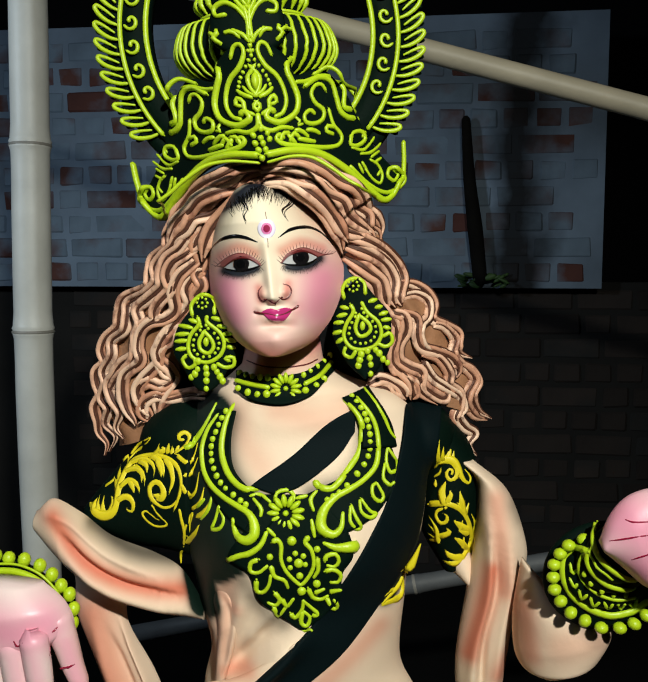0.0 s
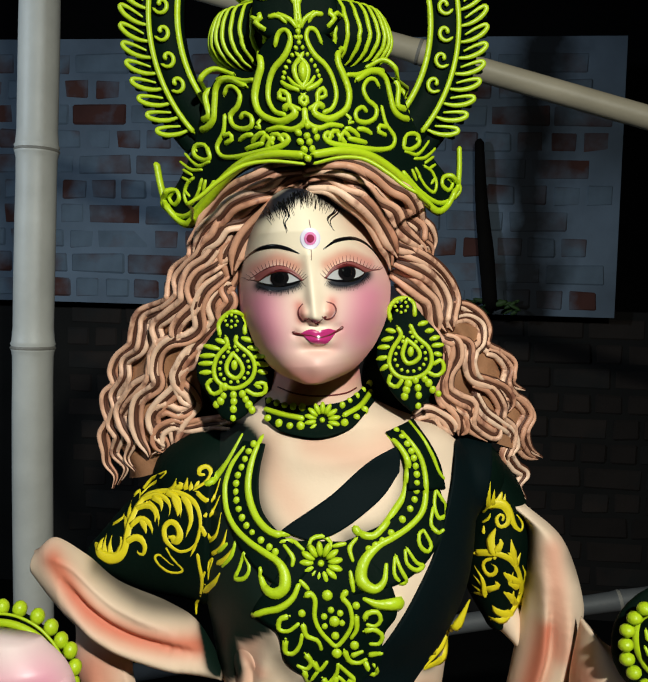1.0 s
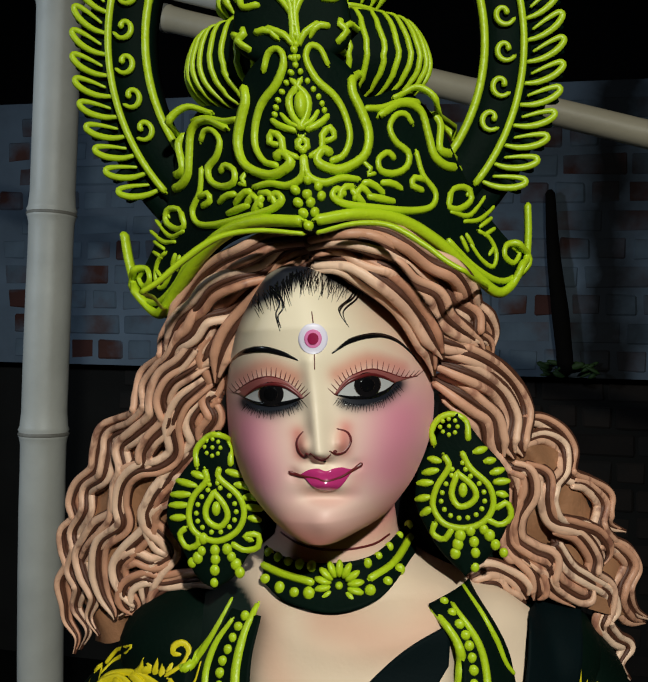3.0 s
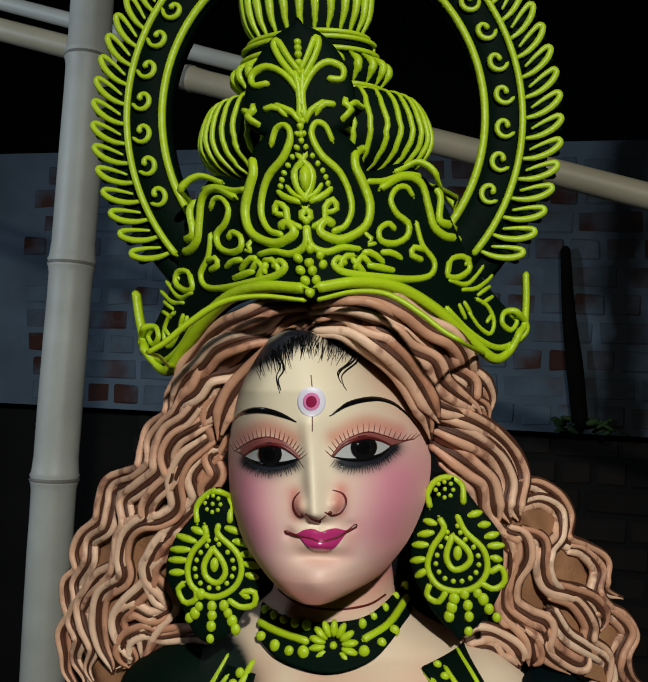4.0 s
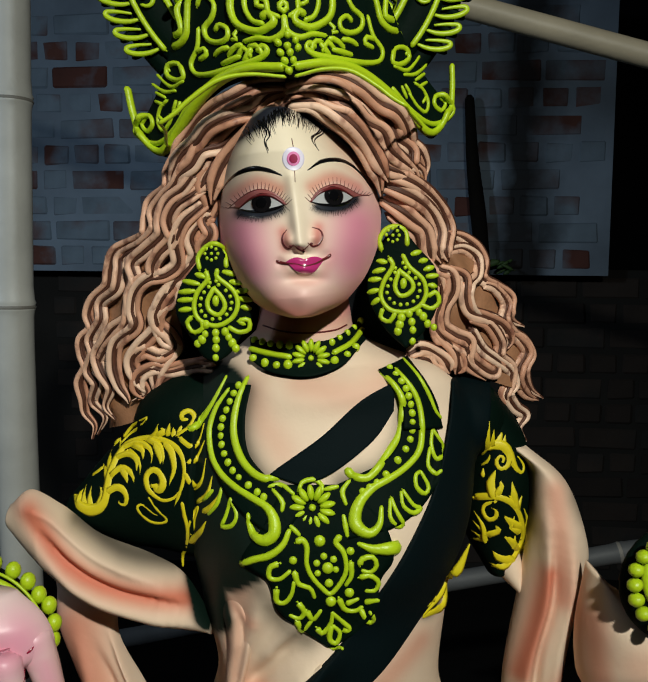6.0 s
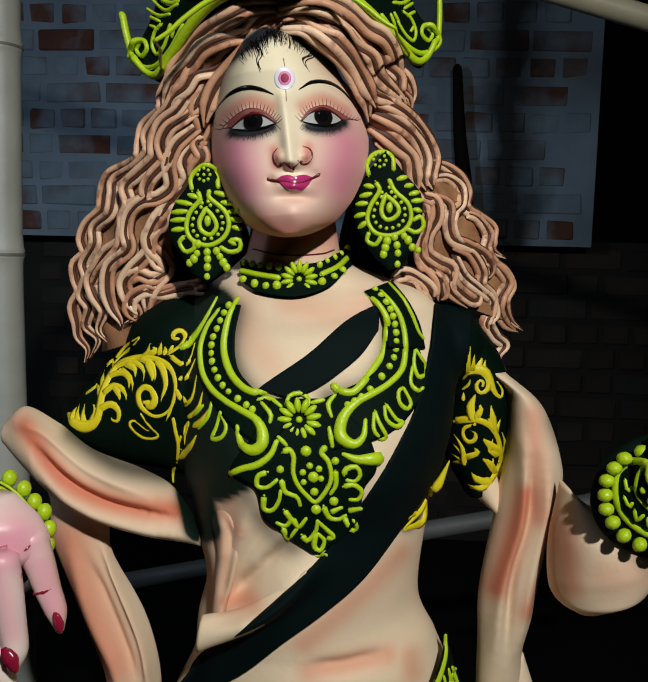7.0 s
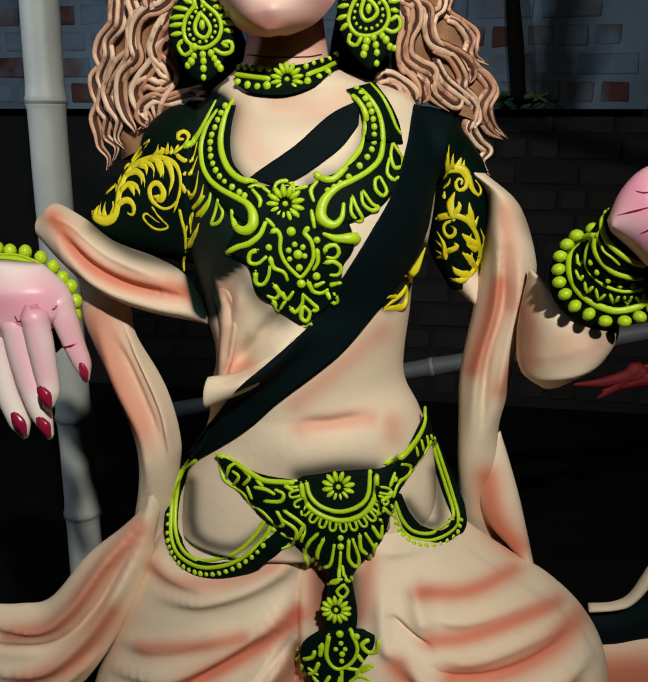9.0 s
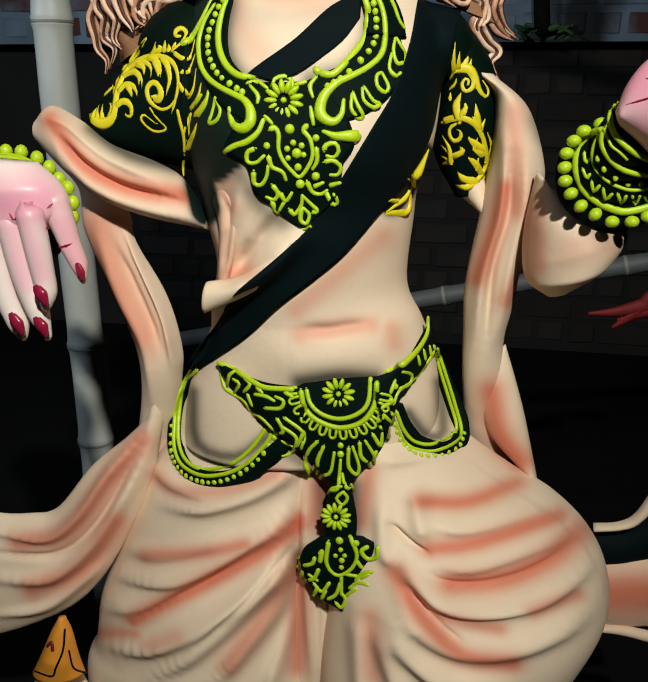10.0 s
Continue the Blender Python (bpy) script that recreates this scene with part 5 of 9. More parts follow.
for v in [(-0.032, -0.0101, 1.45), (-0.0317, -0.0101, 1.443), (-0.0309, -0.0101, 1.435), (-0.0305, -0.0101, 1.427), (-0.0302, -0.0101, 1.42)]:
    crown.blob((XC, 0.02 if v[2] > zz[6] else 0.012, v[2]), 0.0032, 0.003, 0.0028, lime)

pot_count = len(crown.verts)

# front plate
low = upright([(-0.0212, -0.0042, 1.304), (-0.0461, 0.0023, 1.304), (-0.069, 0.0125, 1.297), (-0.0884, 0.0223, 1.281), (-0.1029, 0.0309, 1.264), (-0.1168, 0.0385, 1.252), (-0.1357, 0.0487, 1.269)])
high = upright([(-0.0256, -0.0042, 1.392), (-0.0408, -0.001, 1.392), (-0.0552, 0.0044, 1.38), (-0.0599, 0.0066, 1.365), (-0.0815, 0.0163, 1.368), (-0.0977, 0.025, 1.349), (-0.1043, 0.0293, 1.327), (-0.1113, 0.0336, 1.308), (-0.1199, 0.039, 1.292), (-0.1306, 0.0455, 1.278), (-0.1393, 0.0503, 1.275)])
for flip in (False, True):
    a, b = (mirrored(high), mirrored(low)) if flip else (high, low)
    p, q = spline(a, 60), spline(b, 60)
    w = np.linspace(0, 1, 16)
    g = p[:, None] + (q - p)[:, None] * w[None, :, None]
    front = g.copy()
    rear = g[:, ::-1].copy()
    rear[..., 1] += 0.008
    crown.sheet(np.concatenate([front, rear], 1), green, True)
fan = upright([(-0.033, 0.0039, 1.452), (-0.0474, 0.0039, 1.442), (-0.0577, 0.0039, 1.423), (-0.0604, 0.0039, 1.403), (-0.057, 0.0039, 1.392), (-0.0453, 0.0039, 1.386)])
crown.loft(fan, mirrored(fan), 0.004, green, rows=30, cols=12)
crown.freeze()


def rim(points, r=0.0019, mat=lime, lift=0.0, both=True, reach=0.055):
    points = upright(points)
    crown.stroke(points, r, mat, lift, reach=reach)
    if both:
        crown.stroke(mirrored(points), r, mat, lift, reach=reach)


thin, mid_w, fat = [0.0012, 0.0016, 0.0012], [0.0016, 0.0021, 0.0018], [0.0022, 0.0028, 0.0024]
crown.eye = (XC, -0.48, 1.3)
rim([(-0.0254, -0.0037, 1.308), (-0.046, 0.0023, 1.307), (-0.0662, 0.0109, 1.301), (-0.0833, 0.0196, 1.288), (-0.1001, 0.0287, 1.269), (-0.1156, 0.0379, 1.254), (-0.1331, 0.0471, 1.266), (-0.1397, 0.0503, 1.282), (-0.1435, 0.052, 1.3)], [0.003, 0.0034, 0.0032, 0.0028, 0.0026])
rim([(-0.0245, -0.0037, 1.302), (-0.0456, 0.0023, 1.301), (-0.0642, 0.0098, 1.295), (-0.0813, 0.019, 1.281), (-0.0942, 0.026, 1.268), (-0.1102, 0.0347, 1.256)], thin)
rim([(-0.1279, 0.0439, 1.279), (-0.1318, 0.046, 1.274), (-0.1271, 0.0439, 1.269), (-0.1221, 0.0406, 1.274), (-0.1251, 0.0422, 1.28), (-0.1338, 0.0471, 1.278), (-0.1374, 0.0493, 1.267), (-0.1187, 0.0395, 1.26), (-0.1033, 0.0309, 1.27), (-0.0904, 0.0233, 1.287)], mid_w)
rim([(-0.1086, 0.0325, 1.29), (-0.1147, 0.0363, 1.285), (-0.1172, 0.0379, 1.276), (-0.1136, 0.0363, 1.269), (-0.1075, 0.0325, 1.274), (-0.1029, 0.0298, 1.283)], thin)
for a in ([(-0.1182, 0.0379, 1.296), (-0.1102, 0.0336, 1.292)], [(-0.1189, 0.0385, 1.29), (-0.112, 0.0347, 1.287)], [(-0.1011, 0.0287, 1.289), (-0.104, 0.0309, 1.282)], [(-0.0979, 0.0271, 1.288), (-0.1003, 0.0287, 1.28)], [(-0.117, 0.0379, 1.28), (-0.1128, 0.0358, 1.276)], [(-0.1207, 0.039, 1.302), (-0.1106, 0.0336, 1.296), (-0.1014, 0.0287, 1.296)], [(-0.1162, 0.0363, 1.308), (-0.1051, 0.0309, 1.299), (-0.0948, 0.025, 1.302)]):
    rim(a, thin)
rim([(-0.0952, 0.025, 1.307), (-0.0982, 0.0266, 1.314), (-0.1063, 0.0309, 1.314), (-0.1076, 0.0314, 1.307), (-0.0996, 0.0277, 1.303), (-0.0941, 0.0244, 1.305), (-0.0961, 0.0255, 1.312)], mid_w)
rim([(-0.1077, 0.0309, 1.323), (-0.1095, 0.0325, 1.317), (-0.1059, 0.0309, 1.31)], thin)
# outer scroll
rim([(-0.0746, 0.0131, 1.364), (-0.0885, 0.0196, 1.368), (-0.0984, 0.025, 1.361), (-0.1004, 0.0266, 1.35), (-0.0953, 0.0233, 1.358), (-0.0811, 0.0163, 1.362), (-0.0677, 0.0098, 1.359), (-0.0596, 0.0066, 1.359)], mid_w)
rim([(-0.0656, 0.0093, 1.355), (-0.0779, 0.0147, 1.361), (-0.0877, 0.0196, 1.357), (-0.0898, 0.0212, 1.343), (-0.0912, 0.0223, 1.332), (-0.0989, 0.0266, 1.326), (-0.1107, 0.0325, 1.329), (-0.1158, 0.0352, 1.339), (-0.1141, 0.0341, 1.341), (-0.1089, 0.0314, 1.334), (-0.102, 0.0277, 1.333), (-0.0948, 0.0239, 1.336), (-0.0977, 0.025, 1.349), (-0.0943, 0.0233, 1.355)], fat)
rim([(-0.082, 0.0169, 1.35), (-0.0797, 0.0158, 1.355), (-0.0743, 0.0131, 1.355), (-0.0696, 0.0115, 1.349), (-0.0714, 0.012, 1.341), (-0.077, 0.0147, 1.335), (-0.0751, 0.0142, 1.328), (-0.0681, 0.0115, 1.325), (-0.0611, 0.0077, 1.327), (-0.0609, 0.0077, 1.333), (-0.0662, 0.0098, 1.336), (-0.069, 0.0115, 1.333)], mid_w)
rim([(-0.0534, 0.0044, 1.332), (-0.0567, 0.0061, 1.328), (-0.0535, 0.0044, 1.326), (-0.0579, 0.0066, 1.326)], thin)
rim([(-0.0814, 0.0169, 1.335), (-0.0828, 0.0185, 1.323), (-0.0879, 0.0212, 1.313), (-0.0844, 0.0196, 1.306), (-0.0742, 0.0147, 1.305), (-0.0584, 0.0071, 1.308), (-0.0404, 0.0001, 1.313), (-0.0349, -0.0015, 1.318), (-0.0375, -0.001, 1.321), (-0.0408, 0.0001, 1.318)], mid_w)
rim([(-0.0834, 0.019, 1.32), (-0.078, 0.0158, 1.322), (-0.0759, 0.0147, 1.318), (-0.0809, 0.0174, 1.315)], mid_w)
for a in ([(-0.07, 0.0125, 1.317), (-0.0661, 0.0104, 1.32), (-0.0607, 0.0077, 1.321)], [(-0.0603, 0.0077, 1.316), (-0.0558, 0.0061, 1.321), (-0.0515, 0.0039, 1.322)], [(-0.0538, 0.005, 1.315), (-0.0499, 0.0034, 1.32), (-0.0457, 0.0023, 1.315)], [(-0.0461, 0.0023, 1.321), (-0.0407, 0.0001, 1.321), (-0.0382, -0.0004, 1.316)], [(-0.0648, 0.0098, 1.311), (-0.0528, 0.0044, 1.315)], [(-0.0496, 0.0034, 1.312), (-0.0451, 0.0017, 1.319)]):
    rim(a, mid_w)
# tall inner scroll
rim([(-0.0688, 0.0098, 1.374), (-0.0736, 0.0125, 1.378), (-0.074, 0.0125, 1.384), (-0.0663, 0.0088, 1.386), (-0.0578, 0.005, 1.381), (-0.0539, 0.0039, 1.369), (-0.0563, 0.005, 1.359), (-0.0583, 0.0061, 1.346), (-0.0538, 0.0044, 1.335), (-0.0415, 0.0001, 1.33), (-0.0333, -0.002, 1.333), (-0.0305, -0.0031, 1.337), (-0.0342, -0.002, 1.341), (-0.0375, -0.001, 1.339)], fat)
rim([(-0.0443, 0.0001, 1.382), (-0.0419, -0.001, 1.39), (-0.037, -0.002, 1.392), (-0.0339, -0.0026, 1.386), (-0.0375, -0.0015, 1.375), (-0.0448, 0.0007, 1.366), (-0.0483, 0.0023, 1.356), (-0.0486, 0.0023, 1.345), (-0.044, 0.0012, 1.337), (-0.0376, -0.001, 1.335)], mid_w)
rim([(-0.0493, 0.0034, 1.324), (-0.0411, 0.0001, 1.326), (-0.0319, -0.0026, 1.325), (-0.0248, -0.0037, 1.33), (-0.0245, -0.0042, 1.339)], mid_w)
rim([(-0.0362, -0.0015, 1.345), (-0.0411, -0.0004, 1.346), (-0.0398, -0.001, 1.351), (-0.035, -0.002, 1.348), (-0.0342, -0.002, 1.342), (-0.0278, -0.0037, 1.339)], mid_w)
rim([(-0.0397, -0.001, 1.357), (-0.0354, -0.002, 1.354), (-0.0285, -0.0037, 1.352)], mid_w)
rim([(-0.0352, -0.002, 1.36), (-0.0316, -0.0031, 1.356), (-0.0273, -0.0037, 1.354)], thin)
rim([(-0.0256, -0.0042, 1.376), (-0.0313, -0.0031, 1.367), (-0.0293, -0.0037, 1.359), (-0.0246, -0.0042, 1.353)], mid_w)
crown.dot(upright([(-0.0254, -0.0042, 1.364)])[0], 0.0035, lime, 2.0)
rim([(-0.0242, -0.0042, 1.349), (-0.0276, -0.0037, 1.345), (-0.0239, -0.0042, 1.342)], mid_w)
for p in spline(upright([(-0.0269, -0.0042, 1.387), (-0.0298, -0.0037, 1.381), (-0.0338, -0.0026, 1.373), (-0.0372, -0.0015, 1.366), (-0.0385, -0.001, 1.36)]), 8):
    crown.dot(p, 0.0016, lime)
    crown.dot(mirrored([p])[0], 0.0016, lime)
# upper fan
rim([(-0.0277, -0.0042, 1.397), (-0.0316, -0.0037, 1.41), (-0.0394, -0.002, 1.42), (-0.0484, 0.0007, 1.424), (-0.0561, 0.0039, 1.42), (-0.0547, 0.0034, 1.414), (-0.0477, 0.0007, 1.415)], mid_w)
rim([(-0.0282, -0.0037, 1.397), (-0.03, -0.0037, 1.41), (-0.0296, -0.0037, 1.421)], mid_w)
rim([(-0.0379, -0.002, 1.398), (-0.0426, -0.001, 1.402), (-0.0481, 0.0012, 1.401)], mid_w)
rim([(-0.031, -0.0037, 1.395), (-0.0351, -0.0026, 1.4), (-0.0426, -0.001, 1.403)], mid_w)
rim([(-0.0323, -0.0037, 1.422), (-0.0375, -0.0026, 1.429), (-0.0432, -0.001, 1.438), (-0.0449, -0.0004, 1.435), (-0.0408, -0.0015, 1.427), (-0.0324, -0.0037, 1.417)], mid_w)
rim([(-0.055, 0.0039, 1.387), (-0.051, 0.0023, 1.392), (-0.0574, 0.0044, 1.397), (-0.054, 0.0034, 1.402), (-0.0609, 0.0061, 1.406)], mid_w)
rim([(-0.0602, 0.0061, 1.392), (-0.0642, 0.0077, 1.384), (-0.0562, 0.0044, 1.382)], mid_w)
rim([(-0.0578, 0.005, 1.4), (-0.0642, 0.0071, 1.403)], mid_w)
for p in spline(upright([(-0.0308, -0.0042, 1.437), (-0.0305, -0.0042, 1.429), (-0.0292, -0.0042, 1.417), (-0.0284, -0.0042, 1.408), (-0.0277, -0.0042, 1.397), (-0.0269, -0.0042, 1.387)]), 13):
    crown.dot((XC, p[1], p[2]), 0.0021, lime)
for p in upright([(-0.0282, -0.0042, 1.323), (-0.0221, -0.0042, 1.328), (-0.0169, -0.0042, 1.324), (-0.0268, -0.0042, 1.317), (-0.0208, -0.0042, 1.317), (-0.0154, -0.0042, 1.319), (-0.0242, -0.0042, 1.312), (-0.0188, -0.0042, 1.312), (-0.0224, -0.0042, 1.321), (-0.0217, -0.0042, 1.306)]):
    crown.dot(p, 0.0026, lime)

# far side deeper as the head turns; stretch and lean fitted to the camera's view
for i, v in enumerate(crown.verts):
    u, y, z = v[:, 0] - XC, v[:, 1].copy(), v[:, 2].copy()
    if i < halo_count:
        h = z - hub[2]
        v[:, 0], v[:, 1], v[:, 2] = XC - 0.0085 + 1.012 * u - 0.06 * h, y + 0.0008 + 0.14 * u, z + 0.035 * u
    elif i < pot_count:
        v[:, 0], v[:, 2] = XC - 0.002 + 1.12 * u - 0.1 * (z - 1.304), z - 0.006 + 0.03 * u
    else:
        far, h = np.maximum(u, 0), z - 1.32
        v[:, 0] = XC + 0.005 + 1.1171 * u - 0.1167 * h - 0.235 * far
        v[:, 1] = -0.012 + 1.75 * (y + 0.0042) + 0.10 * u
        v[:, 2] = 1.32 - 0.0134 - 0.1132 * u + 1.0209 * h + 0.3827 * far
idol.merge(crown, lambda p: p)
idol.freeze()
# ---- jewellery and cloth on the body ----
idol.eye = EYE_BODY
# sash end inside the neckline, and the sash itself
idol.patch([(0.0592, 0.0201, 1.083), (0.0345, 0.0201, 1.071), (0.0063, 0.0201, 1.047), (-0.0235, 0.0201, 1.027), (-0.0329, 0.0201, 1.02)], [(0.058, 0.0201, 1.063), (0.0457, 0.0201, 1.047), (0.028, 0.0201, 1.033), (0.0098, 0.0201, 1.021), (-0.0088, 0.0201, 1.013)], sash, 0.003, 40, 16)
idol.freeze()
idol.patch([(0.1018, 0.0298, 1.08), (0.0982, 0.0298, 1.051), (0.0862, 0.0298, 1.009), (0.069, 0.0298, 0.9763), (0.0491, 0.0298, 0.9424), (0.0253, 0.0298, 0.9052), (0.0079, 0.0298, 0.8831), (-0.0238, 0.0298, 0.8532), (-0.0527, 0.0298, 0.8271), (-0.074, 0.0298, 0.8001), (-0.1027, 0.0298, 0.7616)], [(0.134, 0.0298, 1.073), (0.1293, 0.0298, 1.044), (0.1219, 0.0298, 1.013), (0.1154, 0.0298, 0.9739), (0.0975, 0.0298, 0.9366), (0.0756, 0.0298, 0.9075), (0.0486, 0.0298, 0.8732), (0.0198, 0.0298, 0.8471), (-0.0124, 0.0298, 0.8205), (-0.0451, 0.0298, 0.7896), (-0.0898, 0.0298, 0.7585)], sash, 0.009, 80, 20)
idol.eye = EYE_LEGS
idol.freeze()
# belt: dark beds first
plate = lambda l, r: idol.loft(l, r, 0.005, green, rows=40, cols=16)
plate([(-0.0009, 0.0201, 0.7526), (0.0026, 0.012, 0.7222), (0.0109, 0.012, 0.6923), (0.0291, 0.012, 0.6696), (0.0416, 0.012, 0.6552)], [(0.0816, 0.0201, 0.7653), (0.0931, 0.012, 0.7341), (0.0867, 0.012, 0.6998), (0.0693, 0.012, 0.676), (0.0568, 0.012, 0.6569)])
plate([(-0.0713, 0.0298, 0.7639), (-0.0251, 0.012, 0.7555), (0.016, 0.0061, 0.7548)], [(-0.0554, 0.0298, 0.7337), (-0.0257, 0.012, 0.7171), (0.0161, 0.0061, 0.6867)])
plate([(0.0774, 0.0098, 0.767), (0.1014, 0.0298, 0.7755), (0.1205, 0.0898, 0.8003)], [(0.0904, 0.0061, 0.7153), (0.1027, 0.0298, 0.7463), (0.1288, 0.0898, 0.7693)])
plate([(0.0414, 0.0039, 0.6644), (0.0349, 0.0039, 0.6273), (0.0363, 0.0039, 0.6018)], [(0.0592, 0.0039, 0.666), (0.0658, 0.0039, 0.6307), (0.065, 0.0039, 0.6053)])
plate([(0.0316, 0.0001, 0.6085), (0.0155, 0.0001, 0.5927), (0.0137, 0.0001, 0.5712), (0.0291, 0.0001, 0.5432), (0.0515, 0.0001, 0.5312)], [(0.0723, 0.0001, 0.6137), (0.0876, 0.0001, 0.603), (0.0846, 0.0001, 0.5756), (0.0737, 0.0001, 0.551), (0.0574, 0.0001, 0.5321)])
for a in ([(-0.0999, 0.0498, 0.7469), (-0.114, 0.0498, 0.7279), (-0.1225, 0.0498, 0.6946), (-0.1257, 0.0498, 0.6612), (-0.1161, 0.0498, 0.6382), (-0.0959, 0.0498, 0.6279), (-0.0644, 0.0498, 0.6335), (-0.0324, 0.0498, 0.6563), (-0.0105, 0.0498, 0.6816), (-0.0036, 0.0498, 0.6981)], [(0.095, 0.0601, 0.7227), (0.1019, 0.0601, 0.7009), (0.1149, 0.0601, 0.6843), (0.1357, 0.0601, 0.6767), (0.1517, 0.0601, 0.6876), (0.1534, 0.0601, 0.708), (0.1425, 0.0601, 0.7397), (0.1264, 0.0601, 0.7812)]):
    idol.stroke(a, [0.005, 0.010, 0.011, 0.010, 0.005], green, 0.002, 0.35, 10, reach=0.2, soften=60)
idol.freeze()
idol.eye = (0.1569, -0.6444, 1.0155)
ink = lambda points, r=0.0019: idol.stroke(points, r, lime, reach=0.11)
ink([(-0.0888, 0.02, 0.7585), (-0.1017, 0.02, 0.7451), (-0.1082, 0.02, 0.7193), (-0.1114, 0.02, 0.6885), (-0.1069, 0.02, 0.6675), (-0.0937, 0.02, 0.657), (-0.0739, 0.02, 0.6586), (-0.0534, 0.02, 0.6688), (-0.0367, 0.02, 0.6858), (-0.0237, 0.02, 0.7058)], 0.0022)
ink([(-0.0949, 0.02, 0.7573), (-0.1081, 0.02, 0.7342), (-0.1142, 0.02, 0.7036), (-0.1158, 0.02, 0.6764), (-0.1085, 0.02, 0.6583), (-0.0892, 0.02, 0.6495), (-0.0649, 0.02, 0.654), (-0.0433, 0.02, 0.6671), (-0.0241, 0.02, 0.6896), (-0.0185, 0.02, 0.7025)], 0.0022)
ink([(0.0974, 0.02, 0.7327), (0.1046, 0.02, 0.7153), (0.1149, 0.02, 0.7046), (0.1298, 0.02, 0.7031), (0.1442, 0.02, 0.7109), (0.1517, 0.02, 0.7213), (0.1439, 0.02, 0.7471), (0.1346, 0.02, 0.7739), (0.1278, 0.02, 0.7965)], 0.0019)
ink([(0.0932, 0.02, 0.7305), (0.0979, 0.02, 0.7183), (0.1039, 0.02, 0.7062), (0.1142, 0.02, 0.6976), (0.1318, 0.02, 0.6967), (0.1493, 0.02, 0.7056), (0.1561, 0.02, 0.7181), (0.1489, 0.02, 0.744), (0.1395, 0.02, 0.7709), (0.1311, 0.02, 0.794)], 0.0019)
idol.dots([(-0.1174, 0.02, 0.6995), (-0.1195, 0.02, 0.6761), (-0.1159, 0.02, 0.6607), (-0.1068, 0.02, 0.6485), (-0.0932, 0.02, 0.6432), (-0.0783, 0.02, 0.6431), (-0.0614, 0.02, 0.6488), (-0.0446, 0.02, 0.6599), (-0.0297, 0.02, 0.6749), (-0.0161, 0.02, 0.6964)], 24, 0.0026, lime, reach=0.11)
idol.dots([(0.0961, 0.02, 0.72), (0.1027, 0.02, 0.7035), (0.1137, 0.02, 0.6935), (0.1271, 0.02, 0.6908), (0.1417, 0.02, 0.6947), (0.1543, 0.02, 0.7036), (0.1585, 0.02, 0.7165)], 15, 0.0026, lime, reach=0.11)
idol.flower((0.0445, 0.02, 0.7451), 0.0155, 12, lime)
idol.flower((0.0432, 0.02, 0.619), 0.0145, 13, lime)
ink([(0.0098, 0.02, 0.7453), (0.0132, 0.02, 0.7293), (0.0252, 0.02, 0.7175), (0.0458, 0.02, 0.7119), (0.0661, 0.02, 0.7192), (0.0774, 0.02, 0.7364), (0.0792, 0.02, 0.7588)], 0.0026)
ink([(0.015, 0.02, 0.7468), (0.0184, 0.02, 0.7341), (0.0286, 0.02, 0.7244), (0.0457, 0.02, 0.7207), (0.0625, 0.02, 0.7272), (0.0717, 0.02, 0.7395), (0.0735, 0.02, 0.7625)], 0.0022)
ink([(0.0881, 0.02, 0.7699), (0.1008, 0.02, 0.7767), (0.1132, 0.02, 0.7911), (0.1214, 0.02, 0.8074), (0.122, 0.02, 0.8223)], [0.003, 0.003, 0.0014])
ink([(0.0949, 0.02, 0.7403), (0.0991, 0.02, 0.7522), (0.111, 0.02, 0.7633), (0.1201, 0.02, 0.7763), (0.1281, 0.02, 0.7911)], 0.0018)
ink([(-0.0679, 0.02, 0.7672), (-0.0533, 0.02, 0.7617), (-0.0368, 0.02, 0.7518), (-0.023, 0.02, 0.746), (0.0019, 0.02, 0.7465)], [0.0026, 0.0028, 0.0026])
ink([(-0.0661, 0.02, 0.7576), (-0.0624, 0.02, 0.7429), (-0.053, 0.02, 0.7364), (-0.0444, 0.02, 0.7312), (-0.0369, 0.02, 0.7207), (-0.0264, 0.02, 0.7142), (-0.0132, 0.02, 0.7004)], 0.0019)
ink([(0.1, 0.02, 0.7548), (0.1079, 0.02, 0.7596), (0.1098, 0.02, 0.7687), (0.1017, 0.02, 0.7705)], [0.0019, 0.0021, 0.0015])
ink([(0.0919, 0.02, 0.7506), (0.0955, 0.02, 0.7624)], [0.0019, 0.0021, 0.0015])
ink([(0.1162, 0.02, 0.7788), (0.1146, 0.02, 0.7861)], [0.0019, 0.0021, 0.0015])
ink([(0.1211, 0.02, 0.7839), (0.1191, 0.02, 0.7925)], [0.0019, 0.0021, 0.0015])
ink([(0.1261, 0.02, 0.7863), (0.1241, 0.02, 0.7962)], [0.0019, 0.0021, 0.0015])
ink([(-0.0599, 0.02, 0.7446), (-0.0577, 0.02, 0.7557), (-0.0516, 0.02, 0.7604)], [0.0019, 0.0021, 0.0015])
ink([(-0.0533, 0.02, 0.7385), (-0.0485, 0.02, 0.7477), (-0.0543, 0.02, 0.7523)], [0.0019, 0.0021, 0.0015])
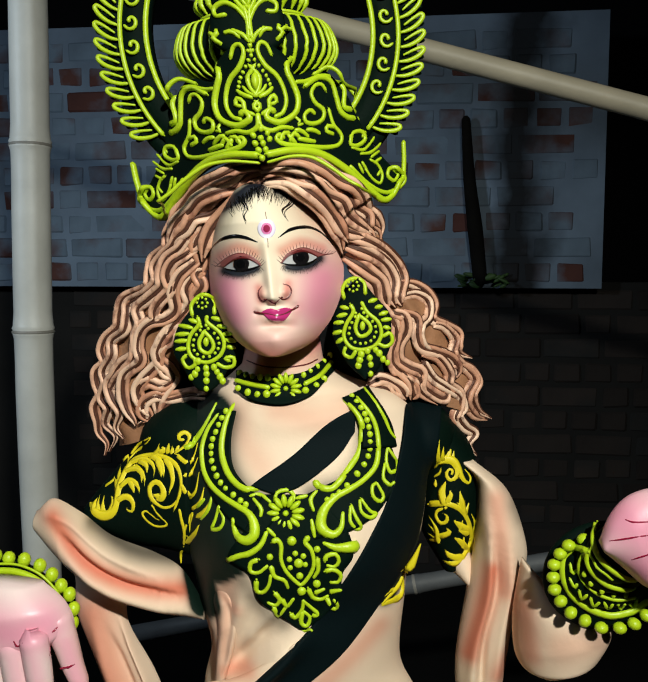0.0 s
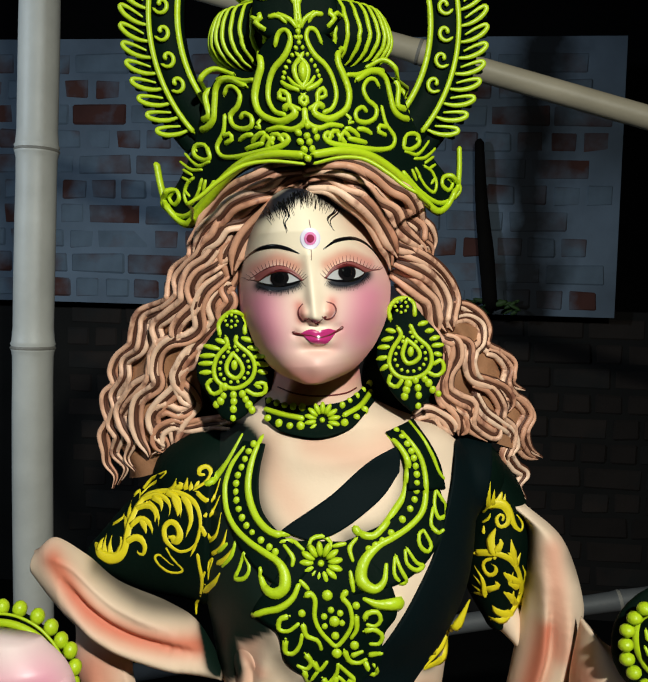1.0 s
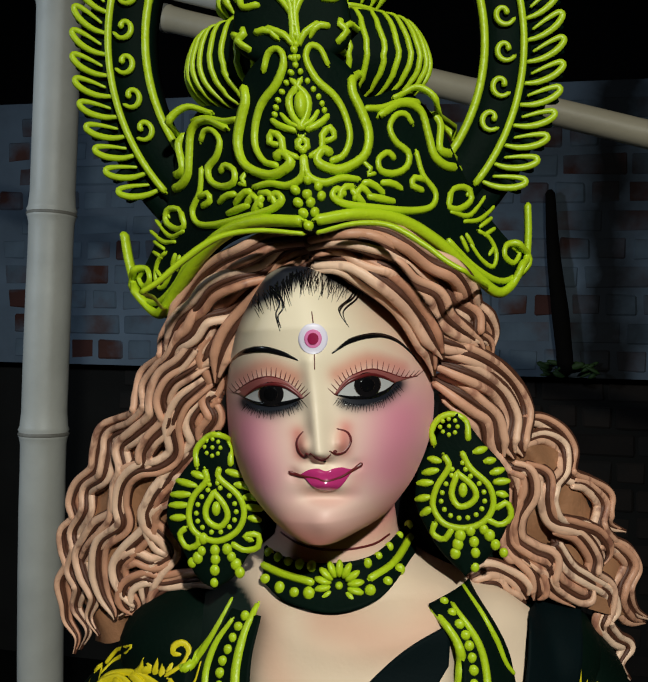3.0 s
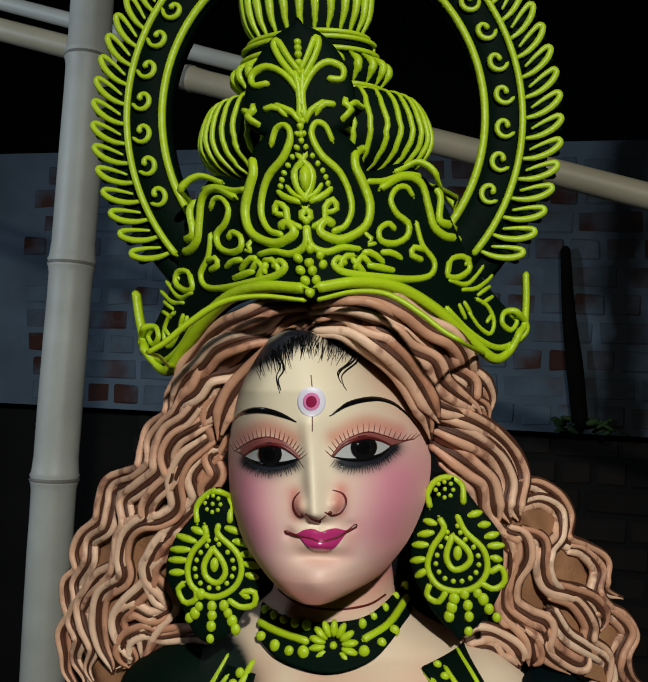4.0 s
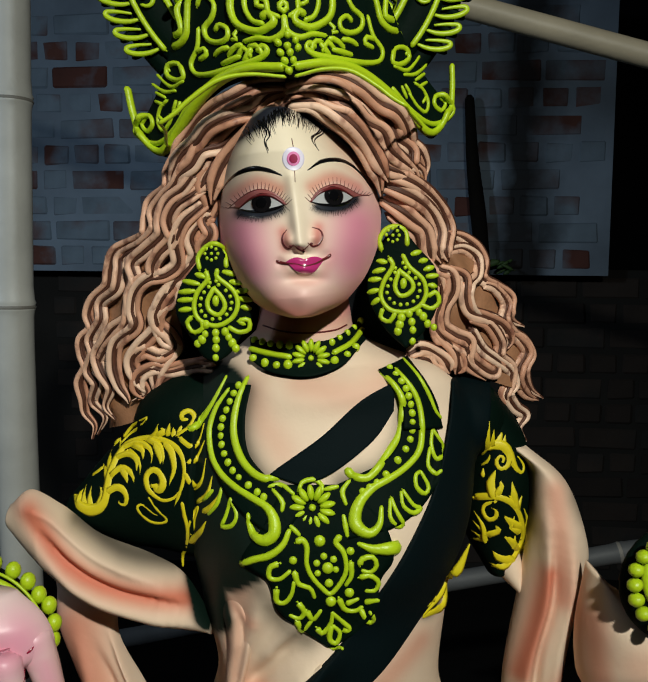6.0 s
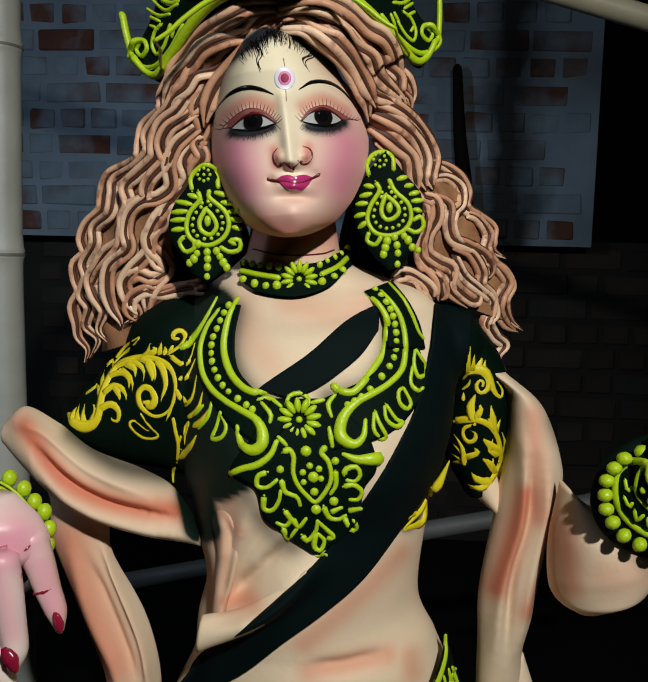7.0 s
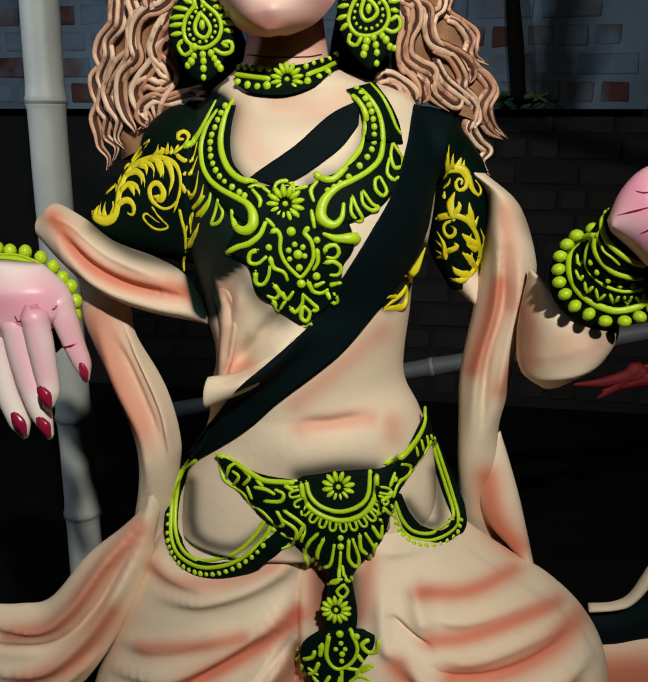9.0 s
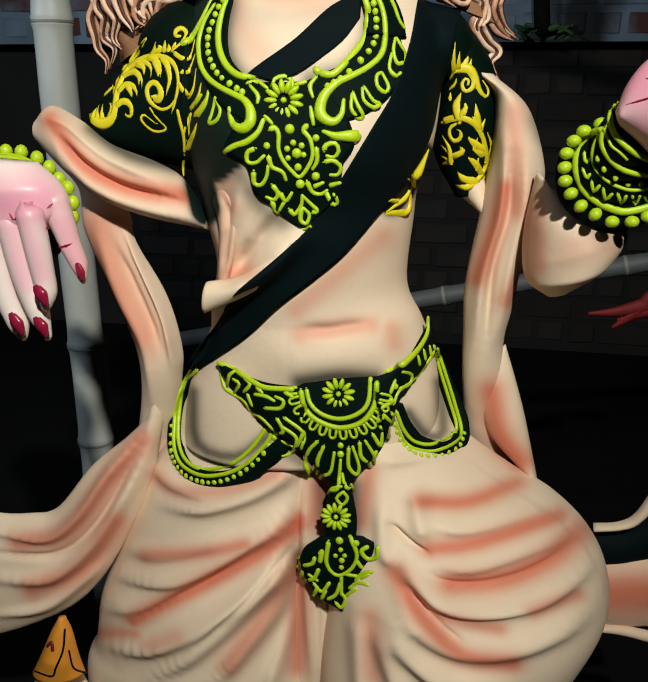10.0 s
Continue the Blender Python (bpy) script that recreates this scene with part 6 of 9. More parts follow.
ink([(-0.0441, 0.02, 0.7403), (-0.0383, 0.02, 0.7484), (-0.0437, 0.02, 0.7538)], [0.0019, 0.0021, 0.0015])
ink([(-0.0336, 0.02, 0.7386), (-0.0231, 0.02, 0.7373), (-0.0155, 0.02, 0.7335)], [0.0019, 0.0021, 0.0015])
ink([(-0.0241, 0.02, 0.7255), (-0.01, 0.02, 0.7266), (-0.0068, 0.02, 0.7342), (-0.0144, 0.02, 0.738)], [0.0019, 0.0021, 0.0015])
ink([(-0.0406, 0.02, 0.7377), (-0.0367, 0.02, 0.727)], [0.0019, 0.0021, 0.0015])
ink([(-0.013, 0.02, 0.7161), (-0.0072, 0.02, 0.7036), (-0.015, 0.02, 0.7002)], [0.0019, 0.0021, 0.0015])
ink([(-0.006, 0.02, 0.7174), (0.012, 0.02, 0.7034), (0.0099, 0.02, 0.6875)], [0.0019, 0.0021, 0.0015])
ink([(-0.0096, 0.02, 0.7089), (0.005, 0.02, 0.6983), (0.0014, 0.02, 0.6836), (-0.0082, 0.02, 0.6782)], [0.0019, 0.0021, 0.0015])
ink([(-0.008, 0.02, 0.6933), (0.0014, 0.02, 0.6893)], [0.0019, 0.0021, 0.0015])
ink([(-0.005, 0.02, 0.7423), (0.0019, 0.02, 0.7392)], [0.0019, 0.0021, 0.0015])
ink([(-0.0317, 0.02, 0.7457), (-0.0266, 0.02, 0.7406)], [0.0019, 0.0021, 0.0015])
ink([(0.0252, 0.02, 0.6964), (0.0165, 0.02, 0.6851), (0.0137, 0.02, 0.6696), (0.02, 0.02, 0.6664), (0.0277, 0.02, 0.6854)], [0.0019, 0.0021, 0.0015])
ink([(0.0311, 0.02, 0.6921), (0.0253, 0.02, 0.6745), (0.0288, 0.02, 0.6627), (0.0375, 0.02, 0.6659), (0.0412, 0.02, 0.6867)], [0.0019, 0.0021, 0.0015])
ink([(0.0546, 0.02, 0.6924), (0.0548, 0.02, 0.6737), (0.0619, 0.02, 0.666), (0.0645, 0.02, 0.6746), (0.0583, 0.02, 0.6942)], [0.0019, 0.0021, 0.0015])
ink([(0.0647, 0.02, 0.6989), (0.0667, 0.02, 0.6842), (0.0771, 0.02, 0.6774), (0.0779, 0.02, 0.6872), (0.0698, 0.02, 0.7012)], [0.0019, 0.0021, 0.0015])
ink([(0.0764, 0.02, 0.7084), (0.0841, 0.02, 0.6974), (0.0854, 0.02, 0.71)], [0.0019, 0.0021, 0.0015])
ink([(0.0113, 0.02, 0.7026), (0.006, 0.02, 0.6897)], [0.0019, 0.0021, 0.0015])
ink([(0.0377, 0.02, 0.6466), (0.0447, 0.02, 0.6497), (0.0463, 0.02, 0.6652), (0.0472, 0.02, 0.6797)], [0.0019, 0.0021, 0.0015])
ink([(0.059, 0.02, 0.6489), (0.052, 0.02, 0.6524), (0.049, 0.02, 0.6655)], [0.0019, 0.0021, 0.0015])
ink([(0.0938, 0.02, 0.7413), (0.0841, 0.02, 0.7344), (0.0808, 0.02, 0.7205)], [0.0019, 0.0021, 0.0015])
ink([(0.0829, 0.02, 0.7163), (0.0918, 0.02, 0.7105), (0.09, 0.02, 0.7023)], [0.0019, 0.0021, 0.0015])
ink([(0.0859, 0.02, 0.7281), (0.0928, 0.02, 0.7215)], [0.0019, 0.0021, 0.0015])
ink([(0.013, 0.02, 0.6752), (0.0182, 0.02, 0.6585)], [0.0019, 0.0021, 0.0015])
ink([(0.0802, 0.02, 0.6911), (0.0754, 0.02, 0.6757)], [0.0019, 0.0021, 0.0015])
for k in range(14):
    g = math.radians(8 + 164 * k / 13)
    at = lambda r, a: np.array((0.0444, 0.02, 0.7512)) + 0.0389 * r * np.array((math.cos(a), 0, -1.04 * math.sin(a)))
    ink([at(1.0, g - 0.073), at(1.2, g - 0.058), at(1.25, g), at(1.2, g + 0.058), at(1.0, g + 0.073)], 0.0014)
idol.dot((0.047, 0.02, 0.6943), 0.003, lime, reach=0.11)
idol.dot((0.0471, 0.02, 0.6853), 0.0034, lime, reach=0.11)
idol.dot((0.0957, 0.02, 0.7565), 0.003, lime, reach=0.11)
idol.dot((0.0922, 0.02, 0.7422), 0.0034, lime, reach=0.11)
idol.eye = (0.1569, -0.6444, 1.0155)
ink([(0.0524, 0.005, 0.6547), (0.0463, 0.005, 0.6476), (0.0518, 0.005, 0.6413), (0.0565, 0.005, 0.6487), (0.0524, 0.005, 0.6547)], 0.0017)
ink([(0.0386, 0.005, 0.6513), (0.0421, 0.005, 0.6574), (0.0506, 0.005, 0.6602)], 0.0016)
ink([(0.0591, 0.005, 0.6629), (0.0619, 0.005, 0.6576)], 0.002)
ink([(0.0389, 0.005, 0.5996), (0.0369, 0.005, 0.5785), (0.0427, 0.005, 0.5671), (0.0516, 0.005, 0.5654), (0.0624, 0.005, 0.5757), (0.0661, 0.005, 0.5902), (0.0592, 0.005, 0.6084)], [0.0026, 0.0019, 0.0019, 0.0019, 0.0026])
ink([(0.0104, 0.005, 0.58), (0.0125, 0.005, 0.5713), (0.023, 0.005, 0.5743), (0.0255, 0.005, 0.5811)], 0.0022)
ink([(0.0326, 0.005, 0.5893), (0.0309, 0.005, 0.5778)], 0.0026)
ink([(0.0139, 0.005, 0.5641), (0.0168, 0.005, 0.5555), (0.0248, 0.005, 0.5582), (0.0294, 0.005, 0.5686)], 0.0022)
ink([(0.086, 0.005, 0.6006), (0.0852, 0.005, 0.5895), (0.0762, 0.005, 0.5867), (0.0705, 0.005, 0.594), (0.076, 0.005, 0.5994)], 0.0024)
ink([(0.0807, 0.005, 0.5729), (0.0717, 0.005, 0.5697), (0.0658, 0.005, 0.5612)], 0.0022)
ink([(0.0562, 0.005, 0.5668), (0.0668, 0.005, 0.5662)], 0.0019)
ink([(0.0248, 0.005, 0.5524), (0.0327, 0.005, 0.5443), (0.0399, 0.005, 0.5552)], 0.002)
ink([(0.024, 0.005, 0.5364), (0.0284, 0.005, 0.5487)], 0.0022)
ink([(0.0393, 0.005, 0.5369), (0.0464, 0.005, 0.5429), (0.0506, 0.005, 0.5559)], 0.002)
ink([(0.0516, 0.005, 0.5634), (0.0518, 0.005, 0.5436)], 0.0018)
ink([(0.0465, 0.005, 0.5337), (0.052, 0.005, 0.5286), (0.0558, 0.005, 0.5388), (0.0518, 0.005, 0.5453)], 0.0019)
ink([(0.0599, 0.005, 0.5522), (0.0676, 0.005, 0.559), (0.0775, 0.005, 0.5579)], 0.002)
ink([(0.0572, 0.005, 0.5435), (0.0663, 0.005, 0.5518)], 0.002)
ink([(0.0711, 0.005, 0.5647), (0.078, 0.005, 0.5697)], 0.002)
ink([(0.0197, 0.005, 0.562), (0.0284, 0.005, 0.5562)], 0.0016)
ink([(0.0328, 0.005, 0.5368), (0.0363, 0.005, 0.5457)], 0.002)
ink([(0.0665, 0.005, 0.5823), (0.0709, 0.005, 0.5764)], 0.0022)
idol.dot((0.0494, 0.005, 0.6029), 0.0038, lime)
idol.dot((0.0506, 0.005, 0.5931), 0.0026, lime)
idol.dot((0.0457, 0.005, 0.5861), 0.0024, lime)
idol.dot((0.0545, 0.005, 0.5872), 0.0024, lime)
idol.dot((0.0518, 0.005, 0.5816), 0.003, lime)
idol.dot((0.0515, 0.005, 0.5739), 0.0026, lime)
idol.dot((0.0652, 0.005, 0.602), 0.0034, lime)
idol.dot((0.0312, 0.005, 0.5867), 0.0026, lime)

# necklace: bed, then piping
idol.eye = EYE_BODY
idol.patch([(-0.0549, 0.0001, 1.078), (-0.0647, 0.0001, 1.06), (-0.0697, 0.0001, 1.036), (-0.0623, 0.0001, 1.012), (-0.0482, 0.0001, 0.9944), (-0.0228, 0.0001, 0.9774)], [(-0.0387, 0.0001, 1.078), (-0.0437, 0.0001, 1.057), (-0.0432, 0.0001, 1.036), (-0.0344, 0.0001, 1.023), (-0.0185, 0.0001, 1.012), (0.0029, 0.0001, 1.008)], green, 0.0035, 44, 16, reach=0.08)
idol.patch([(0.0486, 0.0698, 1.091), (0.0593, 0.0498, 1.068), (0.0607, 0.0298, 1.044), (0.0522, 0.0001, 1.031), (0.0314, 0.0001, 1.021), (0.0139, 0.0001, 1.013)], [(0.0723, 0.08, 1.088), (0.0827, 0.0601, 1.058), (0.0912, 0.0498, 1.033), (0.0844, 0.0298, 1.006), (0.0635, 0.0001, 0.99), (0.0242, 0.0001, 0.9788)], green, 0.0035, 44, 16, reach=0.08)
idol.patch([(-0.0163, -0.0101, 1.015), (-0.0306, -0.0101, 0.989), (-0.0459, -0.0101, 0.9635), (-0.028, -0.0101, 0.95), (-0.021, -0.0101, 0.9288), (-0.0025, -0.0101, 0.9147), (0.0155, -0.0101, 0.9028)], [(0.0259, -0.0101, 1.016), (0.0506, -0.0101, 0.9942), (0.0596, -0.0101, 0.9691), (0.051, -0.0101, 0.9526), (0.0477, -0.0101, 0.9311), (0.0337, -0.0101, 0.9147), (0.0209, -0.0101, 0.9027)], green, 0.0035, 44, 16, reach=0.08)
idol.freeze()
EYE_CHEST = (0.0788, -0.5695, 1.1105)
idol.eye = EYE_CHEST
idol.patch([(0.0418, 0.08, 1.091), (0.0534, 0.0687, 1.0803), (0.0615, 0.0526, 1.0665), (0.0626, 0.035, 1.0509)], [(0.0646, 0.08, 1.0994), (0.078, 0.0724, 1.0835), (0.0871, 0.0535, 1.0673), (0.0914, 0.0348, 1.0507)], green, 0.003, 24, 12, reach=0.12)
idol.freeze()
ink([(-0.0587, 0.072, 1.0831), (-0.0618, 0.0591, 1.0721), (-0.0624, 0.0454, 1.0603), (-0.0611, 0.0329, 1.049), (-0.0573, 0.0221, 1.0392), (-0.0507, 0.0119, 1.0298), (-0.0427, 0.0089, 1.0221), (-0.0339, 0.0074, 1.0184), (-0.0244, 0.0078, 1.0195)], [0.0018, 0.0029, 0.0031, 0.003, 0.003])
ink([(-0.0715, 0.0616, 1.0742), (-0.077, 0.0475, 1.0622), (-0.0784, 0.0335, 1.0495), (-0.0762, 0.0226, 1.0396), (-0.0713, 0.0116, 1.029), (-0.0641, 0.0076, 1.019), (-0.0537, 0.0046, 1.0115), (-0.0411, 0.0021, 1.0053), (-0.031, 0.0001, 1.0002), (-0.0261, 0.0, 0.9921), (-0.026, 0.0, 0.9825), (-0.0319, 0.0, 0.9774), (-0.0391, 0.0, 0.9795), (-0.0428, 0.0, 0.9865), (-0.0441, 0.0, 0.9948)], [0.0015, 0.0024, 0.0026, 0.0026, 0.0026, 0.003, 0.0045, 0.0048, 0.003, 0.0015])
ink([(0.0438, 0.0783, 1.0886), (0.0533, 0.0701, 1.0815), (0.0605, 0.058, 1.0711), (0.0613, 0.0447, 1.0597), (0.0598, 0.0313, 1.0475), (0.0534, 0.0204, 1.0377), (0.046, 0.0112, 1.0279), (0.0382, 0.0084, 1.0209), (0.0288, 0.0086, 1.0216), (0.0246, 0.0099, 1.0248)], [0.0018, 0.0028, 0.003, 0.003, 0.0034])
ink([(0.0552, 0.08, 1.0914), (0.0647, 0.0705, 1.0819), (0.0716, 0.0584, 1.0714), (0.0752, 0.0439, 1.059), (0.0758, 0.0307, 1.047), (0.0735, 0.0189, 1.0363), (0.0647, 0.011, 1.0275), (0.0534, 0.0082, 1.0204), (0.0421, 0.0058, 1.0144), (0.0333, 0.0021, 1.0052), (0.0303, 0.0, 0.9948), (0.0329, 0.0, 0.9878), (0.0411, 0.0, 0.9847), (0.0474, 0.0, 0.9909), (0.0486, 0.001, 1.0025)], [0.0015, 0.0022, 0.0024, 0.0026, 0.0026, 0.003, 0.0045, 0.005, 0.003, 0.0016])
ink([(-0.0752, 0.0714, 1.0827), (-0.0785, 0.0585, 1.0716), (-0.0826, 0.0446, 1.0597), (-0.0896, 0.0331, 1.0491), (-0.0939, 0.0304, 1.0468)], [0.0012, 0.0019, 0.0016])
ink([(0.0613, 0.08, 1.098), (0.072, 0.0764, 1.0869), (0.0802, 0.0614, 1.074), (0.0855, 0.0482, 1.0627), (0.0898, 0.042, 1.0573)], [0.0012, 0.0019, 0.0012])
idol.dots([(-0.0645, 0.0652, 1.0773), (-0.0675, 0.0561, 1.0695), (-0.069, 0.0465, 1.0613), (-0.0706, 0.0375, 1.0532), (-0.0696, 0.0289, 1.0453), (-0.067, 0.0205, 1.0378), (-0.0623, 0.0125, 1.0304), (-0.0573, 0.0093, 1.0231), (-0.0507, 0.0069, 1.0173), (-0.0404, 0.0044, 1.0109), (-0.0335, 0.0026, 1.0065)], 15, 0.0028, lime)
idol.dots([(0.0505, 0.08, 1.0926), (0.0568, 0.0759, 1.0865), (0.0624, 0.0676, 1.0794), (0.0656, 0.0595, 1.0724), (0.0678, 0.0502, 1.0644), (0.0688, 0.0413, 1.0566), (0.0685, 0.0328, 1.0489), (0.0662, 0.0244, 1.0413), (0.0597, 0.0149, 1.0327), (0.0492, 0.0085, 1.0213), (0.042, 0.0062, 1.0155), (0.0352, 0.0049, 1.0123)], 16, 0.0028, lime)
ink([(-0.0565, 0.0014, 1.0035), (-0.0519, 0.0, 0.9932), (-0.0555, 0.0, 0.9854), (-0.062, 0.0, 0.9843), (-0.0589, 0.0, 0.9929), (-0.0565, 0.0014, 1.0035)], [0.0014, 0.0021, 0.0014])
ink([(-0.0632, 0.004, 1.01), (-0.0652, 0.0, 0.9998), (-0.0717, 0.0, 0.9911)], [0.0014, 0.0021, 0.0014])
ink([(-0.0694, 0.003, 1.0075), (-0.0749, 0.0002, 1.0005)], [0.0014, 0.0021, 0.0014])
ink([(0.0835, 0.0345, 1.0505), (0.0902, 0.0242, 1.0411), (0.0909, 0.0162, 1.0338), (0.0858, 0.0148, 1.0326), (0.0827, 0.0239, 1.0408), (0.0835, 0.0345, 1.0505)], [0.0014, 0.0021, 0.0014])
ink([(0.0816, 0.0215, 1.0387), (0.0804, 0.0113, 1.0281), (0.0864, 0.0091, 1.0228), (0.0896, 0.0101, 1.0252)], [0.0014, 0.0021, 0.0014])
ink([(0.0753, 0.0098, 1.0246), (0.081, 0.006, 1.0149), (0.0784, 0.0042, 1.0104), (0.0727, 0.0058, 1.0145), (0.0719, 0.0089, 1.0222), (0.0753, 0.0098, 1.0246)], [0.0014, 0.0021, 0.0014])
ink([(0.0631, 0.0052, 1.013), (0.0705, 0.0014, 1.0035), (0.0756, 0.0006, 1.0015), (0.0707, 0.0, 0.9984), (0.0636, 0.0013, 1.0032), (0.062, 0.0048, 1.0119)], [0.0014, 0.0021, 0.0014])
ink([(0.0552, 0.0033, 1.0083), (0.0584, 0.0003, 1.0008), (0.0633, 0.0, 0.9917), (0.06, 0.0, 0.9892), (0.0547, 0.0, 0.996), (0.0546, 0.0029, 1.0072)], [0.0014, 0.0021, 0.0014])
ink([(-0.0094, 0.0043, 1.0107), (-0.0068, 0.0069, 1.0173), (0.0018, 0.0075, 1.0187), (0.0068, 0.0061, 1.0151), (0.0067, 0.0043, 1.0107)], [0.0014, 0.0021, 0.0014])
ink([(-0.0299, 0.0055, 1.0136), (-0.0216, 0.0059, 1.0146), (-0.0128, 0.0038, 1.0094)], [0.0014, 0.0021, 0.0014])
ink([(-0.0273, 0.0046, 1.0115), (-0.0202, 0.0016, 1.004), (-0.0203, 0.0, 0.9983)], [0.0014, 0.0021, 0.0014])
ink([(0.0094, 0.0051, 1.0128), (0.0179, 0.006, 1.0149)], [0.0014, 0.0021, 0.0014])
ink([(0.0259, 0.0075, 1.0188), (0.0212, 0.0048, 1.0119), (0.0241, 0.0015, 1.0037)], [0.0014, 0.0021, 0.0014])
ink([(-0.0142, 0.0, 0.9879), (-0.0081, 0.0, 0.982)], [0.0014, 0.0021, 0.0014])
ink([(0.0226, 0.0, 0.9961), (0.0253, 0.0, 0.9822)], [0.0014, 0.0021, 0.0014])
ink([(-0.0485, 0.0, 0.9591), (-0.0401, 0.0, 0.9632), (-0.0293, 0.0, 0.9667), (-0.0199, 0.0, 0.9744), (-0.0153, 0.0, 0.9847)], [0.0026, 0.0028, 0.002])
ink([(0.0332, 0.0, 0.9771), (0.0438, 0.0, 0.9736), (0.0589, 0.0, 0.9744)], [0.0016, 0.0034, 0.0058])
ink([(-0.0092, 0.0, 0.9774), (-0.0062, 0.0, 0.9787), (-0.0028, 0.0, 0.9736), (-0.003, 0.0, 0.9621), (0.0008, 0.0, 0.9526), (0.0081, 0.0, 0.9445), (0.0141, 0.0, 0.9407), (0.021, 0.0, 0.9489), (0.0248, 0.0, 0.9587), (0.0228, 0.0, 0.9706), (0.0175, 0.0, 0.977), (0.0197, 0.0, 0.9812)], [0.0026, 0.0018, 0.0018, 0.0018, 0.0026])
ink([(-0.0232, 0.0, 0.961), (-0.0287, 0.0, 0.9582), (-0.0291, 0.0, 0.9509), (-0.0219, 0.0, 0.9501), (-0.0148, 0.0, 0.9561)], [0.0024, 0.0019, 0.0015])
ink([(-0.0241, 0.0, 0.9424), (-0.024, 0.0, 0.9341), (-0.018, 0.0, 0.933), (-0.0133, 0.0, 0.9396), (-0.0118, 0.0, 0.9482)], [0.0024, 0.0019, 0.0015])
ink([(-0.0112, 0.0, 0.9548), (-0.0086, 0.0, 0.9472), (-0.0002, 0.0, 0.944), (0.0028, 0.0, 0.9376)], [0.0024, 0.0019, 0.0015])
ink([(0.0343, 0.0, 0.9629), (0.0358, 0.0, 0.9665), (0.0428, 0.0, 0.9681), (0.0458, 0.0, 0.9623), (0.042, 0.0, 0.9573), (0.0361, 0.0, 0.9582)], [0.0024, 0.0019, 0.0015])
ink([(0.035, 0.0, 0.9533), (0.0409, 0.0, 0.9548), (0.0473, 0.0, 0.9504), (0.0452, 0.0, 0.9442), (0.0389, 0.0, 0.9436)], [0.0024, 0.0019, 0.0015])
ink([(0.0277, 0.0, 0.9637), (0.0284, 0.0, 0.9541), (0.0246, 0.0, 0.9472)], [0.0024, 0.0019, 0.0015])
ink([(-0.0083, 0.0, 0.9326), (-0.0042, 0.0, 0.9267), (-0.0077, 0.0, 0.9216), (-0.0142, 0.0, 0.9237)], [0.0024, 0.0019, 0.0015])
ink([(-0.0022, 0.0, 0.9268), (0.002, 0.0, 0.921), (0.0073, 0.0, 0.9281)], [0.0024, 0.0019, 0.0015])
ink([(-0.0093, 0.0, 0.919), (-0.0055, 0.0, 0.9124), (0.0015, 0.0, 0.9214)], [0.0024, 0.0019, 0.0015])
ink([(0.0202, 0.0, 0.9367), (0.0239, 0.0, 0.9296), (0.0311, 0.0, 0.9284), (0.0362, 0.0, 0.9316)], [0.0024, 0.0019, 0.0015])
ink([(0.0262, 0.0, 0.9342), (0.0332, 0.0, 0.9375)], [0.0024, 0.0019, 0.0015])
ink([(0.0391, 0.0, 0.9354), (0.0473, 0.0, 0.9373)], [0.0024, 0.0019, 0.0015])
ink([(0.0358, 0.0, 0.9291), (0.0407, 0.0, 0.9204), (0.0447, 0.0, 0.9231), (0.0417, 0.0, 0.9283)], [0.0024, 0.0019, 0.0015])
ink([(0.0052, 0.0, 0.9143), (0.0089, 0.0, 0.9111), (0.0147, 0.0, 0.9188), (0.0157, 0.0, 0.9267)], [0.0024, 0.0019, 0.0015])
ink([(0.0243, 0.0, 0.9135), (0.0283, 0.0, 0.9152), (0.0218, 0.0, 0.921), (0.0159, 0.0, 0.9262)], [0.0024, 0.0019, 0.0015])
ink([(0.0147, 0.0, 0.9168), (0.0138, 0.0, 0.9069), (0.0186, 0.0, 0.9043), (0.0211, 0.0, 0.9118), (0.0162, 0.0, 0.9169)], [0.0024, 0.0019, 0.0015])
ink([(0.0163, 0.0, 0.9007), (0.0228, 0.0, 0.9011)], [0.0024, 0.0019, 0.0015])
idol.dot((0.0061, 0.0, 0.9781), 0.0042, lime)
idol.dot((0.0118, 0.0, 0.9592), 0.0042, lime)
idol.dot((0.0041, 0.0, 0.9624), 0.0026, lime)
idol.dot((0.009, 0.0, 0.9675), 0.0026, lime)
idol.dot((0.0159, 0.0, 0.9655), 0.0026, lime)
idol.dot((0.0048, 0.0, 0.9552), 0.0024, lime)
idol.dot((0.0175, 0.0, 0.9583), 0.0024, lime)
idol.dot((0.0128, 0.0, 0.9484), 0.0032, lime)
idol.dot((-0.0125, 0.0, 0.964), 0.003, lime)
idol.dot((0.0271, 0.0, 0.942), 0.0036, lime)
idol.dot((0.0275, 0.0, 0.9718), 0.003, lime)
idol.dot((0.0143, 0.0, 0.9352), 0.004, lime)
idol.flower((0.0009, 0.0004, 1.0009), 0.0165, 13, lime)

# yellow foliage on the sleeves and blouse
leafy = lambda points, r: idol.stroke(points, r, yellow, -0.0004, 0.35, 6)


